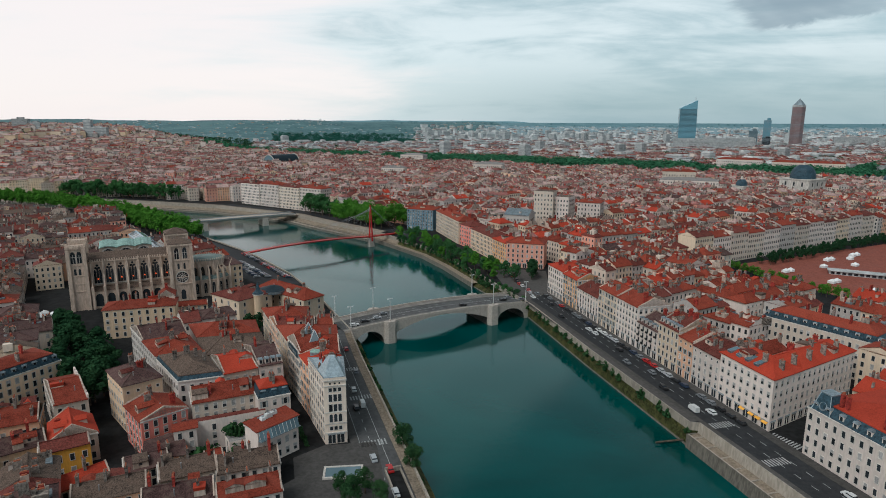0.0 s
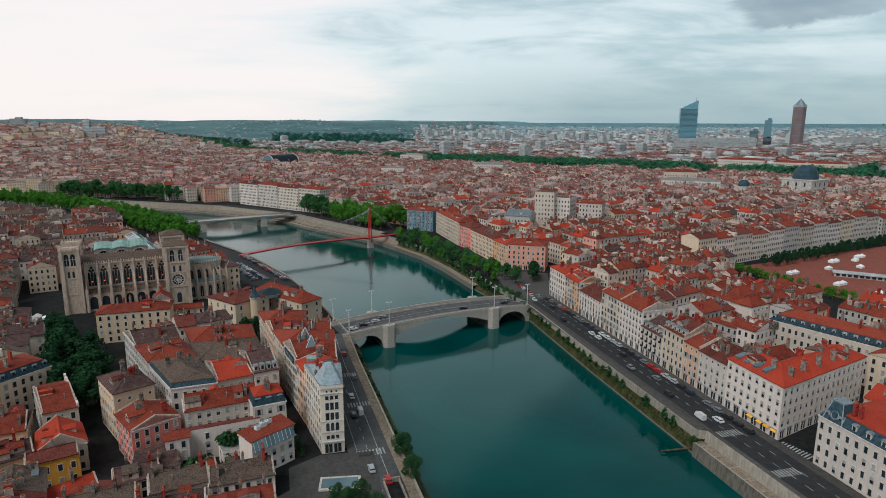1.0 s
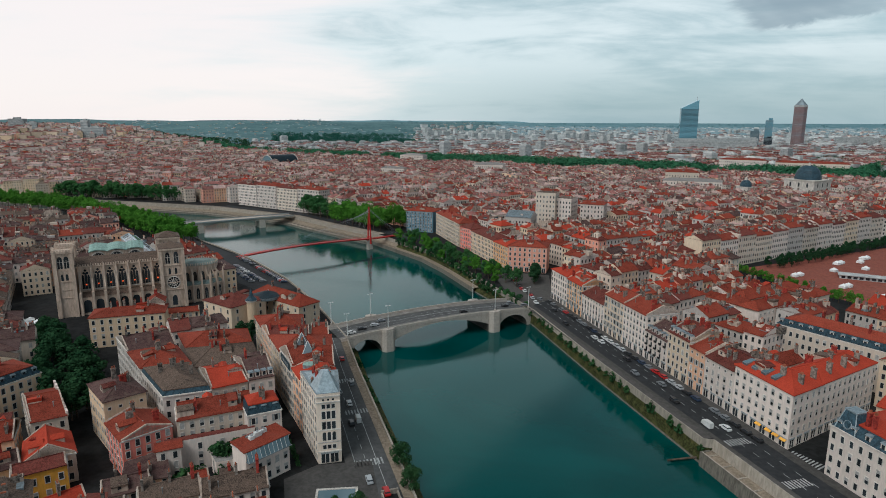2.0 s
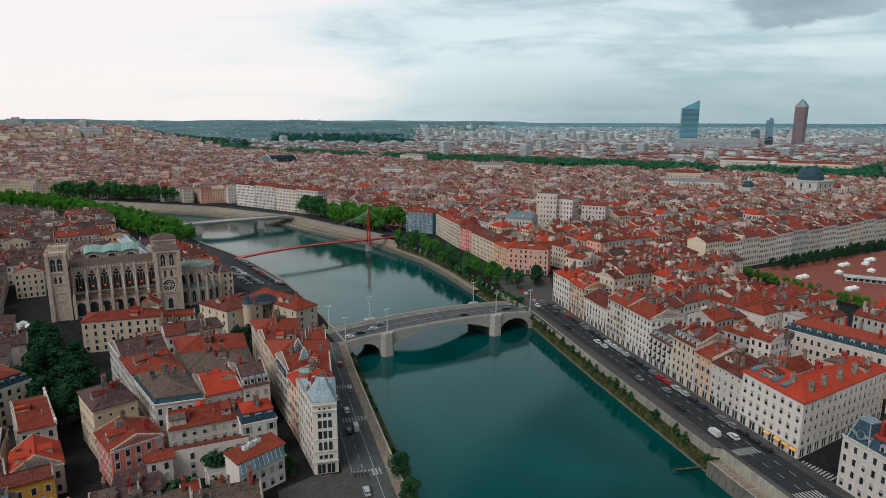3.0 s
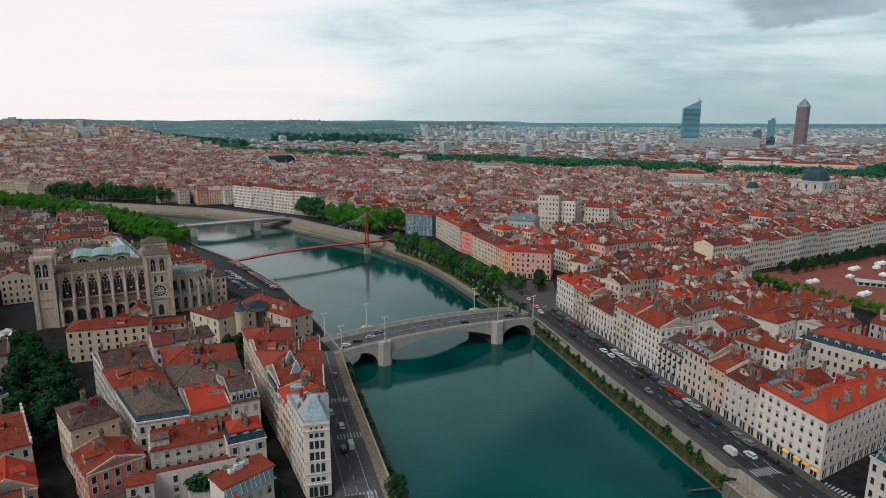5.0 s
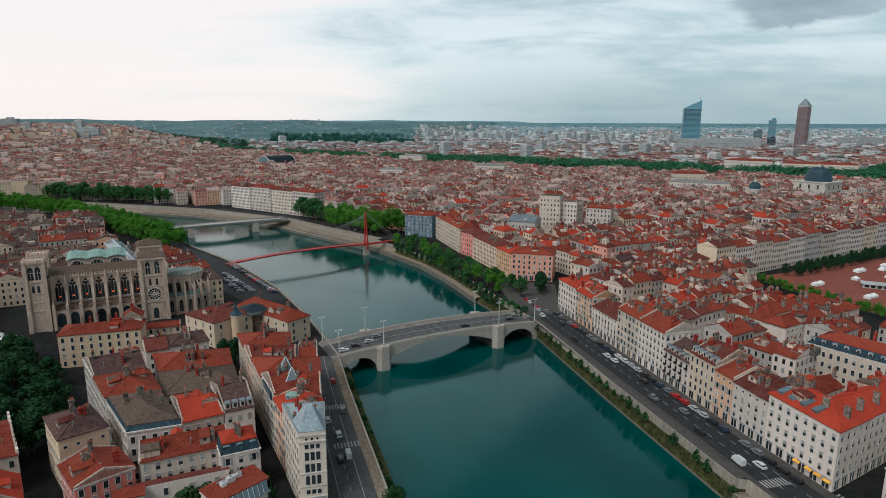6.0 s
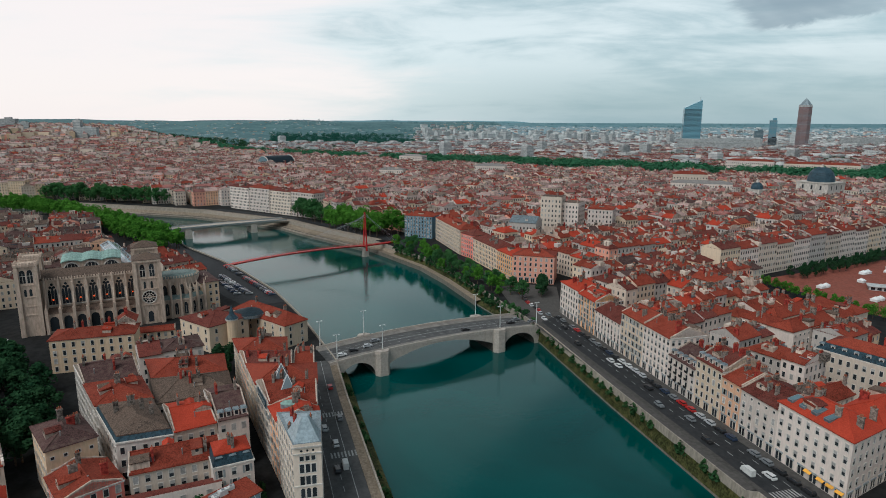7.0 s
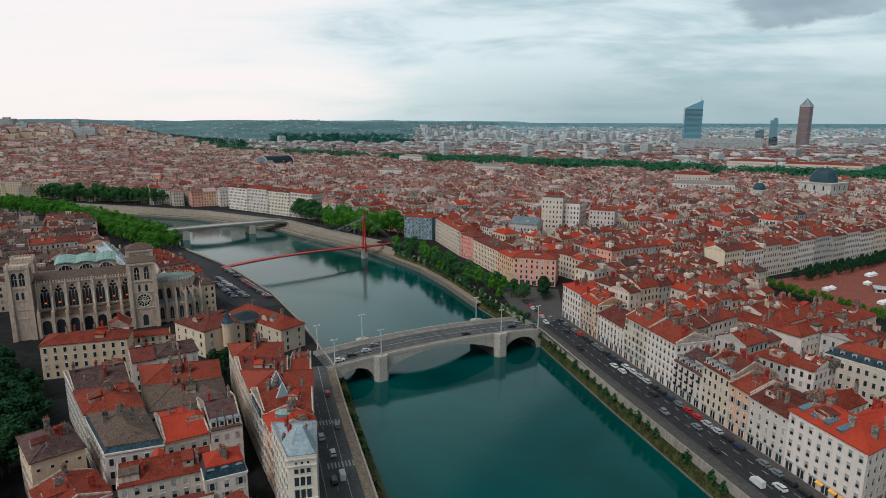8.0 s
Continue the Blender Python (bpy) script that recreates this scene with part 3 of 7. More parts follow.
def roof_bits(mb, r0, r1, rz, eave, half, rmat, count):
    """Small things on a roof of the mass: dormers, lean-to wings, skylights and short parapets."""
    dx, dy = r1[0] - r0[0], r1[1] - r0[1]
    n_ = math.hypot(dx, dy) or 1.0
    turn = math.atan2(dy, dx)
    for i in range(count):
        t_, side = bits.random(), bits.choice((-1, 1)) * bits.uniform(0.25, 0.75)
        x, y = r0[0] + dx * t_ - dy / n_ * side * half, r0[1] + dy * t_ + dx / n_ * side * half
        z = rz - abs(side) * (rz - eave)
        kind = bits.random()
        if kind < 0.40:
            mb.box(x, y, z - 0.8, bits.uniform(1.2, 2.2), bits.uniform(1.4, 2.4), bits.uniform(1.9, 2.4), bits.choice((WALLS["cream"], WALLS["white"], PARTY, ZINC)), turn)
            mb.box(x, y, z + 1.3, 2.1, 2.6, 0.35, rmat, turn, taper=0.5)
        elif kind < 0.62:
            mb.box(x, y, z - 1.0, bits.uniform(3.0, 5.5), bits.uniform(2.0, 3.5), bits.uniform(1.8, 3.2), bits.choice((PARTY, PARTY, CHIMNEY, WALLS["grey"], WALLS["cream"])), turn + bits.choice((0, math.pi / 2)))
        elif kind < 0.85:
            mb.box(x, y, z - 0.2, 1.1, 1.4, 0.5, bits.choice((METAL, BLUEGLASS, PALEZINC)), turn)
        else:
            mb.box(x, y, z - 0.3, bits.uniform(2.5, 4.0), bits.uniform(2.0, 3.0), 0.7, bits.choice((SLATE, ZINC, ROOFS["white"])), turn)


bits = random.Random(41)


def house(ring, eave, kind="hip", high=3.0, wall="cream", tiles="red", sides=(0, 1, 2, 3), shops=(), stacks=4, base=ST, fine=True, style=None, pitch=2.5,
          storeys=None, label="", attic=False, skylights=0, group="houses of the old town", cornice=True, name="house"):
    """One house over a ring of four corners, counter-clockwise from its front left; windows on the given sides."""
    cx, cy = sum(p[0] for p in ring) / 4, sum(p[1] for p in ring) / 4
    root = thing(name, pose(cx, cy, base), label or f"{WORDS[wall]} rendered town house with a {RWORDS.get(tiles, 'grey zinc roof')}", "house", group)
    loc = [(x - cx, y - cy) for x, y in ring]
    top = eave - base
    wmat, rmat = WALLS[wall], ROOFS.get(tiles, ZINC)
    b_ = MB()
    b_.prism(loc, -0.3, top, wmat)
    part("wall", b_, root)
    if cornice:
        b_ = MB()
        b_.prism(grown(loc, 0.35), top - 0.45, top - 0.05, TRIMSTONE)
        part("cornice", b_, root)
    r_ = MB()
    if kind in ("mansard", "skirt"):
        up_, k_ = (3.0, 0.86) if kind == "mansard" else (1.6, 0.93)
        r_.prism(loc, top, top + up_, SLATE, taper=k_)
        inner = [(x * k_, y * k_) for x, y in loc]
        r0, r1, rz = roof_on(r_, inner, top + up_ + 0.05, "hip", max(1.2, high - 3), rmat, wmat, 0.2)
    else:
        r0, r1, rz = roof_on(r_, loc, top, kind, high, rmat, wmat, ridged=True)
    part("roof", r_, root)
    if fine and kind.startswith("gable"):
        q_ = loc if kind == "gable" else loc[1:] + loc[:1]
        for p0, p1 in ((q_[3], q_[0]), (q_[1], q_[2])):
            mid = lerp(p0, p1, 0.5)
            ex, ey = mid[0] * 0.4 / (math.hypot(*mid) or 1), mid[1] * 0.4 / (math.hypot(*mid) or 1)
            w_ = MB()
            near_, off_ = [(*p0, top + 0.35), (*p1, top + 0.35), (*mid, top + high + 0.4)], []
            near_ = [(*p0, top - 0.4), (*p1, top - 0.4)] + near_[1:] + near_[:1]
            off_ = [(x - ex, y - ey, z) for x, y, z in near_]
            w_.solid(near_ + off_, [(0, 1, 2, 3, 4), (9, 8, 7, 6, 5)] + [(i, i + 5, (i + 1) % 5 + 5, (i + 1) % 5) for i in range(5)], PARTY)
            part("party_wall", w_, root)
    floors = storeys or max(2, round((top - 1.2) / 3.45))
    step = (top - 0.9) / floors
    rows, pots = MB(), MB()
    st = style or rng.choice(("plain", "open", "open", "plain", "balcony"))
    for e in sides:
        p, q = loc[e], loc[(e + 1) % 4]
        length = math.hypot(q[0] - p[0], q[1] - p[1])
        count = int((length - 0.9) / pitch)
        if count < 1:
            continue
        turn = math.atan2(q[1] - p[1], q[0] - p[0])
        nx, ny = math.sin(turn), -math.cos(turn)
        for fl in range(floors):
            z = 0.75 + fl * step
            if fine:
                if fl == 0 and e in shops:
                    k_ = max(1, int(length / 3.6))
                    for i in range(k_):
                        x, y = lerp(p, q, (i + 0.5) / k_)
                        part("shop_window", SHOP, root, at=pose(x, y, 0.3, 0, 0, math.degrees(turn)))
                    continue
                for i in range(count):
                    x, y = lerp(p, q, (i + 0.5) / count)
                    if attic and fl == floors - 1:
                        me = SMALL
                    else:
                        me = WINDOWS[st if rng.random() < 0.66 else rng.choice(("half", "shut", "half"))]
                    part("window", me, root, at=pose(x, y, z + (0.9 if me is SMALL else 0.15), 0, 0, math.degrees(turn)))
            else:
                pane_row(rows, p, q, z + 0.15, count, 1.0, 1.85)
    if not fine and rows.f:
        tagged(part("window_panes", rows, root), kind="stuff")
    half = max(2.0, min(math.hypot(loc[1][0] - loc[0][0], loc[1][1] - loc[0][1]), math.hypot(loc[2][0] - loc[1][0], loc[2][1] - loc[1][1])) / 2)
    lift = 0.0 if kind == "flat" else high if kind not in ("mansard", "skirt") else max(1.2, high - 3)
    if fine and kind == "gable" and group == EAST:
        for a, c, ahead_ in ((loc[1], loc[2], loc[0]), (loc[3], loc[0], loc[2])):
            inward = (Vector(ahead_[:2]) - Vector(a[:2])).normalized()
            a, c = Vector(a[:2]) + inward * 0.03, Vector(c[:2]) + inward * 0.03
            line = [(a, rz - high - 0.6), (c, rz - high - 0.6), (c, rz - high + 0.45), ((a + c) / 2, rz + 0.6), (a, rz - high + 0.45)]
            end_ = MB()
            end_.solid([(p.x + inward.x * o_, p.y + inward.y * o_, z) for o_ in (0.0, 0.42) for p, z in line],
                       [(0, 1, 2, 3, 4), (9, 8, 7, 6, 5)] + [(i, i + 5, (i + 1) % 5 + 5, (i + 1) % 5) for i in range(5)], PARTY)
            part("party_wall", end_, root)
    for i in range(stacks):
        s = (i + 0.5) / stacks + rng.uniform(-0.1, 0.1)
        x, y = lerp(r0, r1, s)
        side = rng.choice((-0.55, -0.3, 0, 0, 0.3, 0.55))
        dx, dy = r1[0] - r0[0], r1[1] - r0[1]
        n_ = math.hypot(dx, dy) or 1.0
        x, y = x - dy / n_ * side * half, y + dx / n_ * side * half
        turn = math.degrees(math.atan2(dy, dx)) + 90
        if not fine:
            c0, c1 = rng.uniform(0.8, 2.2), rng.uniform(1.5, 2.8)
            mat = rng.choice((CHIMNEY, CHIMNEY, CHIMNEY, CHIMNEY, PARTY, BRICK))
            pots.box(x, y, rz - abs(side) * lift - 1.2, c0, 0.65, 1.2 + c1, mat, math.radians(turn))
            pots.box(x, y, rz - abs(side) * lift + c1, c0 * 0.7, 0.35, 0.3, POT, math.radians(turn))
            continue
        part("chimney", rng.choice(CHIMNEYS), root, at=pose(x, y, rz - abs(side) * lift, 0, 0, turn) @ Matrix.Diagonal((rng.uniform(1.0, 2.6), rng.uniform(0.6, 0.8), rng.uniform(2.1, 3.4), 1)))
    if fine and kind in ("hip", "gable", "gable_front") and half > 3.8:
        dx, dy = r1[0] - r0[0], r1[1] - r0[1]
        n_ = math.hypot(dx, dy) or 1.0
        for i in range(clutter.choice((1, 2, 2, 3))):
            side = clutter.choice((-0.5, 0.5, 0.45, -0.4))
            x, y = lerp(r0, r1, clutter.uniform(0.1, 0.9))
            x, y = x - dy / n_ * side * half, y + dx / n_ * side * half
            w_, d_ = clutter.uniform(1.2, 2.2), clutter.uniform(1.3, 2.6)
            up_ = rz - abs(side) * lift
            o_ = MB()
            box_ = [(-w_, -d_), (w_, -d_), (w_, d_), (-w_, d_)]
            o_.prism(box_, -1.6, 0.9, PARTY)
            roof_on(o_, box_, 0.9, clutter.choice(("gable", "shed", "gable_front")), clutter.uniform(0.5, 1.0), ROOFS[clutter.choice((tiles if tiles in ROOFS else "red", "red", "old", "dark", "bright"))], PARTY, 0.2)
            o_.poly([(-0.4, -d_ - 0.03, -0.2), (0.4, -d_ - 0.03, -0.2), (0.4, -d_ - 0.03, 0.7), (-0.4, -d_ - 0.03, 0.7)], GLASS)
            part("roof_wing", o_, root, at=pose(x, y, up_, 0, 0, math.degrees(math.atan2(dy, dx)) + clutter.choice((0, 90, 180))))
        s = clutter.uniform(0.2, 0.8)
        x, y = lerp(lerp(loc[0], loc[1], s), lerp(r0, r1, s), 0.4) if kind != "gable_front" else lerp(r0, r1, s)
        o_ = MB()
        o_.tube((0, 0, -0.5), (0, 0, 1.6), 0.14, 0.14, DUCT, 6)
        o_.tube((0, 0, 1.6), (0, 0, 1.8), 0.25, 0.2, DUCT, 6)
        part("vent_pipe", o_, root, at=pose(x, y, top + (rz - top) * 0.4))
    if not fine and kind in ("hip", "gable", "gable_front"):
        roof_bits(pots, r0, r1, rz, top, half, rmat, bits.randint(1, 4))
    if pots.f:
        tagged(part("chimneywork", pots, root), kind="stuff")
    for i in range(skylights):
        p, q = loc[0], loc[1]
        x, y = lerp(lerp(p, q, (i + 0.5) / skylights), lerp(r0, r1, (i + 0.5) / skylights), 0.45)
        slope = math.degrees(math.atan2(high, math.hypot((r0[0] + r1[0] - p[0] - q[0]) / 2, (r0[1] + r1[1] - p[1] - q[1]) / 2)))
        part("skylight", SKYLIGHT, root, at=pose(x, y, top + (rz - top) * 0.45 + 0.1, slope, 0, math.degrees(math.atan2(q[1] - p[1], q[0] - p[0]))))
    keep_out(grown(ring, 1.0))
    return root, loc, top


def dormers(root, loc, top, edge, count, which="white", inset=0.5, up=0.35):
    p, q = loc[edge], loc[(edge + 1) % 4]
    turn = math.atan2(q[1] - p[1], q[0] - p[0])
    for i in range(count):
        x, y = lerp(p, q, (i + 0.5) / count)
        part("dormer", DORMERS[which], root, at=pose(x - math.sin(turn) * inset, y + math.cos(turn) * inset, top + up, 0, 0, math.degrees(turn)))


# ---- east quay: a row of tall houses along the road, from the side street to the bridge
def quay_ring(s0, s1, d):
    a = (107.5 + U.x * s1, 188 + U.y * s1)
    b_ = (107.5 + U.x * s0, 188 + U.y * s0)
    return deep(a, b_, d)


EAST = "houses along the east quay"
root, loc, top = house([(101, 212.2), (107.5, 188), (121.5, 196.5), (115.6, 216.4)], 26.4, "hip", 3.6, "white", "bright", (0, 1), (0, 1), 0, pitch=2.75, storeys=5, style="half",
                       label="white five-storey corner house with a bright red hipped roof and shops", group=EAST)
for i in range(4):
    x, y = lerp(loc[0], loc[1], 0.10 + 0.17 * i)
    m = MB()
    m.prism([(-1.0, 0), (1.0, 0), (1.0, 4.0), (-1.0, 4.0)], 0, 1.5, ZINC)
    m.poly([(-0.8, -0.04, 0.2), (0.8, -0.04, 0.2), (0.8, -0.04, 1.3), (-0.8, -0.04, 1.3)], BLUEGLASS)
    m.poly([(-0.85, 0.3, 1.53), (0.85, 0.3, 1.53), (0.85, 3.6, 1.53), (-0.85, 3.6, 1.53)], BLUEGLASS)
    part("roof_light", m, root, at=pose(x + 1.4, y + 0.4, top + 0.1, 12, 0, -75))
for x, y, z in ((112.8, 193.8, 27.6), (109.5, 198.2, 28.4), (110.0, 208.6, 28.6)):
    part("chimney", CHIMNEYS[0], root, at=Matrix.Translation((-111.4, -203.2, -ST)) @ pose(x, y, z, 0, 0, 31) @ Matrix.Diagonal((0.85, 1.7, 3.1, 1)))
root, loc, top = house([(121.6, 196.6), (151, 214.5), (144.5, 226), (115.8, 208)], 26.2, "hip", 3.6, "white", "bright", (0, 1), (0,), 3, pitch=2.9, storeys=5, style="half",
      label="white five-storey house with a bright red roof on the side street", group=EAST)
for x, y, z in ((119.2, 198.2, 28.0), (127.0, 202.8, 28.0), (134.8, 207.6, 28.0), (142.0, 212.0, 27.8)):
    part("chimney", CHIMNEYS[0], root, at=Matrix.Translation((-133.225, -211.275, -ST)) @ pose(x, y, z, 0, 0, 31) @ Matrix.Diagonal((0.85, 1.7, 3.1, 1)))
house([(115.7, 216.6), (133, 226), (129, 234), (110, 226)], 22.5, "gable", 2.6, "white", "red", (0, 1), (), 4, storeys=4, style="half", group=EAST)
house(quay_ring(25, 40.5, 17), 23.8, "gable", 3.4, "white", "dark", (0,), (0,), 6, attic=True, storeys=5, style="half", group=EAST)
house(quay_ring(40.5, 49.5, 17), 24.3, "gable", 3.2, "peach", "red", (0,), (0,), 5, attic=True, storeys=5, style="open", group=EAST, skylights=0)
root, loc, top = house(quay_ring(49.5, 63.2, 18), 25.6, "gable", 4.4, "beige", "dark", (0,), (0,), 7, storeys=5, style="plain", group=EAST,
                       label="beige stone house with a steep red roof and dormers")
dormers(root, loc, top, 0, 5, "white")
root, loc, top = house(quay_ring(63.2, 79, 17), 20.8, "gable", 4.0, "white", "brown", (0,), (0,), 3, storeys=4, style="balcony", group=EAST)
dormers(root, loc, top, 0, 5, "white")
house(quay_ring(79, 97, 16), 27.0, "gable", 3.4, "white", "red", (0, 1), (0,), 7, storeys=6, style="half", group=EAST, pitch=2.4)
house(quay_ring(97, 114, 16), 27.0, "gable", 3.4, "beige", "red", (0,), (0,), 7, storeys=6, style="open", group=EAST, pitch=2.4)
house(quay_ring(114.2, 137, 15), 21.2, "gable", 3.2, "white", "dark", (0, 1), (0,), 4, storeys=5, style="plain", attic=True, group=EAST)
house(quay_ring(137, 154, 14), 24.5, "gable", 3.2, "orange", "bright", (0, 1), (0,), 4, storeys=6, style="open", group=EAST)
house(quay_ring(154.2, 174, 16), 25.2, "hip", 3.2, "white", "bright", (0, 1, 3), (0,), 4, storeys=5, style="plain", group=EAST)
root, loc, top = house([(111.3, 175), (121.5, 136), (146, 143), (139, 184)], 23.6, "mansard", 5.0, "white", "bright", (0, 3), (), 4, storeys=4, style="plain", pitch=2.7, group=EAST,
                       label="pale stone corner house with slate mansard pavilions and red roof")
dormers(root, loc, top, 0, 9, "white")
for t_ in (0.03, 0.62):
    c0, c1 = lerp(loc[0], loc[1], t_), lerp(loc[0], loc[1], t_ + 0.16)
    m = MB()
    m.prism(deep(c0, c1, 6.5), top - 0.1, top + 5.6, SLATE, taper=0.55)
    m.prism([lerp(p, (sum(v[0] for v in deep(c0, c1, 6.5)) / 4, sum(v[1] for v in deep(c0, c1, 6.5)) / 4), 0.42) for p in deep(c0, c1, 6.5)], top + 5.6, top + 6.0, ZINC)
    pav = part("pavilion_roof", m, root)
    base_ = deep(c0, c1, 6.5)
    mid_ = (sum(v[0] for v in base_) / 4, sum(v[1] for v in base_) / 4)
    for i in range(4):
        m = MB()
        m.tube((*base_[i], top - 0.1), (*lerp(base_[i], mid_, 0.45), top + 5.7), 0.16, 0.14, PALEZINC, 5)
        m.tube((*lerp(base_[i], mid_, 0.42), top + 6.0), (*lerp(base_[(i + 1) % 4], mid_, 0.42), top + 6.0), 0.12, 0.12, PALEZINC, 5)
        part("hip_rib", m, pav, "pale zinc roof rib")
    x, y = lerp(base_[1 if t_ < 0.5 else 0], base_[2 if t_ < 0.5 else 3], 0.5)
    for k_ in (0.0, 0.55):
        part("chimney", CHIMNEYS[2], root, at=pose(*lerp((x, y), mid_, -0.25 - k_), top + 3.6, 0, 0, 14) @ Matrix.Diagonal((1.1, 1.0, 3.6, 1)))
    x, y = lerp(c0, c1, 0.5)
    m = MB()
    for i in range(14):
        a0, a1 = i * math.pi / 7, (i + 1) * math.pi / 7
        m.tube((1.2 * math.cos(a0), 0, 1.2 * math.sin(a0)), (1.2 * math.cos(a1), 0, 1.2 * math.sin(a1)), 0.28, 0.28, ZINC, 5)
    part("round_window", m, root, at=pose(x + 0.7, y, top + 2.0, -20, 0, math.degrees(math.atan2(c1[1] - c0[1], c1[0] - c0[0]))))
x0, y0 = 107.5 + U.x * 2, 188 + U.y * 2
for i, s in enumerate((1.5, 4.6, 7.7, 12.0)):
    t = thing("shop_blind", pose(107.5 + U.x * s - 0.1 * U.y, 188 + U.y * s + 0.1 * U.x, ST + 2.7, 0, 0, -75), "small orange-yellow shop blind over a window", "shop blind", "shop blinds")
    m = MB()
    m.solid([(-1.2, 0, 0.6), (1.2, 0, 0.6), (1.2, -0.9, 0), (-1.2, -0.9, 0), (-1.2, 0, 0.5), (1.2, 0, 0.5), (1.2, -0.9, -0.1), (-1.2, -0.9, -0.1)], [(0, 1, 2, 3), (4, 7, 6, 5), (3, 2, 6, 7), (0, 3, 7, 4), (1, 5, 6, 2)], WALLS["yellow"])
    part("canvas", m, t)
    m = MB()
    m.tube((-1.25, 0, 0.62), (1.25, 0, 0.62), 0.08, 0.08, METAL, 6)
    part("roller", m, t)
# second line on the east bank
CITY = "houses of the peninsula"
root, loc, top = house(deep((141, 262), (168.2, 223.2), 13), 24.6, "mansard", 5.2, "cream", "red", (0,), (), 4, storeys=4, style="plain", group=CITY,
                       label="cream house with a long blue slate mansard and white dormers")
dormers(root, loc, top, 0, 12, "white")
A_, B_, C_ = (129.5, 298.6), (141.9, 278.0), (191.3, 307.0)
D_ = (A_[0] + C_[0] - B_[0], A_[1] + C_[1] - B_[1])
for p0, p1, tint_ in ((A_, B_, "white"), (B_, C_, "white"), (C_, D_, "cream"), (D_, A_, "cream")):
    n_ = math.hypot(p1[0] - p0[0], p1[1] - p0[1])
    q0, q1 = lerp(p0, p1, 0.0), lerp(p0, p1, 1 - 11.2 / n_)
    house(deep(q0, q1, 11), 25.0, "hip", 2.8, tint_, "red", (0, 2), (), 5, storeys=5, style="plain", group=CITY, attic=True, label="white five-storey house of a closed block with a red roof", pitch=3.0)
house(deep((44, 420), (69, 413), 18), 25.5, "hip", 3.0, "salmon", "red", (0, 3), (0,), 5, storeys=5, style="plain", group=EAST, label="large salmon-coloured corner house with arcades and a red roof", pitch=3.0)
house([(36, 440), (44, 420), (58, 428), (52, 446)], 24.5, "hip", 3.2, "orange", "bright", (0, 3), (), 3, storeys=5, style="plain", group=EAST)
house([(22, 481), (36, 442), (51, 447), (38, 486)], 24.5, "hip", 3.2, "ochre", "dark", (0, 3), (), 5, storeys=5, style="plain", group=EAST)
house(deep((14, 497), (22, 483), 14), 25.5, "hip", 3.2, "pink", "dark", (0, 3), (), 2, storeys=5, style="plain", group=EAST)
house([(-6, 560), (13, 499), (28, 504), (10, 565)], 27.0, "hip", 3.4, "beige", "red", (0, 3), (), 7, storeys=6, style="plain", group=EAST)
house(deep((-33, 572), (-9, 562), 16), 27.0, "hip", 3.2, "blue", "red", (0, 3), (), 4, storeys=6, style="plain", group=EAST)

# ---- west bank: the wedge of houses between the quay and the first street
OLD = "houses of the old town"
house([(-45, 196.5), (-33.5, 197.5), (-36, 206), (-50, 206)], 27.4, "gable_front", 3.0, "peach", "bright", (3, 1), (), 3, fine=True, style="open", group=OLD)
house([(-50, 206.2), (-36, 206.2), (-39.5, 222), (-58, 221)], 28.4, "gable", 3.6, "cream", "red", (0, 3, 1), (), 4, style="open", group=OLD,
      label="cream house with red roof, slate sign wall and glass skylights")
for x, y in ((-46.0, 212.5), (-50.0, 221.0)):
    t = thing("roof_lantern", pose(x, y, 28.8, 0, 0, 14), "steep glazed roof lantern with a pale metal frame", "roof lantern", "glazed roof lanterns")
    m = MB()
    m.prism([(-1.9, -1.9), (1.9, -1.9), (1.9, 1.9), (-1.9, 1.9)], 0.0, 1.6, ZINC)
    part("kerb", m, t)
    m = MB()
    m.prism([(-1.9, -1.9), (1.9, -1.9), (1.9, 1.9), (-1.9, 1.9)], 1.6, 5.4, PALEGLASS, taper=0.05)
    part("glazing", m, t)
    for a, b_ in ((-1.9, -1.9), (1.9, -1.9), (1.9, 1.9), (-1.9, 1.9)):
        m = MB()
        m.tube((a, b_, 1.6), (0, 0, 5.5), 0.13, 0.1, WHITEMETAL, 5)
        part("glazing_bar", m, t)
m = MB()
m.box(0, 0, 0, 11.5, 0.2, 2.6, SLATE)
t = tagged(part("roof_sign", m, None, at=pose(-54.3, 213.7, 25.0, 0, 0, 117.5)), "long dark slate sign panel on a house side", "sign")
for i in range(9):
    m = MB()
    m.box(-4.4 + i * 1.1, 0.14, 0.7, 0.5 if i % 3 else 0.8, 0.05, 1.1, METAL)
    part("letter_bar", m, t)
house([(-58, 221.2), (-39.5, 222.2), (-43, 238), (-66, 237)], 27.4, "hip", 3.2, "beige", "red", (0, 3, 1), (), 5, style="half", group=OLD)
house([(-66, 237.2), (-51, 238), (-55, 255), (-74, 254)], 25.4, "gable", 3.0, "peach", "dark", (0, 3), (), 4, style="half", group=OLD)
house([(-74, 254.2), (-57, 255), (-61, 270), (-81, 268)], 25.0, "hip", 3.0, "beige", "red", (0, 3, 1), (), 4, style="plain", group=OLD)
house([(-51, 238.5), (-43.5, 238.5), (-48.5, 262), (-55, 261)], 24.4, "gable", 2.4, "peach", "red", (0, 1), (), 3, style="plain", group=OLD)
t = thing("oval_roof_light", pose(-43, 202.2, 29.6), "oval green-grey dome light on the red roof", "roof light")
m = MB()
m.prism([(2.6 * math.cos(i * math.pi / 8), 1.5 * math.sin(i * math.pi / 8)) for i in range(16)], -1.6, 0.5, ZINC)
part("drum", m, t)
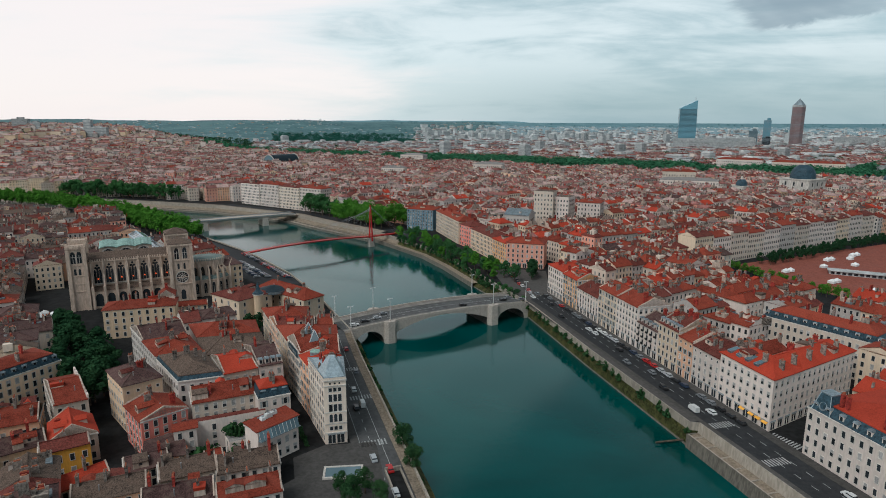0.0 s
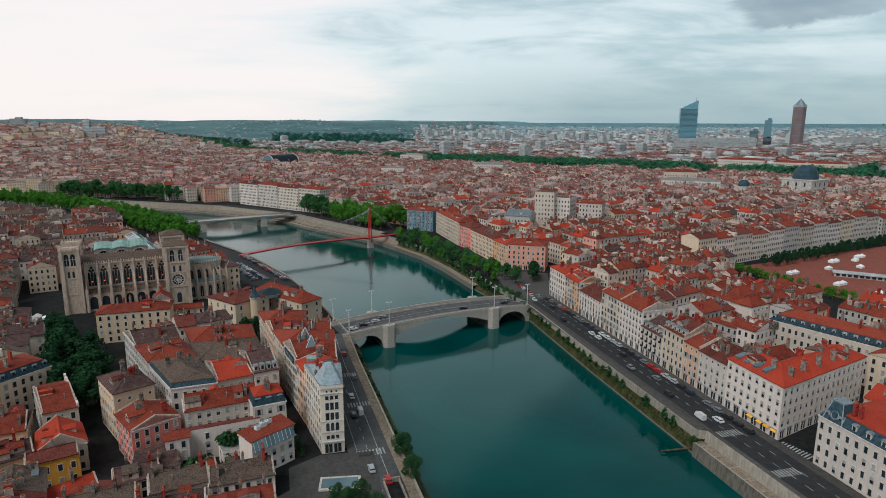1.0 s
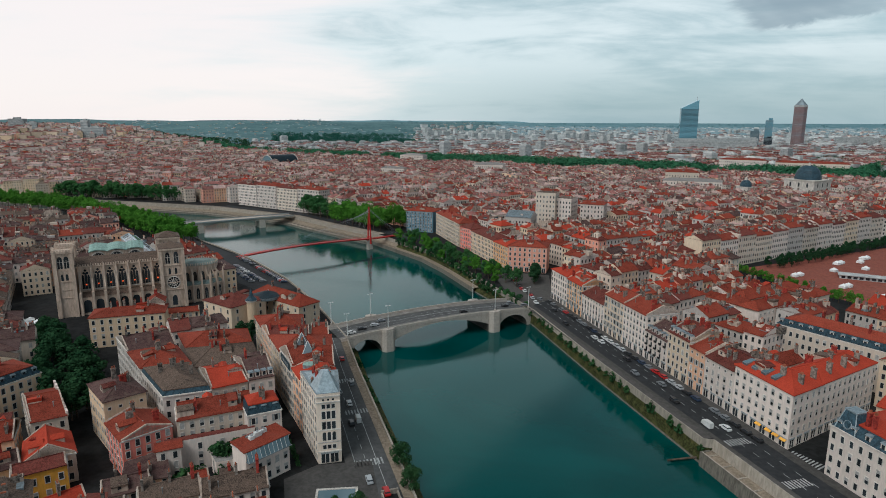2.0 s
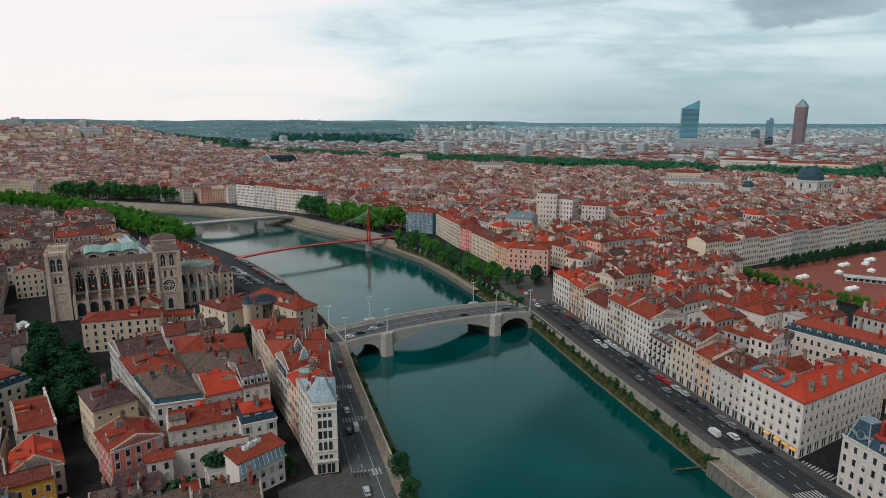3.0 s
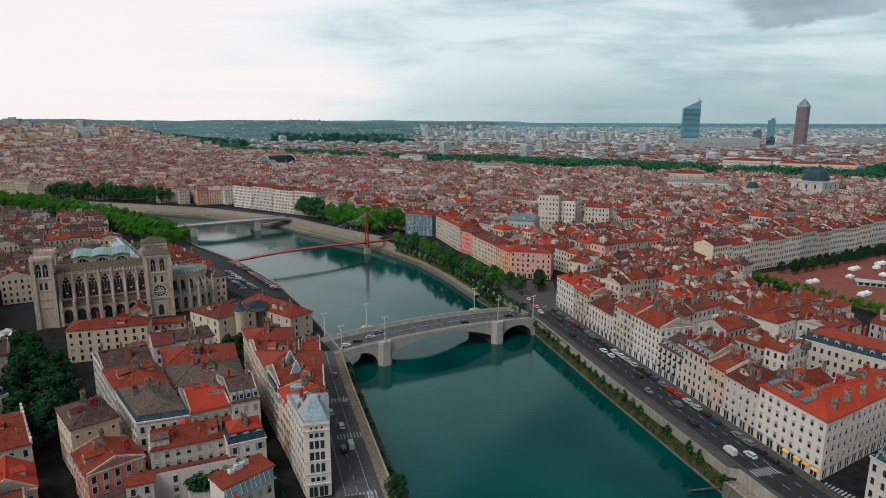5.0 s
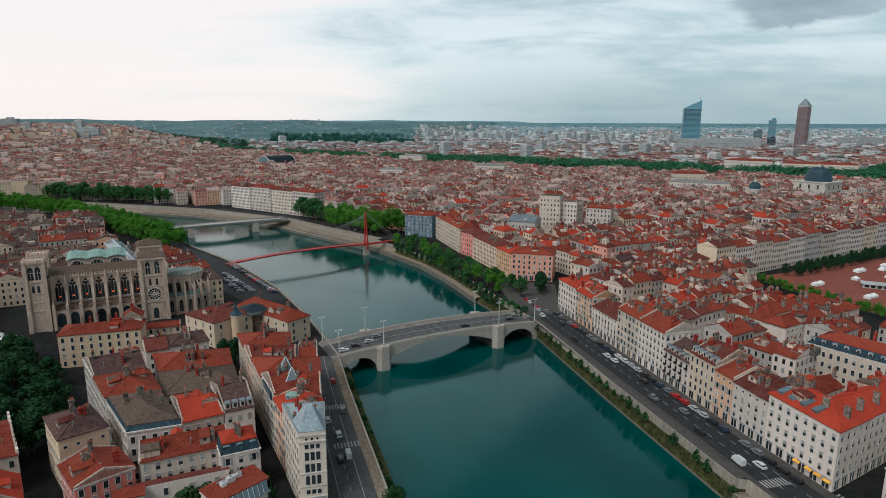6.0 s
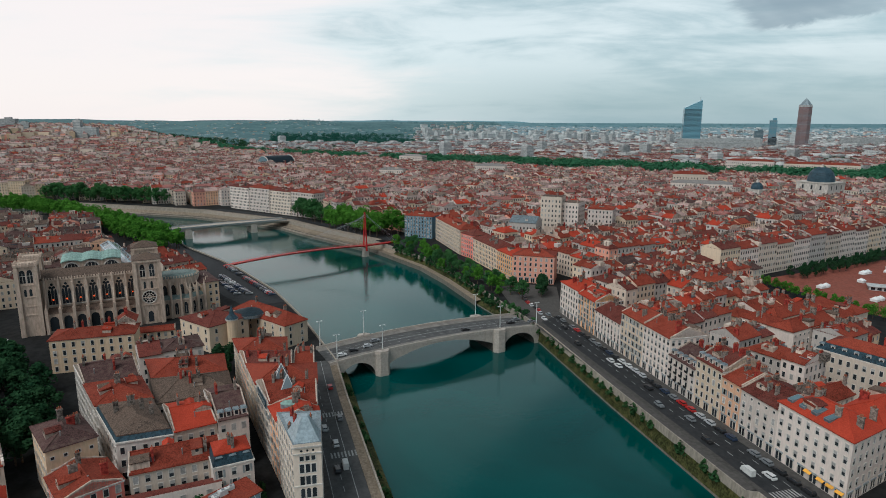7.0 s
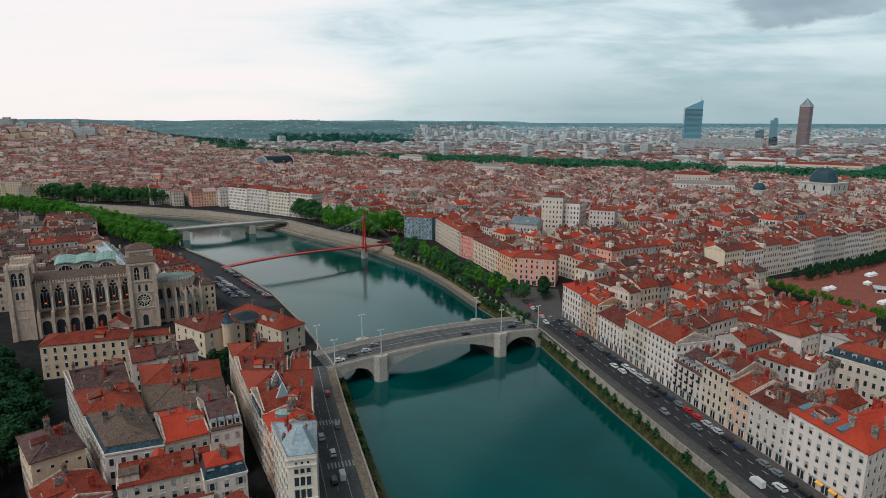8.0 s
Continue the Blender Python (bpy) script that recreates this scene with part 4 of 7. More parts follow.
m = MB()
m.prism([(2.7 * math.cos(i * math.pi / 8), 1.6 * math.sin(i * math.pi / 8)) for i in range(16)], 0.5, 0.95, COPPER, taper=0.8)
part("lid", m, t)
# between the first and the second street
house(deep((-53.5, 165.5), (-44.3, 176.1), 6.9), 19.6, "shed", 0.7, "white", "red", (0, 1), (), 0, storeys=3, style="plain", group=OLD, label="white modern house with a flat red roof and roof glazing")
a, b_ = (-53.5, 165.5), (-44.3, 176.1)
t = thing("roof_glazing", pose((a[0] + b_[0]) / 2, (a[1] + b_[1]) / 2, 16.6, 0, 0, 49), "sloping strip of blue-grey glazing below the roof edge", "roof glazing")
for i in range(10):
    m = MB()
    m.solid([(-6.7 + i * 1.34, -1.3, 0), (-5.5 + i * 1.34, -1.3, 0), (-5.5 + i * 1.34, -0.2, 2.8), (-6.7 + i * 1.34, -0.2, 2.8), (-6.7 + i * 1.34, 0, 0), (-5.5 + i * 1.34, 0, 0)], [(0, 1, 2, 3), (0, 3, 4), (1, 5, 2)], BLUEGLASS)
    part("pane", m, t)
    m = MB()
    m.tube((-6.8 + i * 1.34, -1.33, 0), (-6.8 + i * 1.34, -0.2, 2.85), 0.06, 0.06, WHITEMETAL, 4)
    part("glazing_bar", m, t)
m = MB()
m.box(0, -0.7, -0.2, 14.0, 1.5, 0.2, ZINC)
part("ledge", m, t)
t = thing("roof_machinery", pose(-52.6, 173.8, 20.15, 0, 0, 49), "pale ventilation ducts and boxes on the flat red roof", "ventilation plant")
for x, y, sx, sy, sz in ((0, 0, 2.2, 1.3, 1.2), (2.4, 0.5, 1.6, 1.0, 0.9), (-2.2, -0.3, 1.4, 1.4, 0.8)):
    m = MB()
    m.box(x, y, -0.2, sx, sy, sz + 0.2, WHITEMETAL, taper=0.94)
    m.tube((x, y, sz), (x, y, sz + 0.3), 0.35, 0.35, METAL, 10)
    part("unit", m, t)
m = MB()
m.tube((-3.2, 0.9, 0.4), (3.6, 1.3, 0.4), 0.3, 0.3, METAL, 8)
part("duct", m, t)
house([(-63.5, 170.1), (-57.3, 172.4), (-60.2, 177.6), (-66.6, 174.8)], 13.2, "flat", 1.0, "white", "white", (0, 3), (), 0, storeys=2, style="plain", group=OLD, label="low white house with a planted roof terrace", cornice=False)
house(deep((-78.7, 172.6), (-56.2, 182.6), 2.6), 17.3, "flat", 1.0, "white", "dark", (0,), (), 0, storeys=3, style="plain", group=OLD, label="long narrow white house with a flat dark red roof", cornice=False, pitch=5.5)
house(deep((-79.3, 168.6), (-73.6, 171.2), 3.6), 18.0, "shed", 0.5, "white", "red", (0, 3), (), 0, storeys=3, style="plain", group=OLD, label="small white stair block with a red sloping lid", cornice=False)
house(deep((-68.4, 163.0), (-63.8, 165.6), 5.0), 12.0, "gable", 1.4, "peach", "red", (0, 1), (), 0, storeys=1, style="plain", group=OLD, label="small garden hut with an orange-red tiled roof", cornice=False)
root, loc, top = house(deep((-58.2, 182.8), (-49.2, 187.4), 8.5), 21.6, "mansard", 5.0, "white", "bright", (0, 1), (), 2, storeys=4, group=OLD, label="white house with a dark mansard and rounded dormers")
dormers(root, loc, top, 0, 3, "white")
house(deep((-78.4, 180.4), (-58.4, 189.8), 10), 21.2, "gable", 3.4, "cream", "red", (0, 3), (), 2, storeys=4, style="half", group=OLD, skylights=2)
house([(-87.2, 191.6), (-74, 196.5), (-88.5, 216.5), (-103, 211)], 23.6, "skirt", 5.6, "grey", "old", (0, 3), (), 4, style="plain", group=OLD)
house([(-103.2, 211.2), (-88.7, 216.7), (-100, 232.5), (-115, 226)], 24.8, "hip", 3.0, "grey", "red", (0, 3), (), 4, style="plain", group=OLD)
house([(-115.2, 226.2), (-100.2, 232.7), (-112, 250), (-127, 241)], 25.2, "gable", 3.0, "grey", "brown", (0, 3), (), 4, style="plain", group=OLD)
house([(-73.8, 196.6), (-64, 202.5), (-74, 217.5), (-84, 213)], 24.2, "gable", 2.8, "cream", "bright", (0, 1), (), 2, style="half", group=OLD)
root, loc, top = house([(-63.8, 202.6), (-56.3, 206.6), (-67, 228), (-75.5, 223)], 24.4, "gable", 3.4, "white", "brown", (0, 1), (), 2, style="shut", group=OLD)
dormers(root, loc, top, 0, 4, "white")
house([(-88, 217.5), (-68.5, 228.5), (-75, 243), (-98, 236)], 22.4, "hip", 3.2, "cream", "old", (0, 1), (), 5, style="half", group=OLD)
house([(-98, 236.5), (-75.5, 243.5), (-82, 259), (-108, 253)], 22.4, "hip", 3.2, "white", "red", (0, 1), (), 6, style="plain", group=OLD)
house([(-84.5, 159.5), (-73.4, 163), (-79.6, 173.6), (-87, 167)], 14.0, "shed", 1.6, "peach", "brown", (0, 3), (), 1, storeys=2, style="plain", group=OLD, cornice=False)
# by the second street
house([(-89.5, 170), (-79.5, 179.7), (-89.5, 190), (-99.8, 181)], 20.2, "gable_front", 2.4, "pink", "red", (0, 3), (), 3, style="plain", storeys=4, group=OLD, label="salmon pink house with pale window surrounds and red roof")
house([(-102.6, 185.9), (-93.5, 194), (-105.5, 206.5), (-114.3, 198.6)], 24.4, "hip", 2.8, "ochre", "brown", (0, 3), (), 3, style="half", attic=True, group=OLD)
house(deep((-156, 273), (-126.7, 282.1), 14), 22.0, "hip", 2.2, "ochre", "red", (0, 3), (), 6, style="plain", pitch=3.0, group=OLD, label="ochre house with zinc-edged red roof before the cathedral")
house([(-137.5, 289), (-130.5, 291.5), (-134, 301), (-141, 298.5)], 24.0, "gable_front", 2.6, "cream", "red", (0, 1), (), 1, style="plain", group=OLD, cornice=False)
# west of the second street
root, loc, top = house(deep((-153, 190), (-140.1, 214.8), 14), 21.6, "mansard", 4.6, "ochre", "red", (0, 1), (), 3, style="plain", group=OLD)
dormers(root, loc, top, 0, 8, "zinc")
root, loc, top = house([(-122.7, 181.7), (-114.5, 186.8), (-130, 206), (-138, 201)], 19.8, "gable", 3.6, "cream", "red", (0, 3), (), 1, style="plain", group=OLD,
                       label="cream house with a red roof and a white crow-stepped parapet")
for i in range(9):
    x, y = lerp(loc[1], loc[2], (i + 0.5) / 9)
    m = MB()
    m.box(0, 0, -1.0, 2.2, 0.6, 1.5 + 0.22 * i, WALLS["white"], math.atan2(loc[2][1] - loc[1][1], loc[2][0] - loc[1][0]))
    part("crow_step", m, root, at=pose(x, y, top + 0.6))
house([(-113.5, 164), (-102.8, 170.2), (-111.5, 182), (-121, 176)], 16.8, "gable_front", 3.8, "cream", "bright", (0, 1), (), 1, style="plain", group=OLD)
house(deep((-112.0, 157.0), (-101.5, 163.9), 6), 17.0, "gable", 2.0, "yellow", "dark", (0, 1), (), 1, style="plain", group=OLD)
house(deep((-122.6, 156.3), (-113.6, 163.4), 10), 17.0, "gable", 2.6, "ochre", "brown", (0, 1), (), 2, style="plain", group=OLD)
house(deep((-100.4, 140.4), (-89.1, 151.3), 7), 15.0, "gable", 2.2, "peach", "bright", (0, 1), (), 2, style="plain", group=OLD)
house(deep((-139, 150), (-126, 155.5), 14), 17.0, "hip", 2.8, "ochre", "brown", (0, 1), (), 3, style="plain", group=OLD)
house(deep((-136, 170), (-124, 176), 13), 17.6, "gable", 3.2, "peach", "red", (0, 1), (), 3, style="plain", group=OLD)
# low roofs beneath the camera's first view
house(deep((-86, 152), (-76, 157.5), 9), 14.4, "gable", 2.2, "beige", "brown", (0, 1), (), 2, style="plain", group=OLD)
house(deep((-74, 146.5), (-61, 153), 9), 15.6, "gable", 2.8, "cream", "old", (0, 1), (), 3, style="plain", group=OLD)
house(deep((-60.5, 151), (-45, 157), 9), 15.0, "gable", 3.0, "white", "old", (0, 1), (), 4, style="plain", group=OLD)
house(deep((-92, 137), (-76, 144), 9), 15.0, "gable", 2.8, "peach", "old", (0, 1), (), 3, style="plain", group=OLD)
house(deep((-73, 134), (-57, 140), 10), 15.6, "gable", 2.8, "cream", "brown", (0, 1), (), 3, style="plain", group=OLD)
house(deep((-56, 138), (-41, 144), 9), 15.0, "gable", 2.8, "white", "red", (0, 1), (), 3, style="plain", group=OLD)
# the clergy house between cathedral and river
root, loc, top = house([(-119, 309), (-101, 296), (-89, 312), (-107, 325)], 20.0, "hip", 3.4, "beige", "dark", (0, 1), (), 1, style="plain", storeys=3, pitch=5.0, group=OLD)
house([(-101, 327), (-70, 302), (-62, 312), (-93, 338)], 18.6, "hip", 4.0, "beige", "red", (0, 1), (), 2, style="plain", storeys=3, pitch=5.0, group=OLD)
house(deep((-137, 350), (-120, 362), 26), 23.6, "hip", 3.0, "ochre", "brown", (0, 1), (), 3, style="plain", storeys=4, group=OLD)
t = thing("turret", pose(-93, 302, ST), "round yellow stair turret with a blue slate cone", "turret")
m = MB()
m.tube((0, 0, -0.3), (0, 0, 13.5), 2.3, 2.3, WALLS["ochre"], 14)
part("wall", m, t)
m = MB()
m.tube((0, 0, 13.5), (0, 0, 14.2), 2.7, 2.7, TRIMSTONE, 14)
part("cornice", m, t)
m = MB()
m.tube((0, 0, 14.2), (0, 0, 16.0), 2.9, 1.2, SLATE, 14)
m.tube((0, 0, 16.0), (0, 0, 20.0), 1.2, 0.08, SLATE, 14)
part("cone", m, t)
t = thing("glass_canopy", pose(-90, 317, ST + 12), "wide low round roof of grey-blue glass", "canopy")
m = MB()
m.tube((0, 0, -1.0), (0, 0, 0.3), 7.5, 7.5, ZINC, 20)
part("rim", m, t)
m = MB()
m.tube((0, 0, 0.3), (0, 0, 2.4), 7.4, 1.0, DARKVAULT, 20)
part("glazing", m, t)

# ---------------------------------------------------------------- the stone bridge
def loft(mb, sections, mat):
    """One skin over a row of closed sections."""
    n_ = len(sections[0])
    faces = [(i * n_ + j, (i + 1) * n_ + j, (i + 1) * n_ + (j + 1) % n_, i * n_ + (j + 1) % n_) for i in range(len(sections) - 1) for j in range(n_)]
    mb.solid([p for sec in sections for p in sec], faces + [tuple(range(n_)), tuple(range(len(sections) * n_ - 1, (len(sections) - 1) * n_ - 1, -1))], mat)


BR = pose(-26, 293, 0, 0, 0, 28)
bridge = thing("stone_bridge", BR, "pale stone road bridge with three low arches over the river", "bridge")
BW = 21.0


def deck_z(x):
    return 8.25 + 2.5 * (1 - ((x - 30) / 54) ** 2)


def arch_z(x):
    for x0, x1, spring, crown in ((-18.5, -3.2, 0.6, 6.9), (3.2, 56.8, 4.2, 9.7), (63.2, 81.0, 0.6, 6.9)):
        if x0 < x < x1:
            u_ = (x - (x0 + x1) / 2) / ((x1 - x0) / 2)
            return spring + (crown - spring) * (1 - u_ * u_ if x1 - x0 > 30 else math.sqrt(max(0.0, 1 - u_ * u_)))
    return -1.0


b = MB()
stops = sorted(set([-23 + 0.75 * i for i in range(145)] + [-18.5, -3.2, 3.2, 56.8, 63.2, 81.0] + [-18.49, -3.21, 3.21, 56.79, 63.21, 80.99]))
for x0, x1 in zip(stops, stops[1:]):
    a0, a1, d0, d1 = arch_z(x0), arch_z(x1), deck_z(x0), deck_z(x1)
    b.poly([(x0, 0, a0), (x1, 0, a1), (x1, 0, d1), (x0, 0, d0)], BRIDGESTONE)
    b.poly([(x0, BW, a0), (x1, BW, a1), (x1, BW, d1), (x0, BW, d0)][::-1], BRIDGESTONE)
    # soffit takes the stone with the arch shade painted in
    b.poly([(x0, 0, a0), (x0, BW, a0), (x1, BW, a1), (x1, 0, a1)], VAULTSHADE)
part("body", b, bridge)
for y0, y1, name, mat, lift in ((0.3, 4.2, "pavement", BRIDGEPAVE, 0.17), (4.2, BW - 4.2, "roadway", BRIDGEROAD, 0.02), (BW - 4.2, BW - 0.3, "pavement", BRIDGEPAVE, 0.17)):
    b = MB()
    for i in range(42):
        x0, x1 = -23 + i * 2.5, -23 + (i + 1) * 2.5
        b.poly([(x0, y0, deck_z(x0) + lift), (x1, y0, deck_z(x1) + lift), (x1, y1, deck_z(x1) + lift), (x0, y1, deck_z(x0) + lift)], mat)
        if name == "pavement":
            e = y1 if y0 < 5 else y0
            b.poly([(x0, e, deck_z(x0)), (x1, e, deck_z(x1)), (x1, e, deck_z(x1) + lift), (x0, e, deck_z(x0) + lift)], mat)
    part(name, b, bridge)
for y in (-0.15, BW - 0.25):
    b = MB()
    rows_ = []
    for i in range(43):
        x0 = -23 + i * 2.5
        z0 = deck_z(x0) - 0.35
        rows_.append([(x0, y, z0), (x0, y + 0.4, z0), (x0, y + 0.4, z0 + 1.4), (x0, y, z0 + 1.4)])
    loft(b, rows_, BRIDGESTONE)
    part("parapet", b, bridge)
for px_ in (0.0, 60.0):
    for y, s in ((0.0, -1), (BW, 1)):
        b = MB()
        ring = [(px_ - 3.2, y), (px_ + 3.2, y), (px_ + 3.2, y + s * 1.2), (px_ + 1.8, y + s * 2.8), (px_ - 1.8, y + s * 2.8), (px_ - 3.2, y + s * 1.2)]
        b.prism(ring if s > 0 else ring[::-1], -1.0, deck_z(px_) + 1.2, BRIDGESTONE, taper=0.93)
        b.prism([(px_ + (a - px_) * 1.06, c * 1.0) for a, c in (ring if s > 0 else ring[::-1])], deck_z(px_) - 0.2, deck_z(px_) + 0.25, BRIDGESTONE)
        part("pier", b, bridge)
for y, dash in ((BW / 2 - 3.2, 2.2), (BW / 2, 4.3), (BW / 2 + 0.35, 4.3), (BW / 2 + 3.2, 2.2)):
    b = MB()
    for i in range(24):
        x0 = -20 + i * 4.3
        b.poly([(x0, y - 0.08, deck_z(x0) + 0.03), (x0 + dash, y - 0.08, deck_z(x0 + dash) + 0.03), (x0 + dash, y + 0.08, deck_z(x0 + dash) + 0.03), (x0, y + 0.08, deck_z(x0) + 0.03)], PAINT)
    part("lane_marking", b, bridge)
keep_out([(-60, 262), (60, 322), (50, 362), (-75, 300)])


def lamp_mast(x, y, z, turn, high=11.5):
    root = thing("street_lamp", pose(x, y, z, 0, 0, turn), "tall pale steel street lamp with a double head", "street lamp", "lamps of the bridge")
    m_ = MB()
    m_.tube((0, 0, 0), (0, 0, high), 0.22, 0.12, WHITEMETAL, 8)
    m_.box(0, 0, 0, 0.7, 0.7, 0.9, BRIDGESTONE)
    part("pole", m_, root)
    m_ = MB()
    m_.tube((-1.0, 0, high), (1.0, 0, high), 0.07, 0.07, WHITEMETAL)
    part("arm", m_, root)
    for s in (-1, 1):
        m_ = MB()
        m_.box(s * 1.0, 0, high - 0.25, 0.9, 0.4, 0.3, WHITEMETAL, taper=0.7)
        part("head", m_, root)


for x, y in ((0, -0.8), (60, -0.8), (82, 0.3), (0, BW + 0.8), (60, BW + 0.8), (-20, 0.3), (-21, BW)):
    p = BR @ Vector((x, y, deck_z(x) + 1.0))
    lamp_mast(p.x, p.y, p.z, 28)

# ---------------------------------------------------------------- the red footbridge
FB = thing("footbridge", pose(-150, 460, 0), "slender red cable-stayed footbridge with one tall pylon", "footbridge")
ax = Vector((88, 68, 0))
uu = ax.normalized()
vv = Vector((-uu.y, uu.x, 0))
LONG = ax.length


def fb(s, t, z):
    p = uu * s + vv * t
    return (p.x, p.y, z)


def fdeck(s):
    return 8.6 + 2.4 * (1 - (2 * s / (LONG + 8) - 1) ** 2)


b = MB()
rows_ = []
for i in range(25):
    s0 = i * (LONG + 30) / 24 - 2
    z0 = fdeck(min(s0, LONG))
    rows_.append([fb(s0, -2, z0), fb(s0, 2, z0), fb(s0, 1.6, z0 - 0.9), fb(s0, -1.6, z0 - 0.9)])
loft(b, rows_, REDSTEEL)
part("deck", b, FB)
for t_ in (-2, 2):
    b = MB()
    for i in range(40):
        s0, s1 = i * LONG / 40, (i + 1) * LONG / 40
        b.tube(fb(s0, t_, fdeck(s0) + 1.1), fb(s1, t_, fdeck(s1) + 1.1), 0.06, 0.06, REDSTEEL, 4)
        b.tube(fb(s0, t_, fdeck(s0)), fb(s0, t_, fdeck(s0) + 1.1), 0.04, 0.04, REDSTEEL, 4)
    part("railing", b, FB)
b = MB()
for t_ in (-2.4, 2.4):
    b.tube(fb(LONG, t_, 5), fb(LONG, t_ * 0.25, 36), 0.75, 0.35, REDSTEEL, 8)
b.tube(fb(LONG, -2, 11), fb(LONG, 2, 11), 0.35, 0.35, REDSTEEL)
part("pylon", b, FB)
b = MB()
c_ = fb(LONG, 0, 0)
b.box(c_[0], c_[1], -1, 5.0, 3.6, 8.3, BRIDGESTONE, math.atan2(uu.y, uu.x) + 0.0, taper=0.8)
part("pier", b, FB)
for i in range(9):
    for t_ in (-1.9, 1.9):
        b = MB()
        s0 = LONG - 8 - i * 10.5
        b.tube(fb(LONG, t_ * 0.2, 35.5 - i * 0.5), fb(s0, t_, fdeck(s0)), 0.04, 0.04, METAL, 4)
        part("cable", b, FB)
for t_ in (-5, 5):
    for i in range(3):
        b = MB()
        b.tube(fb(LONG, 0, 35.5 - i), fb(LONG + 28 + 2 * i, t_, 8), 0.045, 0.045, METAL, 4)
        part("cable", b, FB)

# ---------------------------------------------------------------- the far bridge
far = thing("far_bridge", pose(-249, 588, 0, 0, 0, 33.5), "low grey concrete bridge with two piers further up the river", "bridge")
b = MB()
rows_ = []
for i in range(29):
    x0 = -6 + i * 4.3
    z0, th = 8.6 + 1.4 * (1 - ((x0 - 55) / 62) ** 2), 1.5 + 2.2 * abs(((x0 - 20) % 60) / 30 - 1) ** 2
    rows_.append([(x0, 0, z0), (x0, 15, z0), (x0, 14, z0 - th), (x0, 1, z0 - th)])
loft(b, rows_, BRIDGESTONE)
part("deck", b, far)
for y in (0, 14.7):
    b = MB()
    b.box(55, y + 0.15, 9.3, 116, 0.12, 1.4, METAL)
    part("railing", b, far)
for x in (20, 80):
    b = MB()
    b.box(x, 7.5, -1, 6, 17, 9, BRIDGESTONE, taper=0.9)
    part("pier", b, far)

# ---------------------------------------------------------------- the cathedral
cath = thing("cathedral", pose(-196, 317, ST, 0, 0, 27), "large weathered stone cathedral with four square towers and tall windows", "cathedral")


def lancet(mb, x, y, z, wide, tall, turn=0.0, mat=GLASS, off=0.06):
    """A pointed opening, drawn as a dark pane with stone mullions in front of it."""
    c, s = math.cos(turn), math.sin(turn)
    pts = [(-wide / 2, 0), (wide / 2, 0)]
    for i in range(7):
        a_ = i / 6
        w_ = wide / 2 * math.cos(a_ * math.pi / 2) ** 0.8
        pts.append((w_, tall * 0.68 + tall * 0.32 * math.sin(a_ * math.pi / 2)))
    for i in range(5, -1, -1):
        a_ = i / 6
        w_ = wide / 2 * math.cos(a_ * math.pi / 2) ** 0.8
        pts.append((-w_, tall * 0.68 + tall * 0.32 * math.sin(a_ * math.pi / 2)))
    mb.poly([(x + a_ * c + off * s, y + a_ * s - off * c, z + h_) for a_, h_ in pts], mat)


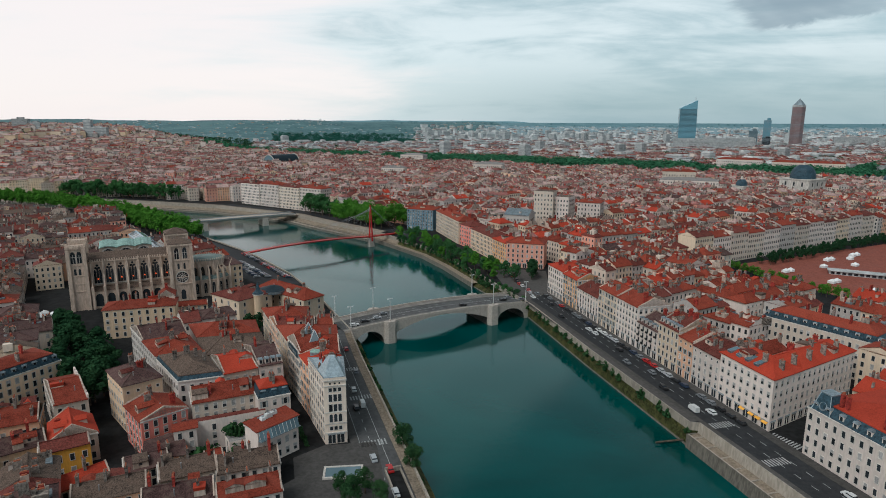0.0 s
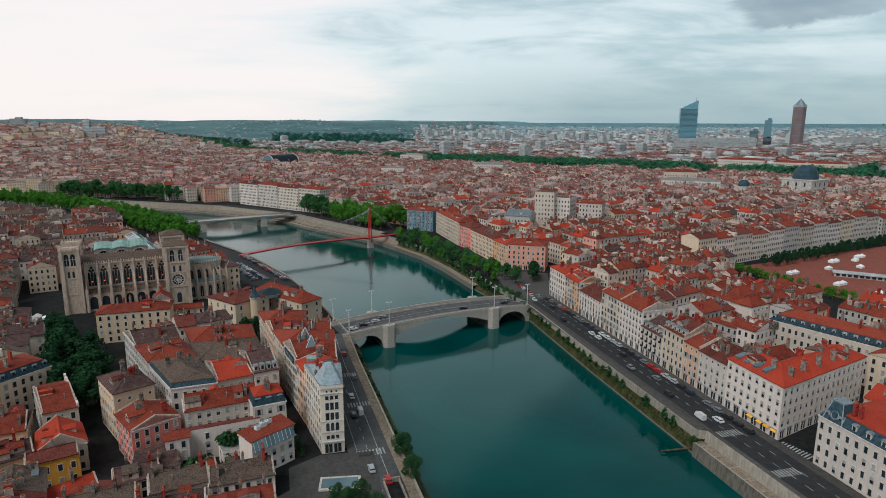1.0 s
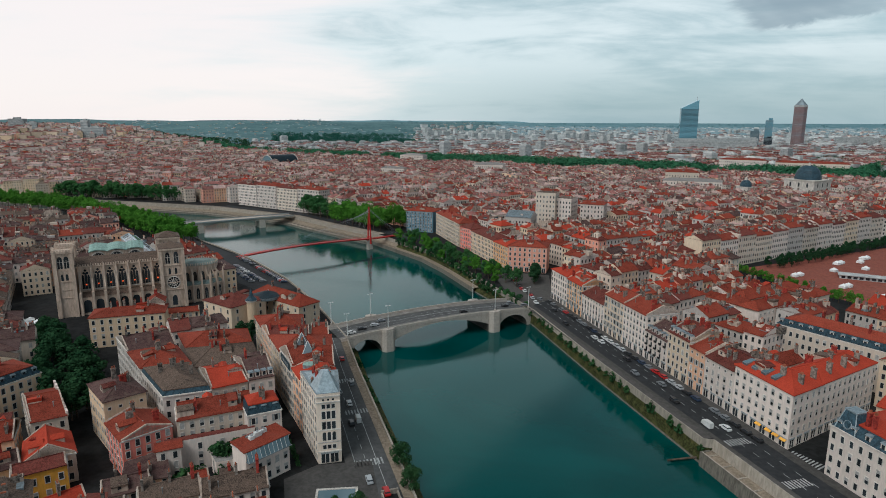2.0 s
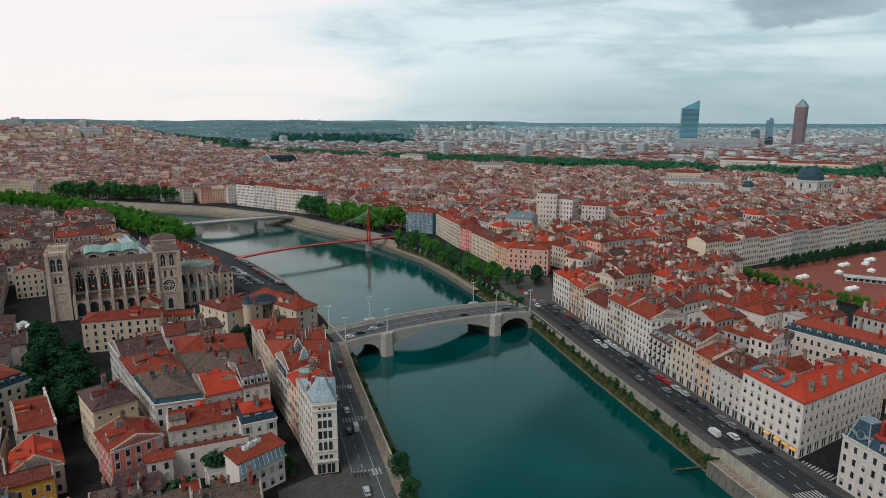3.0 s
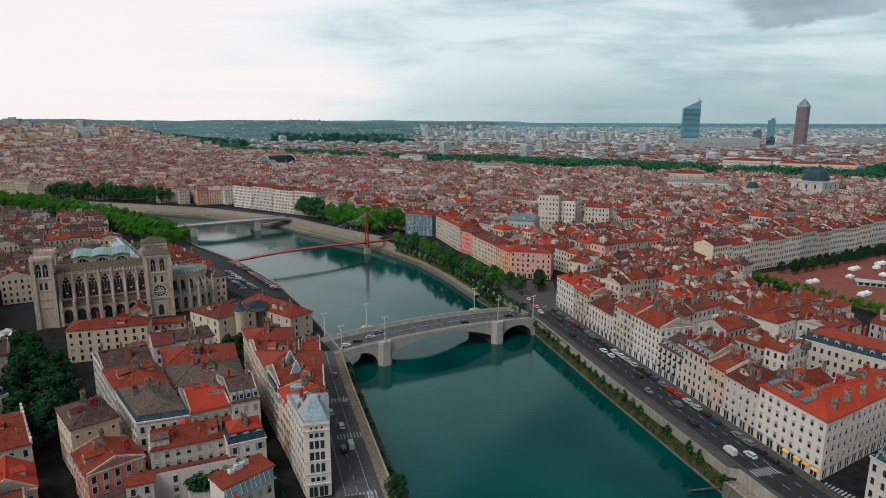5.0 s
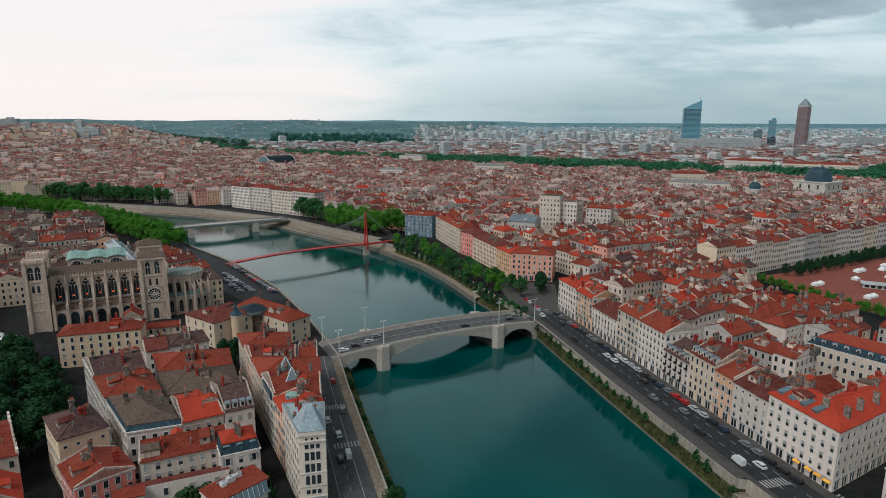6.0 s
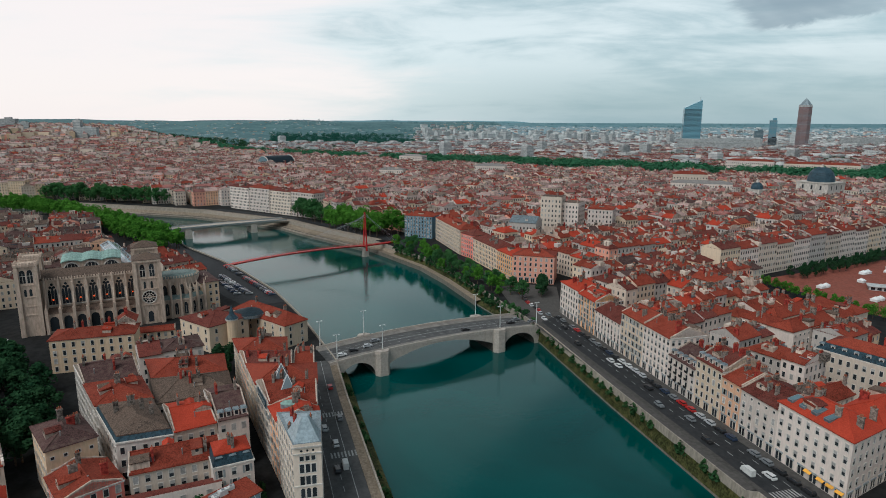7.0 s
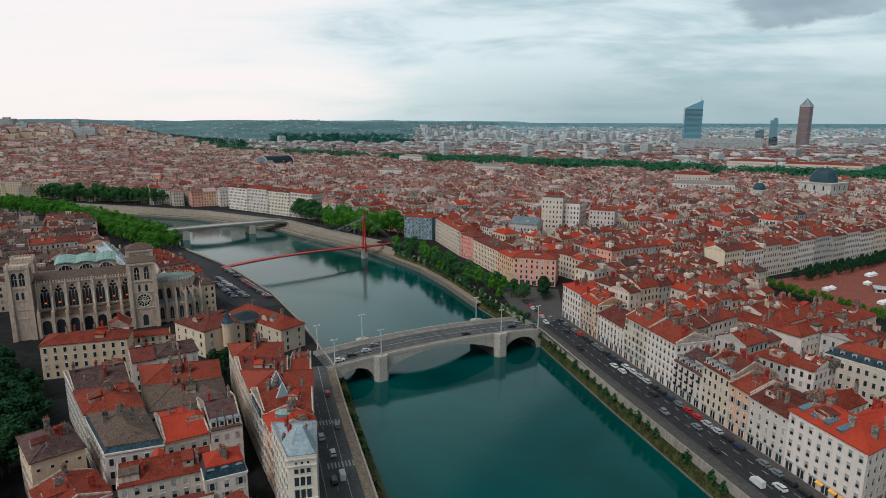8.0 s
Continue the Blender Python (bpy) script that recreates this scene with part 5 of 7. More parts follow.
def square_tower(name, a0, b0, size, high, roofed, rose=False):
    """A tower with corner buttresses, string courses, twin belfry openings and a low tiled cap."""
    t = MB()
    t.prism([(a0, b0), (a0 + size, b0), (a0 + size, b0 + size), (a0, b0 + size)], -0.3, high, DARKSTONE)
    tower = part(name, t, cath)
    for x, y in ((a0, b0), (a0 + size, b0), (a0 + size, b0 + size), (a0, b0 + size)):
        t = MB()
        t.box(x, y, -0.3, 2.0, 2.0, high * 0.97, DARKSTONE, taper=0.86)
        part("buttress", t, tower)
        t = MB()
        t.box(x, y, high * 0.97 - 0.3, 1.5, 1.5, 1.9, DARKSTONE, taper=0.6)
        part("pinnacle", t, tower)
    for z, w_ in ((0.3, 0.4), (0.42, 0.3), (0.55, 0.4), (0.72, 0.4), (0.985, 0.9)):
        t = MB()
        t.prism([(a0 - w_, b0 - w_), (a0 + size + w_, b0 - w_), (a0 + size + w_, b0 + size + w_), (a0 - w_, b0 + size + w_)], high * z, high * z + (0.45 if w_ < 0.8 else 1.0), DARKSTONE)
        part("string_course", t, tower)
    for turn, x, y in ((0, a0 + size / 2, b0), (90, a0 + size, b0 + size / 2), (-90, a0, b0 + size / 2)):
        c, s = math.cos(math.radians(turn)), math.sin(math.radians(turn))
        for k_ in (-1, 1):
            o = MB()
            lancet(o, 0, 0, 0, 2.2, 6.2)
            o.box(0, -0.1, 0, 0.18, 0.12, 4.6, STONE)
            o.box(0, -0.1, 3.3, 2.1, 0.12, 0.18, STONE)
            for i in (-1.2, 1.2):
                o.box(i, -0.1, -0.2, 0.2, 0.3, 5.0, STONE)
            part("belfry_opening", o, tower, at=pose(x + c * k_ * size * 0.19, y + s * k_ * size * 0.19, high * 0.755, 0, 0, turn))
            o = MB()
            lancet(o, 0, 0, 0, 1.1, 3.4)
            part("small_opening", o, tower, at=pose(x + c * k_ * size * 0.14, y + s * k_ * size * 0.14, high * 0.57, 0, 0, turn))
    if rose:
        o = MB()
        x, y, z = a0 + size / 2, b0 - 0.12, high * 0.43
        o.poly([(x + 3.1 * math.cos(i * math.pi / 12), y, z + 3.1 * math.sin(i * math.pi / 12)) for i in range(24)], GLASS)
        for i in range(12):
            a_ = i * math.pi / 6
            o.tube((x + 0.5 * math.cos(a_), y - 0.1, z + 0.5 * math.sin(a_)), (x + 3.1 * math.cos(a_), y - 0.1, z + 3.1 * math.sin(a_)), 0.10, 0.10, STONE, 4)
        for i in range(24):
            a_, a2 = i * math.pi / 12, (i + 1) * math.pi / 12
            for r_, w_ in ((3.2, 0.24), (1.9, 0.09), (0.7, 0.12)):
                o.tube((x + r_ * math.cos(a_), y - 0.1, z + r_ * math.sin(a_)), (x + r_ * math.cos(a2), y - 0.1, z + r_ * math.sin(a2)), w_, w_, STONE, 4)
        part("rose_window", o, tower)
        o = MB()
        lancet(o, x, b0, 1.0, 2.4, 5.5)
        part("portal", o, tower)
    teeth = MB()
    for i in range(6 if not roofed else 0):
        for x, y in ((a0 + (i + 0.5) * size / 6, b0 - 0.5), (a0 + (i + 0.5) * size / 6, b0 + size + 0.5), (a0 - 0.5, b0 + (i + 0.5) * size / 6), (a0 + size + 0.5, b0 + (i + 0.5) * size / 6)):
            teeth.box(x, y, high + 0.6, 0.9, 0.5, 0.75, DARKSTONE)
    if teeth.f:
        tagged(part("battlement", teeth, tower), kind="stuff")
    if roofed:
        o = MB()
        roof_on(o, [(a0, b0), (a0 + size, b0), (a0 + size, b0 + size), (a0, b0 + size)], high + 0.75, "hip", 2.6, ROOFS["old"], DARKSTONE, 1.0)
        part("cap", o, tower)


NL = 52.0
b = MB()
b.prism([(8, 4), (NL + 2, 4), (NL + 2, 18), (8, 18)], -0.3, 25, DARKSTONE)
part("nave", b, cath)
b = MB()
roof_on(b, [(8, 4), (NL + 2, 4), (NL + 2, 18), (8, 18)], 25.0, "gable", 3.6, ROOFS["old"], DARKSTONE, 0.7)
part("nave_roof", b, cath)
for y0, y1 in ((-1.5, 4.2), (17.8, 23.5)):
    b = MB()
    b.prism([(9, y0), (NL - 3, y0), (NL - 3, y1), (9, y1)], -0.3, 9.5, DARKSTONE)
    part("aisle", b, cath)
    b = MB()
    b.solid([(9, y0 - 0.3, 9.5), (NL - 3, y0 - 0.3, 9.5), (NL - 3, y1, 11.2), (9, y1, 11.2)] if y0 < 0 else [(9, y0, 11.2), (NL - 3, y0, 11.2), (NL - 3, y1 + 0.3, 9.5), (9, y1 + 0.3, 9.5)], [(0, 1, 2, 3)], ROOFS["old"])
    part("aisle_roof", b, cath)
for i in range(7):
    x = 12.6 + i * 5.7
    o = MB()
    for k_ in (-1.3, 0, 1.3):
        lancet(o, x + k_, 4, 12.6, 1.16, 7.6 if k_ else 8.6)
    for k_, h_ in ((-0.75, 21.1), (0.75, 21.1), (0, 22.5)):
        o.poly([(x + k_ + 0.66 * math.cos(j * math.pi / 6), 3.93, h_ + 0.66 * math.sin(j * math.pi / 6)) for j in range(12)], GLASS)
    for k_ in (-2.15, 2.15):
        o.box(x + k_, 3.85, 12.2, 0.3, 0.4, 9.0, STONE)
    o.box(x, 3.8, 12.0, 4.2, 0.6, 0.4, STONE)
    light = part("clerestory_window", o, cath)
    o = MB()
    o.poly([(x - 0.35, 3.90, 14.6), (x + 0.35, 3.90, 14.6), (x + 0.35, 3.90, 15.3), (x - 0.35, 3.90, 15.3)], LAMPLIGHT)
    part("lit_pane", o, light, "glowing orange-red pane of a lit lamp inside")
    o = MB()
    lancet(o, x, -1.5, 1.2, 3.6, 6.8)
    part("aisle_window", o, cath)
for i in range(8):
    x = 9.8 + i * 5.7
    o = MB()
    o.box(x, 3.2, 9, 1.1, 1.8, 14.5, DARKSTONE)
    o.box(x, 2.9, 23.5, 0.8, 0.8, 3.2, DARKSTONE, taper=0.2)
    o.box(x, -2.0, -0.3, 1.3, 2.2, 12.5, DARKSTONE)
    o.box(x, -2.0, 12.0, 0.9, 1.2, 2.5, DARKSTONE, taper=0.2)
    o.solid([(x - 0.35, -1.6, 10.4), (x + 0.35, -1.6, 10.4), (x + 0.35, 2.4, 17.4), (x - 0.35, 2.4, 17.4), (x - 0.35, -1.6, 11.8), (x + 0.35, -1.6, 11.8), (x + 0.35, 2.4, 18.6), (x - 0.35, 2.4, 18.6)],
            [(0, 1, 5, 4), (1, 2, 6, 5), (4, 5, 6, 7), (3, 0, 4, 7), (3, 2, 1, 0)], DARKSTONE)
    part("buttress", o, cath)
o = MB()
for i in range(36):
    o.box(9.5 + i * 1.18, 3.5, 24.9, 0.6, 0.4, 0.9, DARKSTONE)
o.box(30, 3.5, 24.4, 43, 0.7, 0.6, DARKSTONE)
part("parapet", o, cath)
square_tower("south_front_tower", 0.0, -2.0, 7.6, 34, False)
square_tower("north_front_tower", 0.0, 15.6, 7.6, 34, False)
square_tower("south_transept_tower", 48.5, -6.0, 11.0, 32, True, True)
square_tower("north_transept_tower", 48.5, 17.0, 11.0, 34, True)
b = MB()
ring = [(59, 2), (72, 2), (77, 5), (79, 11), (77, 17), (72, 20), (59, 20)]
b.prism(ring, -0.3, 20, DARKSTONE)
part("choir", b, cath)
b = MB()
b.prism(grown(ring, 0.6), 20, 21.4, LEADGREEN, taper=0.45)
part("choir_roof", b, cath)
for i in range(3):
    o = MB()
    lancet(o, 61.5 + i * 4, 2, 8, 2.2, 8.5)
    part("choir_window", o, cath)
    o = MB()
    o.box(63.5 + i * 4, 1.3, -0.3, 1.1, 1.8, 17.5, DARKSTONE)
    o.box(63.5 + i * 4, 1.0, 17.2, 0.8, 0.8, 2.6, DARKSTONE, taper=0.2)
    part("buttress", o, cath)
for (x0, y0), (x1, y1) in zip(ring[1:5], ring[2:6]):
    turn = math.atan2(y1 - y0, x1 - x0)
    o = MB()
    lancet(o, 0, 0, 8, 1.8, 8.5)
    part("choir_window", o, cath, at=pose((x0 + x1) / 2, (y0 + y1) / 2, 0, 0, 0, math.degrees(turn)))
chapel = [(59.5, -1.5), (73, -1.5), (80, 3), (82.5, 11), (80, 19), (73, 23.5), (59.5, 23.5)]
b = MB()
b.prism(chapel, -0.3, 9.0, DARKSTONE)
b.prism(grown(chapel, 0.5), 9.0, 9.7, DARKSTONE)
part("chapel_ring", b, cath)
b = MB()
b.prism(chapel, 9.7, 11.4, LEADGREEN, taper=0.86)
part("chapel_roof", b, cath)
for (x0, y0), (x1, y1) in zip(chapel[:4], chapel[1:5]):
    turn = math.atan2(y1 - y0, x1 - x0)
    n_ = max(2, int(math.hypot(x1 - x0, y1 - y0) / 3.6))
    for i in range(n_):
        x, y = lerp((x0, y0), (x1, y1), (i + 0.5) / n_)
        o = MB()
        lancet(o, 0, 0, 1.6, 1.7, 6.2)
        o.box(0, -0.1, 1.6, 0.14, 0.12, 4.2, STONE)
        part("chapel_window", o, cath, at=pose(x, y, 0, 0, 0, math.degrees(turn)))
        x, y = lerp((x0, y0), (x1, y1), i / n_)
        o = MB()
        o.box(0, -0.6, -0.3, 1.1, 1.6, 15.5, DARKSTONE, taper=0.8)
        o.box(0, -0.6, 15.2, 0.8, 0.8, 3.0, DARKSTONE, taper=0.15)
        o.solid([(-0.25, 0, 12.4), (0.25, 0, 12.4), (0.25, 3.8, 16.6), (-0.25, 3.8, 16.6), (-0.25, 0, 13.5), (0.25, 0, 13.5), (0.25, 3.8, 17.5), (-0.25, 3.8, 17.5)],
                [(0, 1, 5, 4), (1, 2, 6, 5), (4, 5, 6, 7), (3, 0, 4, 7), (3, 2, 1, 0)], DARKSTONE)
        part("flying_buttress", o, cath, at=pose(x, y, 0, 0, 0, math.degrees(turn)))
o = MB()
for (x0, y0), (x1, y1) in zip(ring, ring[1:]):
    n_ = int(math.hypot(x1 - x0, y1 - y0) / 1.3)
    for i in range(n_):
        x, y = lerp((x0, y0), (x1, y1), (i + 0.5) / n_)
        o.box(x, y, 19.8, 0.5, 0.5, 1.3, DARKSTONE)
tagged(part("balustrade", o, cath), kind="stuff")
keep_out([(-210, 308), (-120, 345), (-140, 395), (-232, 352)])
keep_out([(-196, 296), (-126, 284), (-96, 296), (-112, 348), (-205, 316)])

# the hall with a copper roof behind it
hall = thing("vaulted_hall", pose(-196, 392, ST, 0, 0, 27), "long hall with a pale green copper roof and three half-round windows", "hall")
b = MB()
b.prism([(-22.3, 0), (7.8, 0), (7.8, 14), (-22.3, 14)], -0.3, 20.3, DARKSTONE)
part("wall", b, hall)
o = MB()
scallop = [(-22.5 + 30.5 * j / 36, 20.4 + 1.1 * abs(math.sin(math.pi * 3 * j / 36))) for j in range(37)]
for (xa, za), (xb, zb) in zip(scallop, scallop[1:]):
    o.poly([(xa, -0.9, za), (xb, -0.9, zb), (xb, 15, zb + 1.6), (xa, 15, za + 1.6)], COPPER)
    o.poly([(xa, -0.9, za - 0.5), (xb, -0.9, zb - 0.5), (xb, -0.9, zb), (xa, -0.9, za)], COPPER)
part("roof", o, hall, "pale green copper roof with a scalloped edge")
for i in range(3):
    x = -17.4 + i * 10.1
    arc = [(math.cos(math.pi * (1 - j / 12)), math.sin(math.pi * (1 - j / 12))) for j in range(13)]
    o = MB()
    for (ca, sa), (cb, sb) in zip(arc, arc[1:]):
        o.poly([(x + 4.5 * ca, -0.3, 15.2 + 5.0 * sa), (x + 4.5 * cb, -0.3, 15.2 + 5.0 * sb), (x + 3.8 * cb, -0.3, 15.2 + 4.2 * sb), (x + 3.8 * ca, -0.3, 15.2 + 4.2 * sa)], TRIMSTONE)
    part("arch_rim", o, hall)
    o = MB()
    o.poly([(x + 3.8 * ca, -0.15, 15.2 + 4.2 * sa) for ca, sa in arc], GLASS)
    for k_ in (-1.8, 0, 1.8):
        o.box(x + k_, -0.25, 15.2, 0.22, 0.15, 3.4, STONE)
    part("lunette", o, hall)
keep_out([(-219, 378), (-178, 398), (-188, 418), (-229, 398)])
glazed = thing("glazed_hall", pose(-210, 433, ST, 0, 0, -54), "long hall under a grey-blue glazed ridge roof", "hall")
b = MB()
b.prism([(-41, -5), (41, -5), (41, 5), (-41, 5)], -0.3, 14.0, WALLS["grey"])
part("wall", b, glazed)
for y0, y1 in ((-5.4, 0.0), (5.4, 0.0)):
    b = MB()
    b.solid([(-41.3, y0, 13.8), (41.3, y0, 13.8), (41.3, y1, 16.4), (-41.3, y1, 16.4), (-41.3, y0, 14.0), (41.3, y0, 14.0), (41.3, y1, 16.6), (-41.3, y1, 16.6)], [(4, 5, 6, 7), (0, 1, 5, 4), (1, 2, 6, 5), (3, 0, 4, 7), (3, 2, 1, 0)], PALEZINC)
    slope = part("roof_slope", b, glazed)
    for i in range(13):
        b = MB()
        x = -37 + i * 6.1
        b.solid([(x - 2.4, y0 * 0.85, 14.47), (x + 2.4, y0 * 0.85, 14.47), (x + 2.4, y0 * 0.15, 16.29), (x - 2.4, y0 * 0.15, 16.29)], [(0, 1, 2, 3)], BLUEGLASS)
        part("pane", b, slope)
keep_out([(-240, 462), (-228, 476), (-180, 406), (-192, 394)])
keep_out([(-215, 355), (-170, 378), (-180, 398), (-225, 376)])

# ---------------------------------------------------------------- the tall corner house with a pavilion roof
ring = [(-36.6, 179), (-30, 180.6), (-33.3, 197.2), (-45, 196.2)]
root, loc, top = house(ring, 29.6, "flat", 1.0, "cream", "zinc", (3, 1), (), 2, storeys=7, style="plain", group=OLD, label="tall off-white corner house with a zinc pavilion roof and triple windows")
m = MB()
m.prism([loc[0], loc[1], lerp(loc[1], loc[2], 0.42), lerp(loc[0], loc[3], 0.42)], top, top + 6.4, PALEZINC, taper=0.22)
part("pavilion_roof", m, root)
m = MB()
roof_on(m, [lerp(loc[0], loc[3], 0.45), lerp(loc[1], loc[2], 0.45), loc[2], loc[3]], top + 0.3, "hip", 1.8, PALEZINC, WALLS["white"], 0.1)
part("rear_roof", m, root)
for f_, s_ in ((0.3, 2.4), (0.6, 2.0)):
    x, y = lerp(lerp(loc[0], loc[3], f_ + 0.2), lerp(loc[1], loc[2], f_ + 0.2), 0.3)
    part("chimney", CHIMNEYS[2], root, at=pose(x, y, top + 1.6, 0, 0, 80) @ Matrix.Diagonal((1.1, 0.7, s_, 1)))
p, q = loc[0], loc[1]
turn = math.degrees(math.atan2(q[1] - p[1], q[0] - p[0]))
TALL, SQUARE = window_mesh(1.05, 2.35, "plain"), window_mesh(0.95, 1.25, "plain")
for me, z in ((SQUARE, 4.7), (ARCHED, 7.4), (TALL, 11.0), (TALL, 14.3), (SQUARE, 17.6)):
    for i in range(3):
        x, y = lerp(p, q, 0.29 + 0.21 * i)
        part("window", me, root, at=pose(x, y, z, 0, 0, turn))
for i in range(3):
    x, y = lerp(p, q, 0.29 + 0.21 * i)
    m = MB()
    m.poly([(0.32 * math.cos(j * math.pi / 6), -0.05, 0.32 * math.sin(j * math.pi / 6)) for j in range(12)], GLASS)
    part("round_opening", m, root, at=pose(x, y, 20.3, 0, 0, turn))
for i in range(2):
    x, y = lerp(p, q, 0.30 + 0.40 * i)
    part("shop_window", SHOP, root, at=pose(x, y, 0.2, 0, 0, turn) @ Matrix.Diagonal((0.95, 1, 1.1, 1)))
for z, d in ((3.7, 0.25), (6.7, 0.2), (10.6, 0.2), (19.4, 0.3)):
    m = MB()
    m.box(0, -d / 2, 0, math.hypot(q[0] - p[0], q[1] - p[1]) + 0.2, d, 0.3, TRIMSTONE)
    part("string_course", m, root, at=pose((p[0] + q[0]) / 2, (p[1] + q[1]) / 2, z, 0, 0, turn))
keep_out([(-62, 150), (-20, 150), (-24, 182), (-44, 176)])

# ---------------------------------------------------------------- open places kept free of houses
keep_out([(-196, 312), (-150, 222), (-118, 198), (-104, 205), (-128, 245), (-124, 262), (-158, 300)])          # square with trees
keep_out([(190, 432), (216, 352), (245, 290), (480, 380), (420, 545), (372, 512)])           # the great square
keep_out([(176, 345), (192, 306), (232, 318), (222, 351), (200, 402), (184, 395)])            # street before it
keep_out([(-215, 530), (-150, 480), (-84, 385), (-60, 340), (-100, 345), (-118, 368), (-134, 408), (-150, 425), (-190, 462)])        # quay car park
keep_out([(-50, 150), (-24, 150), (-30, 182), (-52, 190), (-86, 262), (-92, 262)])            # first street
keep_out([(-80, 150), (-88, 150), (-104, 178), (-118, 196), (-130, 222), (-124, 240)])        # second street
keep_out([(20, 380), (70, 360), (72, 412), (44, 418), (12, 495), (-10, 560), (-60, 600), (-160, 700), (-250, 760), (-270, 730), (-100, 600)])

keep_out([(-82, 152), (-56, 152), (-44, 172), (-50, 186), (-80, 180), (-84, 160)])            # court of the white house

# ---------------------------------------------------------------- houses behind the quay car park
house(deep((-140, 302), (-121.5, 309), 5), 14.6, "gable", 1.6, "beige", "red", (0,), (), 0, storeys=2, style="plain", group=OLD, label="low arcaded stone building with a red roof", cornice=False)
for i, (a, b_, tint_, tiles_) in enumerate((((-154, 386), (-141, 401), "beige", "red"), ((-167, 401), (-154.3, 415), "cream", "dark"), ((-182, 416), (-168, 430), "white", "red"), ((-197, 431), (-183, 445), "grey", "red"), ((-212, 446), (-198, 460), "cream", "brown"))):
    house(deep(a, b_, 13), 20.5 + (i * 3 % 4) * 0.7, "gable", 2.8, tint_, tiles_, (0, 1, 2), (), 4, fine=False, group=OLD, cornice=False)

# ---------------------------------------------------------------- tall blocks in the peninsula and the row at the river's bend
house(deep((82, 556), (98, 549), 15), 45, "flat", 1, "cream", "old", (0, 1, 3), (), 2, storeys=9, fine=False, group=CITY, label="tall cream apartment block above the roofs", name="apartment_block", cornice=False)
house(deep((100, 556), (112, 549), 18), 40, "flat", 1, "white", "old", (0, 1, 3), (), 2, storeys=8, fine=False, group=CITY, label="tall white apartment block above the roofs", name="apartment_block", cornice=False)
house(deep((118, 540), (136, 532), 18), 38, "hip", 2.5, "white", "red", (0, 1, 3), (), 3, storeys=8, fine=False, group=CITY, label="tall white apartment house above the roofs", name="apartment_block", cornice=False)
house(deep((52, 520), (72, 512), 20), 30, "gable", 4, "grey", "zinc", (0, 1, 3), (), 0, storeys=4, fine=False, group=CITY, label="stone hall with a pale green gabled roof", name="hall", cornice=False)
for a, b_, d_, top_, tint_, tiles_ in (((288, 826), (355, 800), 22, 31, "white", "white"), ((300, 850), (340, 838), 18, 40, "cream", "red"), ((52, 1062), (100, 1050), 30, 34, "white", "white"),
                                       ((-90, 1330), (-42, 1312), 26, 34, "white", "white"), ((-100, 1014), (-62, 1006), 16, 31, "white", "white"), ((520, 1190), (588, 1150), 24, 36, "white", "red"), ((600, 1140), (700, 1085), 24, 34, "cream", "red")):
    house(deep(a, b_, d_), top_, "hip", 3.0, tint_, tiles_, (0, 1, 3), (), 4, storeys=5, fine=False, group="large pale buildings by the second river", label="large pale stone public building with rows of windows", name="public_building", cornice=False, pitch=3.2)
for i in range(4):
    a, b_ = lerp((-243, 746), (-131, 668), i / 4 + 0.004), lerp((-243, 746), (-131, 668), (i + 1) / 4 - 0.004)
    house(deep(a, b_, 16), 33 + (i % 2), "hip", 3.0, ("white", "white", "cream", "white")[i], ("dark", "red", "dark", "red")[i], (0, 1, 3), (), 4, storeys=7, fine=False, group="houses at the river's bend",
          label="long white seven-storey house with balconies and a dark red roof", cornice=False, pitch=2.2)

for i in range(-3, 9):
    a, b_ = lerp((224, 447), (378, 538), i / 9 + 0.001), lerp((224, 447), (378, 538), (i + 1) / 9 - 0.001)
    house(deep(a, b_, 14), ST + 19.5 + (i * 37 % 5) * 0.6, "gable", 2.8, ("cream", "white", "grey", "cream", "white", "white", "beige", "white", "cream")[i], ("red", "dark", "red", "dark", "red", "dark", "dark", "red", "dark")[i], (0, 2), (), 5,
          storeys=5, fine=False, group="houses along the great square", label="tall pale stone house facing the great square", cornice=False, pitch=2.3)
for x, y, r_ in ((-336, 1235, 42), (472, 816, 30), (380, 790, 14), (610, 850, 14)):
    keep_out([(x - r_, y - r_), (x + r_, y - r_), (x + r_, y + r_), (x - r_, y + r_)])

# ---------------------------------------------------------------- the close-built city
GRID = math.radians(31)
EX, EY = (math.cos(GRID), math.sin(GRID)), (-math.sin(GRID), math.cos(GRID))


def plan(a, b_):
    return (a * EX[0] + b_ * EY[0], a * EX[1] + b_ * EY[1])


WALL_PICK = ["white"] * 7 + ["cream"] * 4 + ["beige"] * 3 + ["grey"] * 4 + ["ochre", "peach", "salmon"]
ROOF_PICK = ["red"] * 11 + ["dark"] * 6 + ["bright"] * 3 + ["brown"] * 1
ROOF_WEST = ["brown"] * 7 + ["old"] * 5 + ["dark"] * 7 + ["red"] * 2


def rhone_y(x):
    return 1400 - 0.60 * x


DISTRICTS = {}


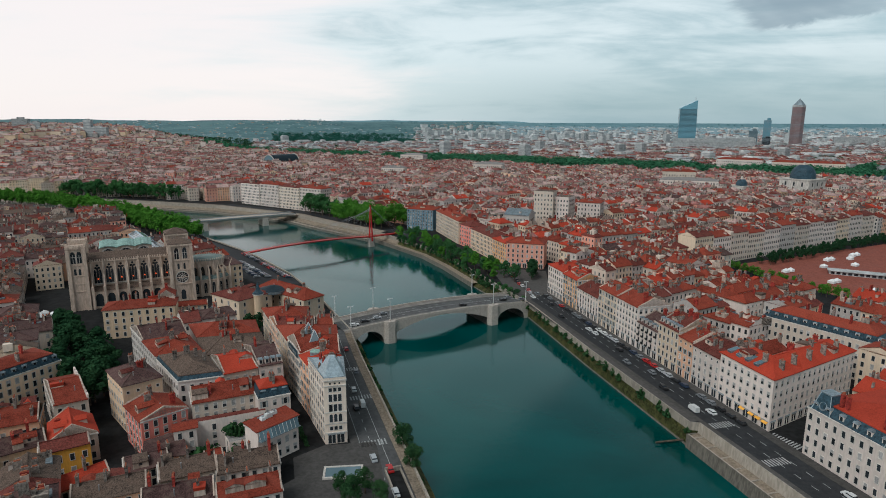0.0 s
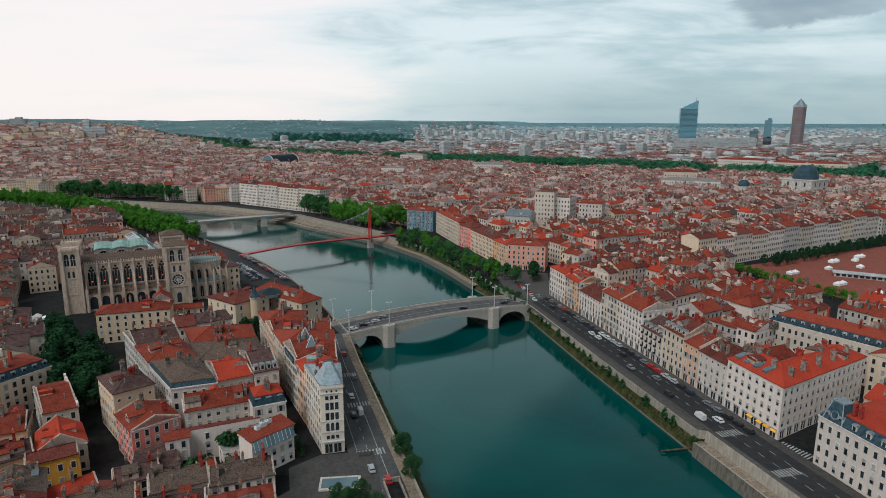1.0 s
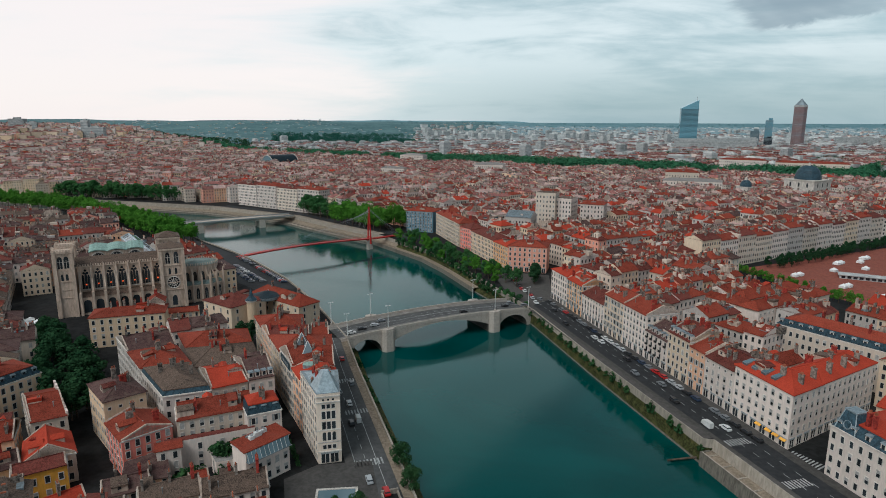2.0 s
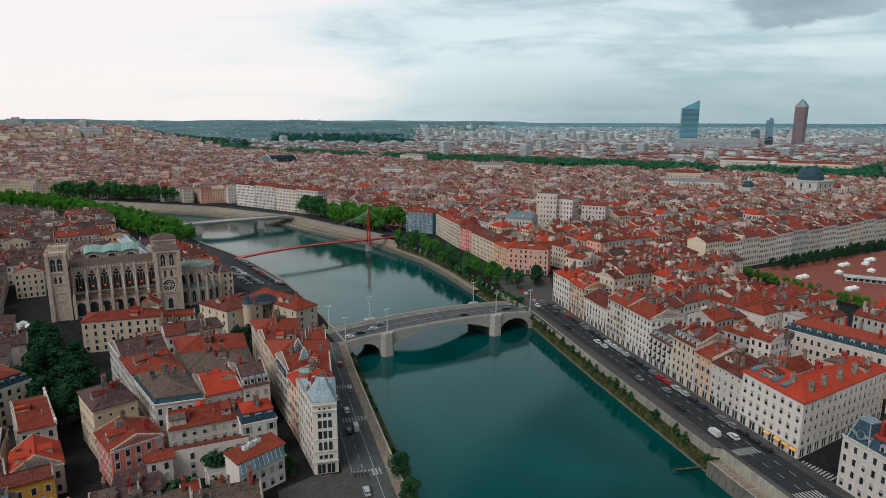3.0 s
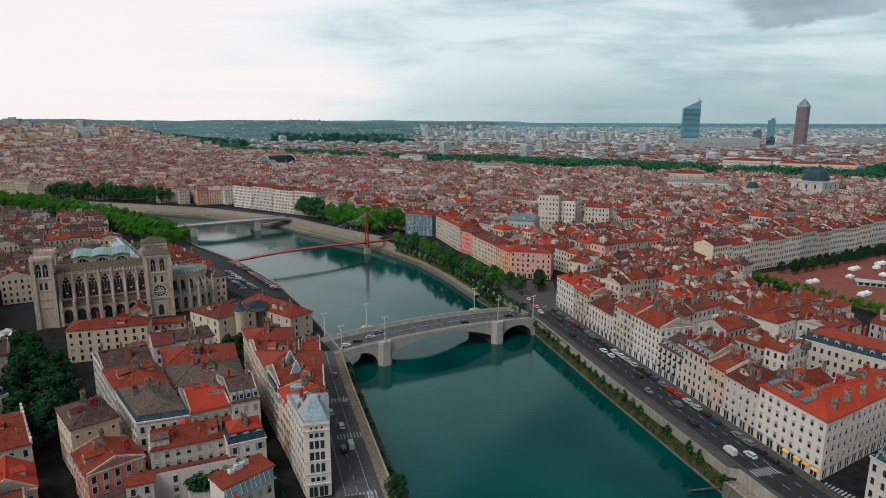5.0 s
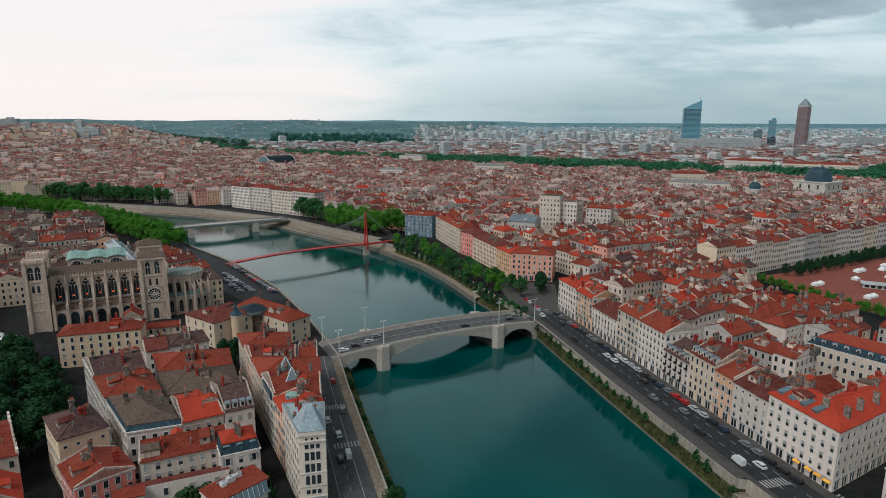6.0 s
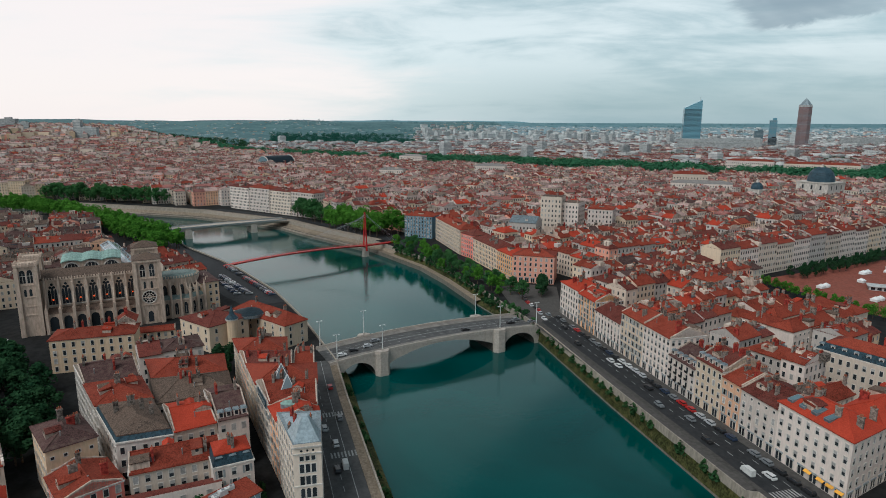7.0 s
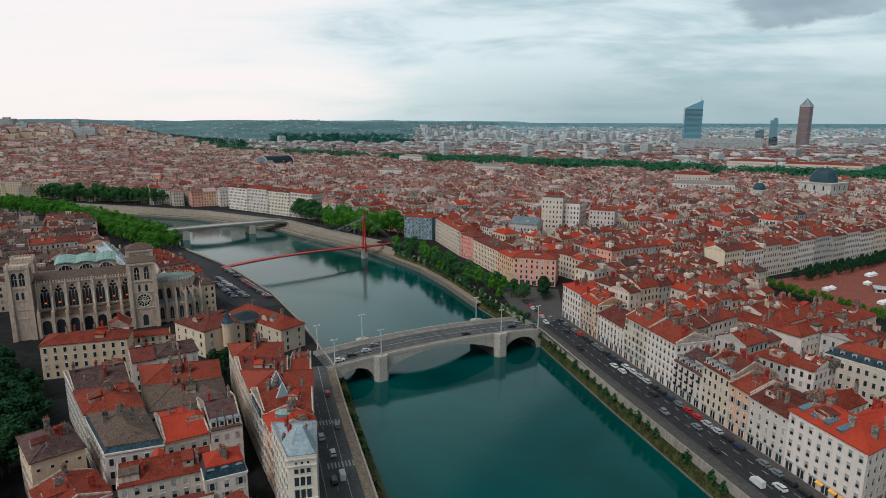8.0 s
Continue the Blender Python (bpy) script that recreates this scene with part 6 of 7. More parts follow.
def simple_house(mb, ring, base, eave, kind, high, wmat, rmat, panes, busy=2):
    """A house of the mass of roofs: walls, tiled roof, chimney stacks and, where near enough, panes."""
    mb.prism(ring, base - 2.0, eave, wmat)
    r0, r1, rz = roof_on(mb, ring, eave, kind, high, rmat, wmat, 0.35)
    half = min(math.hypot(ring[1][0] - ring[0][0], ring[1][1] - ring[0][1]), math.hypot(ring[2][0] - ring[1][0], ring[2][1] - ring[1][1])) / 2
    roof_bits(mb, r0, r1, rz, eave, half, rmat, bits.randint(0, busy + 1))
    if kind.startswith("gable") and bits.random() < 0.6:
        end = bits.choice((r0, r1))
        mb.box(end[0], end[1], eave - 0.3, 2 * half * 0.98, 0.45, high + 0.7, PARTY, math.atan2(r1[1] - r0[1], r1[0] - r0[0]) + math.pi / 2, taper=0.72)
    for i in range(rng.choice((2, 3, 4, 5, 6))):
        x, y = lerp(r0, r1, rng.random())
        s = rng.choice((-1, 0, 1)) * 1.5
        mb.box(x + s * EX[0], y + s * EX[1], rz - 1.6, rng.uniform(0.7, 1.9), rng.uniform(0.5, 0.65), rng.uniform(2.6, 4.2), rng.choice((CHIMNEY, CHIMNEY, CHIMNEY, CHIMNEY, PARTY, BRICK)), GRID + rng.choice((0, math.pi / 2)))
    if panes:
        floors = max(2, round((eave - base - 1) / 3.5))
        for e in range(4):
            p, q = ring[e], ring[(e + 1) % 4]
            count = int((math.hypot(q[0] - p[0], q[1] - p[1]) - 0.8) / 2.5)
            dx, dy = q[0] - p[0], q[1] - p[1]
            n_ = math.hypot(dx, dy)
            dx, dy = dx / n_, dy / n_
            for fl in range(floors):
                z = base + 0.9 + fl * (eave - base - 0.8) / floors
                for i in range(count):
                    s = (i + 0.5) / count * n_
                    a = (p[0] + dx * (s - 0.55) + dy * 0.06, p[1] + dy * (s - 0.55) - dx * 0.06)
                    c_ = (p[0] + dx * (s + 0.55) + dy * 0.06, p[1] + dy * (s + 0.55) - dx * 0.06)
                    mb.poly([(*a, z), (*c_, z), (*c_, z + 1.9), (*a, z + 1.9)], SHUTTER if bits.random() < 0.22 else GLASS)


def near_enough(x, y):
    """The stretch of the plan where each house is a thing of its own."""
    return y < 455 and -330 < x < 330


PLACED = [0]


def city_house(ring, low=13.0, tall=19.5, west=False, ridge="gable"):
    cx, cy = sum(p[0] for p in ring) / 4, sum(p[1] for p in ring) / 4
    if not all(is_free(x, y) for x, y in ring) or not is_free(cx, cy):
        return
    base = ST if cy < 900 else rise(cx, cy)
    eave = base + rng.uniform(low, tall)
    kind, high = ridge, rng.uniform(2.2, 3.6)
    wall, tiles = rng.choice(WALL_PICK), rng.choice(ROOF_WEST if west else ROOF_PICK)
    # the further off, the more roofs take the colours with haze painted in
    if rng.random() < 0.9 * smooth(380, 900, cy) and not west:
        tiles = rng.choice(("pale", "pale", "hazed"))
    if near_enough(cx, cy):
        PLACED[0] += 1
        house(ring, eave, kind, high, wall, tiles, (0, 1, 2, 3), (), rng.choice((5, 6, 7, 8, 9)), base, fine=False, group=OLD if west else CITY, cornice=False)
        KEEP_OUT.pop()
        return
    key = (int(cx // 400), int(cy // 400), west)
    mb = DISTRICTS.setdefault(key, MB())
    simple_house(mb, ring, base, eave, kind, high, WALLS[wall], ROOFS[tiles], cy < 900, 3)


def block(a, b_, la, lb, west=False, low=13.0, tall=19.5):
    """A block of houses round a court, on the town's grid; each row keeps about one height."""
    d = rng.uniform(12.5, 15.0)
    for b0 in (b_, b_ + lb - d):
        s, h_ = 0.0, rng.uniform(low, tall)
        while s < la - 5:
            w_ = min(rng.uniform(7.5, 16), la - s)
            if la - s - w_ < 6:
                w_ = la - s
            city_house([plan(a + s, b0), plan(a + s + w_, b0), plan(a + s + w_, b0 + d), plan(a + s, b0 + d)], h_ - 1.3, h_ + 1.5, west, "hip" if s == 0 or s + w_ > la - 1 else "gable")
            s += w_
    for a0 in (a, a + la - d):
        s, h_ = d, rng.uniform(low, tall)
        while s < lb - d - 5:
            w_ = min(rng.uniform(8, 16), lb - d - s)
            if lb - d - s - w_ < 6:
                w_ = lb - d - s
            city_house([plan(a0, b_ + s), plan(a0 + d, b_ + s), plan(a0 + d, b_ + s + w_), plan(a0, b_ + s + w_)], h_ - 1.3, h_ + 1.5, west, "gable_front")
            s += w_
    if la > 36 and lb > 36 and rng.random() < 0.7:
        city_house([plan(a + d + 3, b_ + lb / 2 - 4), plan(a + la - d - 3, b_ + lb / 2 - 4), plan(a + la - d - 3, b_ + lb / 2 + 4), plan(a + d + 3, b_ + lb / 2 + 4)], 8, 14, west)


def fill(a_from, a_to, b_from, b_to, test, west=False, low=13.0, tall=19.5, street=5.2):
    b_ = b_from
    while b_ < b_to:
        lb = rng.uniform(38, 52)
        a = a_from + rng.uniform(0, 20)
        while a < a_to:
            la = rng.uniform(44, 78)
            if test(*plan(a + la / 2, b_ + lb / 2)):
                block(a, b_, la, lb, west, low, tall)
            a += la + street
        b_ += lb + street


def east_side(x, y):
    if y < 120 or y > rhone_y(x) - 110 or abs(x) > 0.78 * y + 60:
        return False
    if y < 700:
        return x > 40 - 0.62 * (y - 380) if y > 380 else x > 90 - 0.2587 * (y - 250)
    return x > -160 - 1.6 * (y - 650) if y < 760 else x > -0.76 * y


def west_side(x, y):
    if y < 120 or x < -0.80 * y - 60 or y > 760:
        return False
    if y < 330:
        return x < -45 - 0.48 * (y - 180)
    return x < -60 - 0.40 * (y - 180) if y < 470 else x < -150 - 0.95 * (y - 470)


fill(-100, 1000, 20, 1500, east_side)
fill(-500, 400, 100, 900, west_side, west=True, low=10.5, tall=16.0, street=5.5)
for (i, j, west), mb in sorted(DISTRICTS.items()):
    tagged(part("old_town_roofs" if west else "city_roofs", mb), "dense mass of old town houses with tiled roofs and chimneys", "houses", kind="stuff")

# ---------------------------------------------------------------- hill houses and the modern city beyond the second river
hill = MB()
for i in range(3000):
    y = rng.uniform(830, 1800)
    x = rng.uniform(-1.0 * y, -0.18 * y)
    if y < 900 and x > -420 or y > rhone_y(x) + 40:
        continue
    z = rise(x, y) if y > 900 else ST
    w_, d_, h_ = rng.uniform(10, 24), rng.uniform(9, 13), rng.uniform(11, 22)
    t_ = rng.choice((0.5, 0.2, 0.5 + math.pi / 2, 0.1))
    c, s = math.cos(t_), math.sin(t_)
    ring = [(x + a * c - b_ * s, y + a * s + b_ * c) for a, b_ in ((-w_ / 2, -d_ / 2), (w_ / 2, -d_ / 2), (w_ / 2, d_ / 2), (-w_ / 2, d_ / 2))]
    # hill roofs use the tile colours paled for haze
    simple_house(hill, ring, z, z + h_, rng.choice(("hip", "gable")), rng.uniform(1.5, 3.0), WALLS[rng.choice(("white", "beige", "cream", "ochre", "grey", "salmon", "white", "cream"))], ROOFS[rng.choice(("hazed", "hazed", "pale", "hazed", "pale"))], y < 1000, 1)
tagged(part("hillside_houses", hill), "hillside crowded with cream houses under brownish-red roofs", "houses", kind="stuff")

plain = MB()
for i in range(6800):
    y = 1250 + 2650 * rng.random() ** 1.15
    x = rng.uniform(-0.55 * y, 0.80 * y)
    if y < rhone_y(x) + 70 or (x < -0.045 * y and y > 2350) or (x < -0.30 * y) or (y > 2700 and rng.random() < 0.45):
        continue
    z = rise(x, y)
    modern = rng.random() < 0.12 + 0.4 * smooth(1500, 2900, y)
    t_ = GRID + rng.choice((0, math.pi / 2)) + rng.uniform(-0.1, 0.1)
    c, s = math.cos(t_), math.sin(t_)
    w_, d_ = (rng.uniform(16, 52), rng.uniform(11, 16)) if modern else (rng.uniform(14, 40), rng.uniform(11, 15))
    h_ = rng.uniform(12, 22) if modern else rng.uniform(11, 19)
    if modern and rng.random() < 0.03:
        h_, w_, d_ = rng.uniform(30, 46), 24, 18
    if y > 2900:
        h_ = min(h_, 8 + 10 * rng.random())
    ring = [(x + a * c - b_ * s, y + a * s + b_ * c) for a, b_ in ((-w_ / 2, -d_ / 2), (w_ / 2, -d_ / 2), (w_ / 2, d_ / 2), (-w_ / 2, d_ / 2))]
    if modern:
        plain.prism(ring, z - 3, z + h_, FARWHITE)
        plain.prism(grown(ring, -4), z + h_, z + h_ + 2.5, FARWHITE)
        if y < 2600:
            for fl in range(int(h_ / 3.2)):
                plain.prism(grown(ring, 0.1), z + 1.4 + fl * 3.2, z + 2.5 + fl * 3.2, SHUTTER)
    else:
        # roofs here carry the haze in their greyed colours
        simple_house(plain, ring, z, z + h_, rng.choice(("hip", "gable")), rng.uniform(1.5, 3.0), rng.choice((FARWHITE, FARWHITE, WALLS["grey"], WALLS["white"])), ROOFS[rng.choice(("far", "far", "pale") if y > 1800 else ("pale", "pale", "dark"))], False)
for i in range(70):
    y = rng.uniform(2700, 3500)
    x = rng.uniform(-0.03, 0.30) * y
    t_ = GRID + rng.choice((0, math.pi / 2))
    c, s = math.cos(t_), math.sin(t_)
    w_, d_, h_ = rng.uniform(18, 46), 15, rng.uniform(20, 44)
    ring = [(x + a * c - b_ * s, y + a * s + b_ * c) for a, b_ in ((-w_ / 2, -d_ / 2), (w_ / 2, -d_ / 2), (w_ / 2, d_ / 2), (-w_ / 2, d_ / 2))]
    z = rise(x, y)
    plain.prism(ring, z - 3, z + h_, FARWHITE)
    plain.prism(grown(ring, -3), z + h_, z + h_ + 3, FARWHITE)
    for fl in range(int(h_ / 6)):
        plain.prism(grown(ring, 0.1), z + 3 + fl * 6, z + 5 + fl * 6, SHUTTER)
tagged(part("far_city", plain), "pale apartment blocks and red roofs spreading to the horizon", "houses", kind="stuff")


# ---------------------------------------------------------------- landmarks far off
def tower(name, x, y, z, label, category="tower"):
    return thing(name, pose(x, y, z, 0, 0, -24), label, category)


t = tower("office_tower", 828, 2150, ST, "slanted-top office tower of blue-grey glass")
m = MB()
t.matrix_basis = pose(828, 2150, ST, 0, 0, -14)
wd = 28
m.solid([(-wd, -20, 0), (wd, -20, 0), (wd, 20, 0), (-wd, 20, 0), (-wd * 0.96, -18, 138), (wd * 0.96, -18, 164), (wd * 0.96, 18, 166), (-wd * 0.96, 18, 140)],
        [(0, 1, 5, 4), (1, 2, 6, 5), (2, 3, 7, 6), (3, 0, 4, 7), (4, 5, 6, 7)], TOWERGLASS)
part("shaft", m, t)
m = MB()
m.box(0, 0, 0, 2 * wd + 0.3, 40.3, 0.5, BLUEGLASS)
band = m.mesh("floor_band")
for i in range(33):
    part("floor_band", band, t, at=pose(0, 0, 6 + i * 4.0))
m = MB()
m.tube((wd * 0.8, 0, 160), (wd * 0.8, 0, 176), 1.2, 0.4, METAL)
part("mast", m, t)

t = tower("pyramid_tower", 1247, 2230, ST, "round-shouldered brown skyscraper with a pyramid top")
m = MB()
ring = [(21.5 * math.cos(math.pi / 8 + i * math.pi / 4), 21.5 * math.sin(math.pi / 8 + i * math.pi / 4)) for i in range(8)]
RUST = surface("brown_cladding", (0.205, 0.130, 0.125), grain=0.2, size=12.0, rough=0.6)
m.prism(ring, 0, 147, RUST)
part("shaft", m, t)
m = MB()
m.prism(grown(ring, 0.4), 144, 151, FARWHITE)
part("crown", m, t)
m = MB()
m.prism(grown(ring, -1.0), 151, 174, ZINC, taper=0.02)
part("pyramid_roof", m, t)
m = MB()
for i in range(36):
    m.prism(grown(ring, 0.12), 5 + i * 3.8, 6.0 + i * 3.8, ZINC)
tagged(part("window_bands", m, t), kind="stuff")
for x, y, w_, d_, h_, mat, label in ((1168, 2280, 24, 20, 100, TOWERGLASS, "glass office tower with a stepped top"), (1100, 2240, 28, 20, 64, BLUEGLASS, "dark blue glass office block"),
                                     (1118, 2180, 26, 20, 42, GLASS, "low dark glass office block"), (965, 2000, 50, 26, 44, FARWHITE, "pale ribbed office block"),
                                     (830, 1960, 215, 24, 44, FARWHITE, "long pale slab of offices"), (1500, 2300, 130, 24, 40, FARWHITE, "long pale slab of offices")):
    t = tower("office_block", x, y, ST, label, "office block")
    m = MB()
    m.box(0, 0, -1, w_, d_, h_, mat)
    m.box(w_ * 0.15, 0, h_ - 1, w_ * 0.5, d_ * 0.7, h_ * 0.08, mat)
    part("shaft", m, t)
    m = MB()
    for i in range(int(h_ / 4)):
        m.box(0, 0, 2 + i * 4.0, w_ + 0.4, d_ + 0.4, 1.2, SHUTTER if mat is FARWHITE else ZINC)
    tagged(part("floor_bands", m, t), kind="stuff")
for x, y, w_, h_ in ((-945, 1420, 32, 34), (-915, 1425, 24, 26), (-775, 1420, 40, 32), (-794, 1418, 15, 44), (-845, 1450, 60, 20)):
    z = rise(x, y)
    t = thing("apartment_block", pose(x, y, z, 0, 0, 8), "pale concrete apartment block on the hilltop", "apartment block", "apartment blocks on the hill")
    m = MB()
    m.box(0, 0, -4, w_, 16, h_ + 4, FARWHITE)
    m.box(0, 0, h_, w_ * 0.4, 8, 3, FARWHITE)
    part("wall", m, t)
    m = MB()
    for i in range(int(h_ / 3.4)):
        m.box(0, 0, 1.2 + i * 3.4, w_ + 0.3, 16.3, 1.3, SHUTTER)
    tagged(part("window_bands", m, t), kind="stuff")

t = thing("opera_house", pose(-318, 1235, ST, 0, 0, 52), "opera house under a black glazed barrel vault", "opera house")
m = MB()
m.box(0, 0, -1, 60, 36, 15, STONE)
part("wall", m, t)
m = MB()
arc = [(18 * math.cos(math.pi * j / 14), 14 + 17 * math.sin(math.pi * j / 14)) for j in range(15)]
for (ya, za), (yb, zb) in zip(arc, arc[1:]):
    m.poly([(-30, ya, za), (30, ya, za), (30, yb, zb), (-30, yb, zb)], DARKVAULT)
part("vault", m, t)
for x in (-30.1, 30.1):
    m = MB()
    m.poly([(x, ya, za) for ya, za in arc], BLUEGLASS)
    part("gable_glazing", m, t)
    m = MB()
    for (ya, za), (yb, zb) in zip(arc, arc[1:]):
        m.tube((x, ya, za), (x, yb, zb), 0.9, 0.9, STONE, 4)
    part("gable_rim", m, t)


def domed(x, y, r_, z0, label, slate=SLATE, scale=1.0):
    t = thing("domed_building", pose(x, y, ST, 0, 0, 31), label, "domed building")
    m = MB()
    m.box(0, 0, -1, 2.5 * r_, 2.5 * r_, z0, STONE)
    m.box(0, 0, z0 - 1.2, 2.6 * r_, 2.6 * r_, 1.0, STONE)
    part("drum", m, t)
    m = MB()
    rings = [(r_ * math.cos(a * math.pi / 2 / 7) ** 0.8, z0 + 1.15 * r_ * math.sin(a * math.pi / 2 / 7)) for a in range(7)]
    for (ra, za), (rb, zb) in zip(rings, rings[1:]):
        for i in range(16):
            a0, a1 = i * math.pi / 8, (i + 1) * math.pi / 8
            m.poly([(ra * math.cos(a0), ra * math.sin(a0), za), (ra * math.cos(a1), ra * math.sin(a1), za), (rb * math.cos(a1), rb * math.sin(a1), zb), (rb * math.cos(a0), rb * math.sin(a0), zb)], slate)
    part("dome", m, t)
    m = MB()
    m.box(0, 0, z0 + 1.1 * r_, 3, 3, 4, STONE, taper=0.5)
    part("lantern", m, t)
    for i in range(4):
        m = MB()
        for k_ in (-1, 0, 1):
            lancet(m, k_ * r_ * 0.7, -1.25 * r_, z0 - 9, 2.2, 5.5)
        part("window", m, t, at=pose(0, 0, 0, 0, 0, 90 * i))
    keep_out([(x - 2 * r_, y - 2 * r_), (x + 2 * r_, y - 2 * r_), (x + 2 * r_, y + 2 * r_), (x - 2 * r_, y + 2 * r_)])


domed(472, 816, 15.5, 26, "pale stone building under a large dark dome")
domed(380, 790, 7, 19, "pale stone building under a small dark dome")
domed(610, 850, 7, 21, "pale stone building under a small dark dome")

# ---------------------------------------------------------------- trees
def crown_mesh(name, wide, tall, leaves, leaf, mat, seed):
    r_ = random.Random(seed)
    m = MB()
    lumps = []
    for i in range(16):
        a, h_ = r_.uniform(0, 2 * math.pi), r_.uniform(0.0, 1.0)
        out = wide / 2 * (0.25 + 0.65 * r_.random()) * math.sqrt(max(0.1, 1 - (2 * h_ - 0.85) ** 2))
        lumps.append((out * math.cos(a), out * math.sin(a), tall * (0.12 + 0.8 * h_), wide * r_.uniform(0.13, 0.24)))
    for i in range(leaves):
        x, y, z, rad = r_.choice(lumps)
        d = Vector((r_.gauss(0, 1), r_.gauss(0, 1), r_.gauss(0.25, 1))).normalized()
        p = Vector((x, y, z)) + d * rad * r_.uniform(0.75, 1.08)
        q = (d + Vector((r_.uniform(-0.6, 0.6), r_.uniform(-0.6, 0.6), r_.uniform(-0.3, 0.7)))).to_track_quat("Z", "Y")
        s = leaf * r_.uniform(0.6, 1.3)
        c = [p + q @ Vector(v) for v in ((-s, -s * 0.3, -0.1 * s), (s * 0.1, -s * 0.8, -0.15 * s), (s, s * 0.1, 0), (-s * 0.1, s * 0.8, 0.1 * s))]
        m.poly([tuple(v) for v in c], mat)
    return m.mesh(name)


def trunk_mesh(tall, seed):
    r_ = random.Random(seed)
    m = MB()
    m.tube((0, 0, -0.3), (0, 0, tall * 0.5), 0.32, 0.2, BARK, 7)
    for i in range(5):
        a = i * 1.26 + r_.uniform(-0.3, 0.3)
        m.tube((0, 0, tall * r_.uniform(0.3, 0.5)), (math.cos(a) * tall * 0.25, math.sin(a) * tall * 0.25, tall * r_.uniform(0.6, 0.85)), 0.14, 0.04, BARK, 5)
    return m.mesh("trunk")


TRUNK = trunk_mesh(12, 3)
KINDS = {k_: [crown_mesh("crown", 8.5, 9.5, 1300, 0.40, mat, s + 10 * i) for s in range(3)] for i, (k_, mat) in enumerate((("mid", LEAF), ("dark", LEAFDARK), ("light", LEAFLIGHT)))}
KINDS["near"] = [crown_mesh("crown", 8.0, 8.0, 3600, 0.21, LEAFNEAR, 90 + s) for s in range(2)]
TREEWORDS = {"near": "round-crowned dark green quay tree with dense foliage", "mid": "broad-leaved green tree with an uneven crown", "dark": "dark green broad-leaved tree with a dense crown", "light": "light green plane tree with a full crown"}


def tree(x, y, z, kind="mid", size=1.0, group="trees by the river", spread=1.0):
    root = thing("tree", pose(x, y, z, 0, 0, rng.uniform(0, 360)), TREEWORDS[kind], "tree", group)
    s = size * rng.uniform(0.85, 1.15)
    part("trunk", TRUNK, root, at=Matrix.Diagonal((s, s, s * 0.9, 1)))
    part("crown", rng.choice(KINDS[kind]), root, at=pose(0, 0, 2.6 * s) @ Matrix.Diagonal((s * spread, s * spread, s, 1)))


for x, y, s in ((-12, 178, 0.85), (-8.5, 166, 0.75), (-27, 152, 0.8), (-21, 153, 0.8), (-24, 146, 0.8), (-16, 148, 0.7)):
    tree(x, y, ST if x < -13 else 6.5, "near", s)
# the shaded square before the cathedral
for i in range(230):
    x, y = rng.uniform(-196, -108), rng.uniform(196, 312)
    if inside(x, y, [(-180, 280), (-152, 222), (-126, 204), (-119, 207), (-137, 240), (-145, 256), (-164, 262), (-170, 278)]):
        tree(x, y, ST, "dark", 1.05, "trees of the square", 1.3)
for x, y in ((-88.7, 274), (-85.5, 267), (-87, 279)):
    tree(x, y, ST, "dark", 0.95, "trees in the narrow street")
# west quay planes, further up
for line, step, kind, size in (([(-206, 516), (-249, 557), (-298, 607), (-346, 645), (-400, 688), (-471, 726), (-560, 764)], 8.0, "light", 1.35), ([(-217, 508), (-259, 548), (-308, 598), (-356, 636), (-410, 679), (-480, 717), (-568, 755)], 8.5, "light", 1.35),
                               ([(-105, 612), (-50, 566)], 8, "light", 1.7), ([(-95, 622), (-38, 576)], 8, "light", 1.7), ([(-150, 672), (-108, 628)], 9, "mid", 1.7),
                               ([(-330, 770), (-500, 815)], 9, "mid", 1.6), ([(-340, 782), (-510, 826)], 11, "mid", 1.5)):
    for x, y, _ in along(line, step):
        tree(x + rng.uniform(-2, 2), y + rng.uniform(-2, 2), ST, kind, size, "planes along the quays")
for line, step in (([(36, 385), (12, 430), (-10, 480), (-35, 525)], 9.0), ([(44, 378), (24, 425), (0, 478), (-28, 535)], 10)):
    for x, y, _ in along(line, step, 4):
        tree(x + rng.uniform(-3, 3), y + rng.uniform(-3, 3), ST, rng.choice(("mid", "mid", "light")), rng.uniform(0.6, 1.0), "trees by the bridge")
for x, y, _ in along([(57, 385), (60, 402)], 5):
    tree(x, y, ST, "dark", 0.9, "trees by the bridge")
# round the great square
for line, step, size, kind in (([(197, 414), (221, 354), (246, 300)], 5.5, 0.62, "light"), ([(232, 428), (300, 468), (380, 515)], 7.0, 0.62, "dark"), ([(228, 434), (297, 473), (374, 519)], 7.0, 0.62, "dark"),
                               ([(385, 520), (440, 560)], 9, 0.9, "dark")):
    for x, y, _ in along(line, step):
        tree(x + rng.uniform(-1.5, 1.5), y + rng.uniform(-1.5, 1.5), ST, kind, size, "trees round the square")
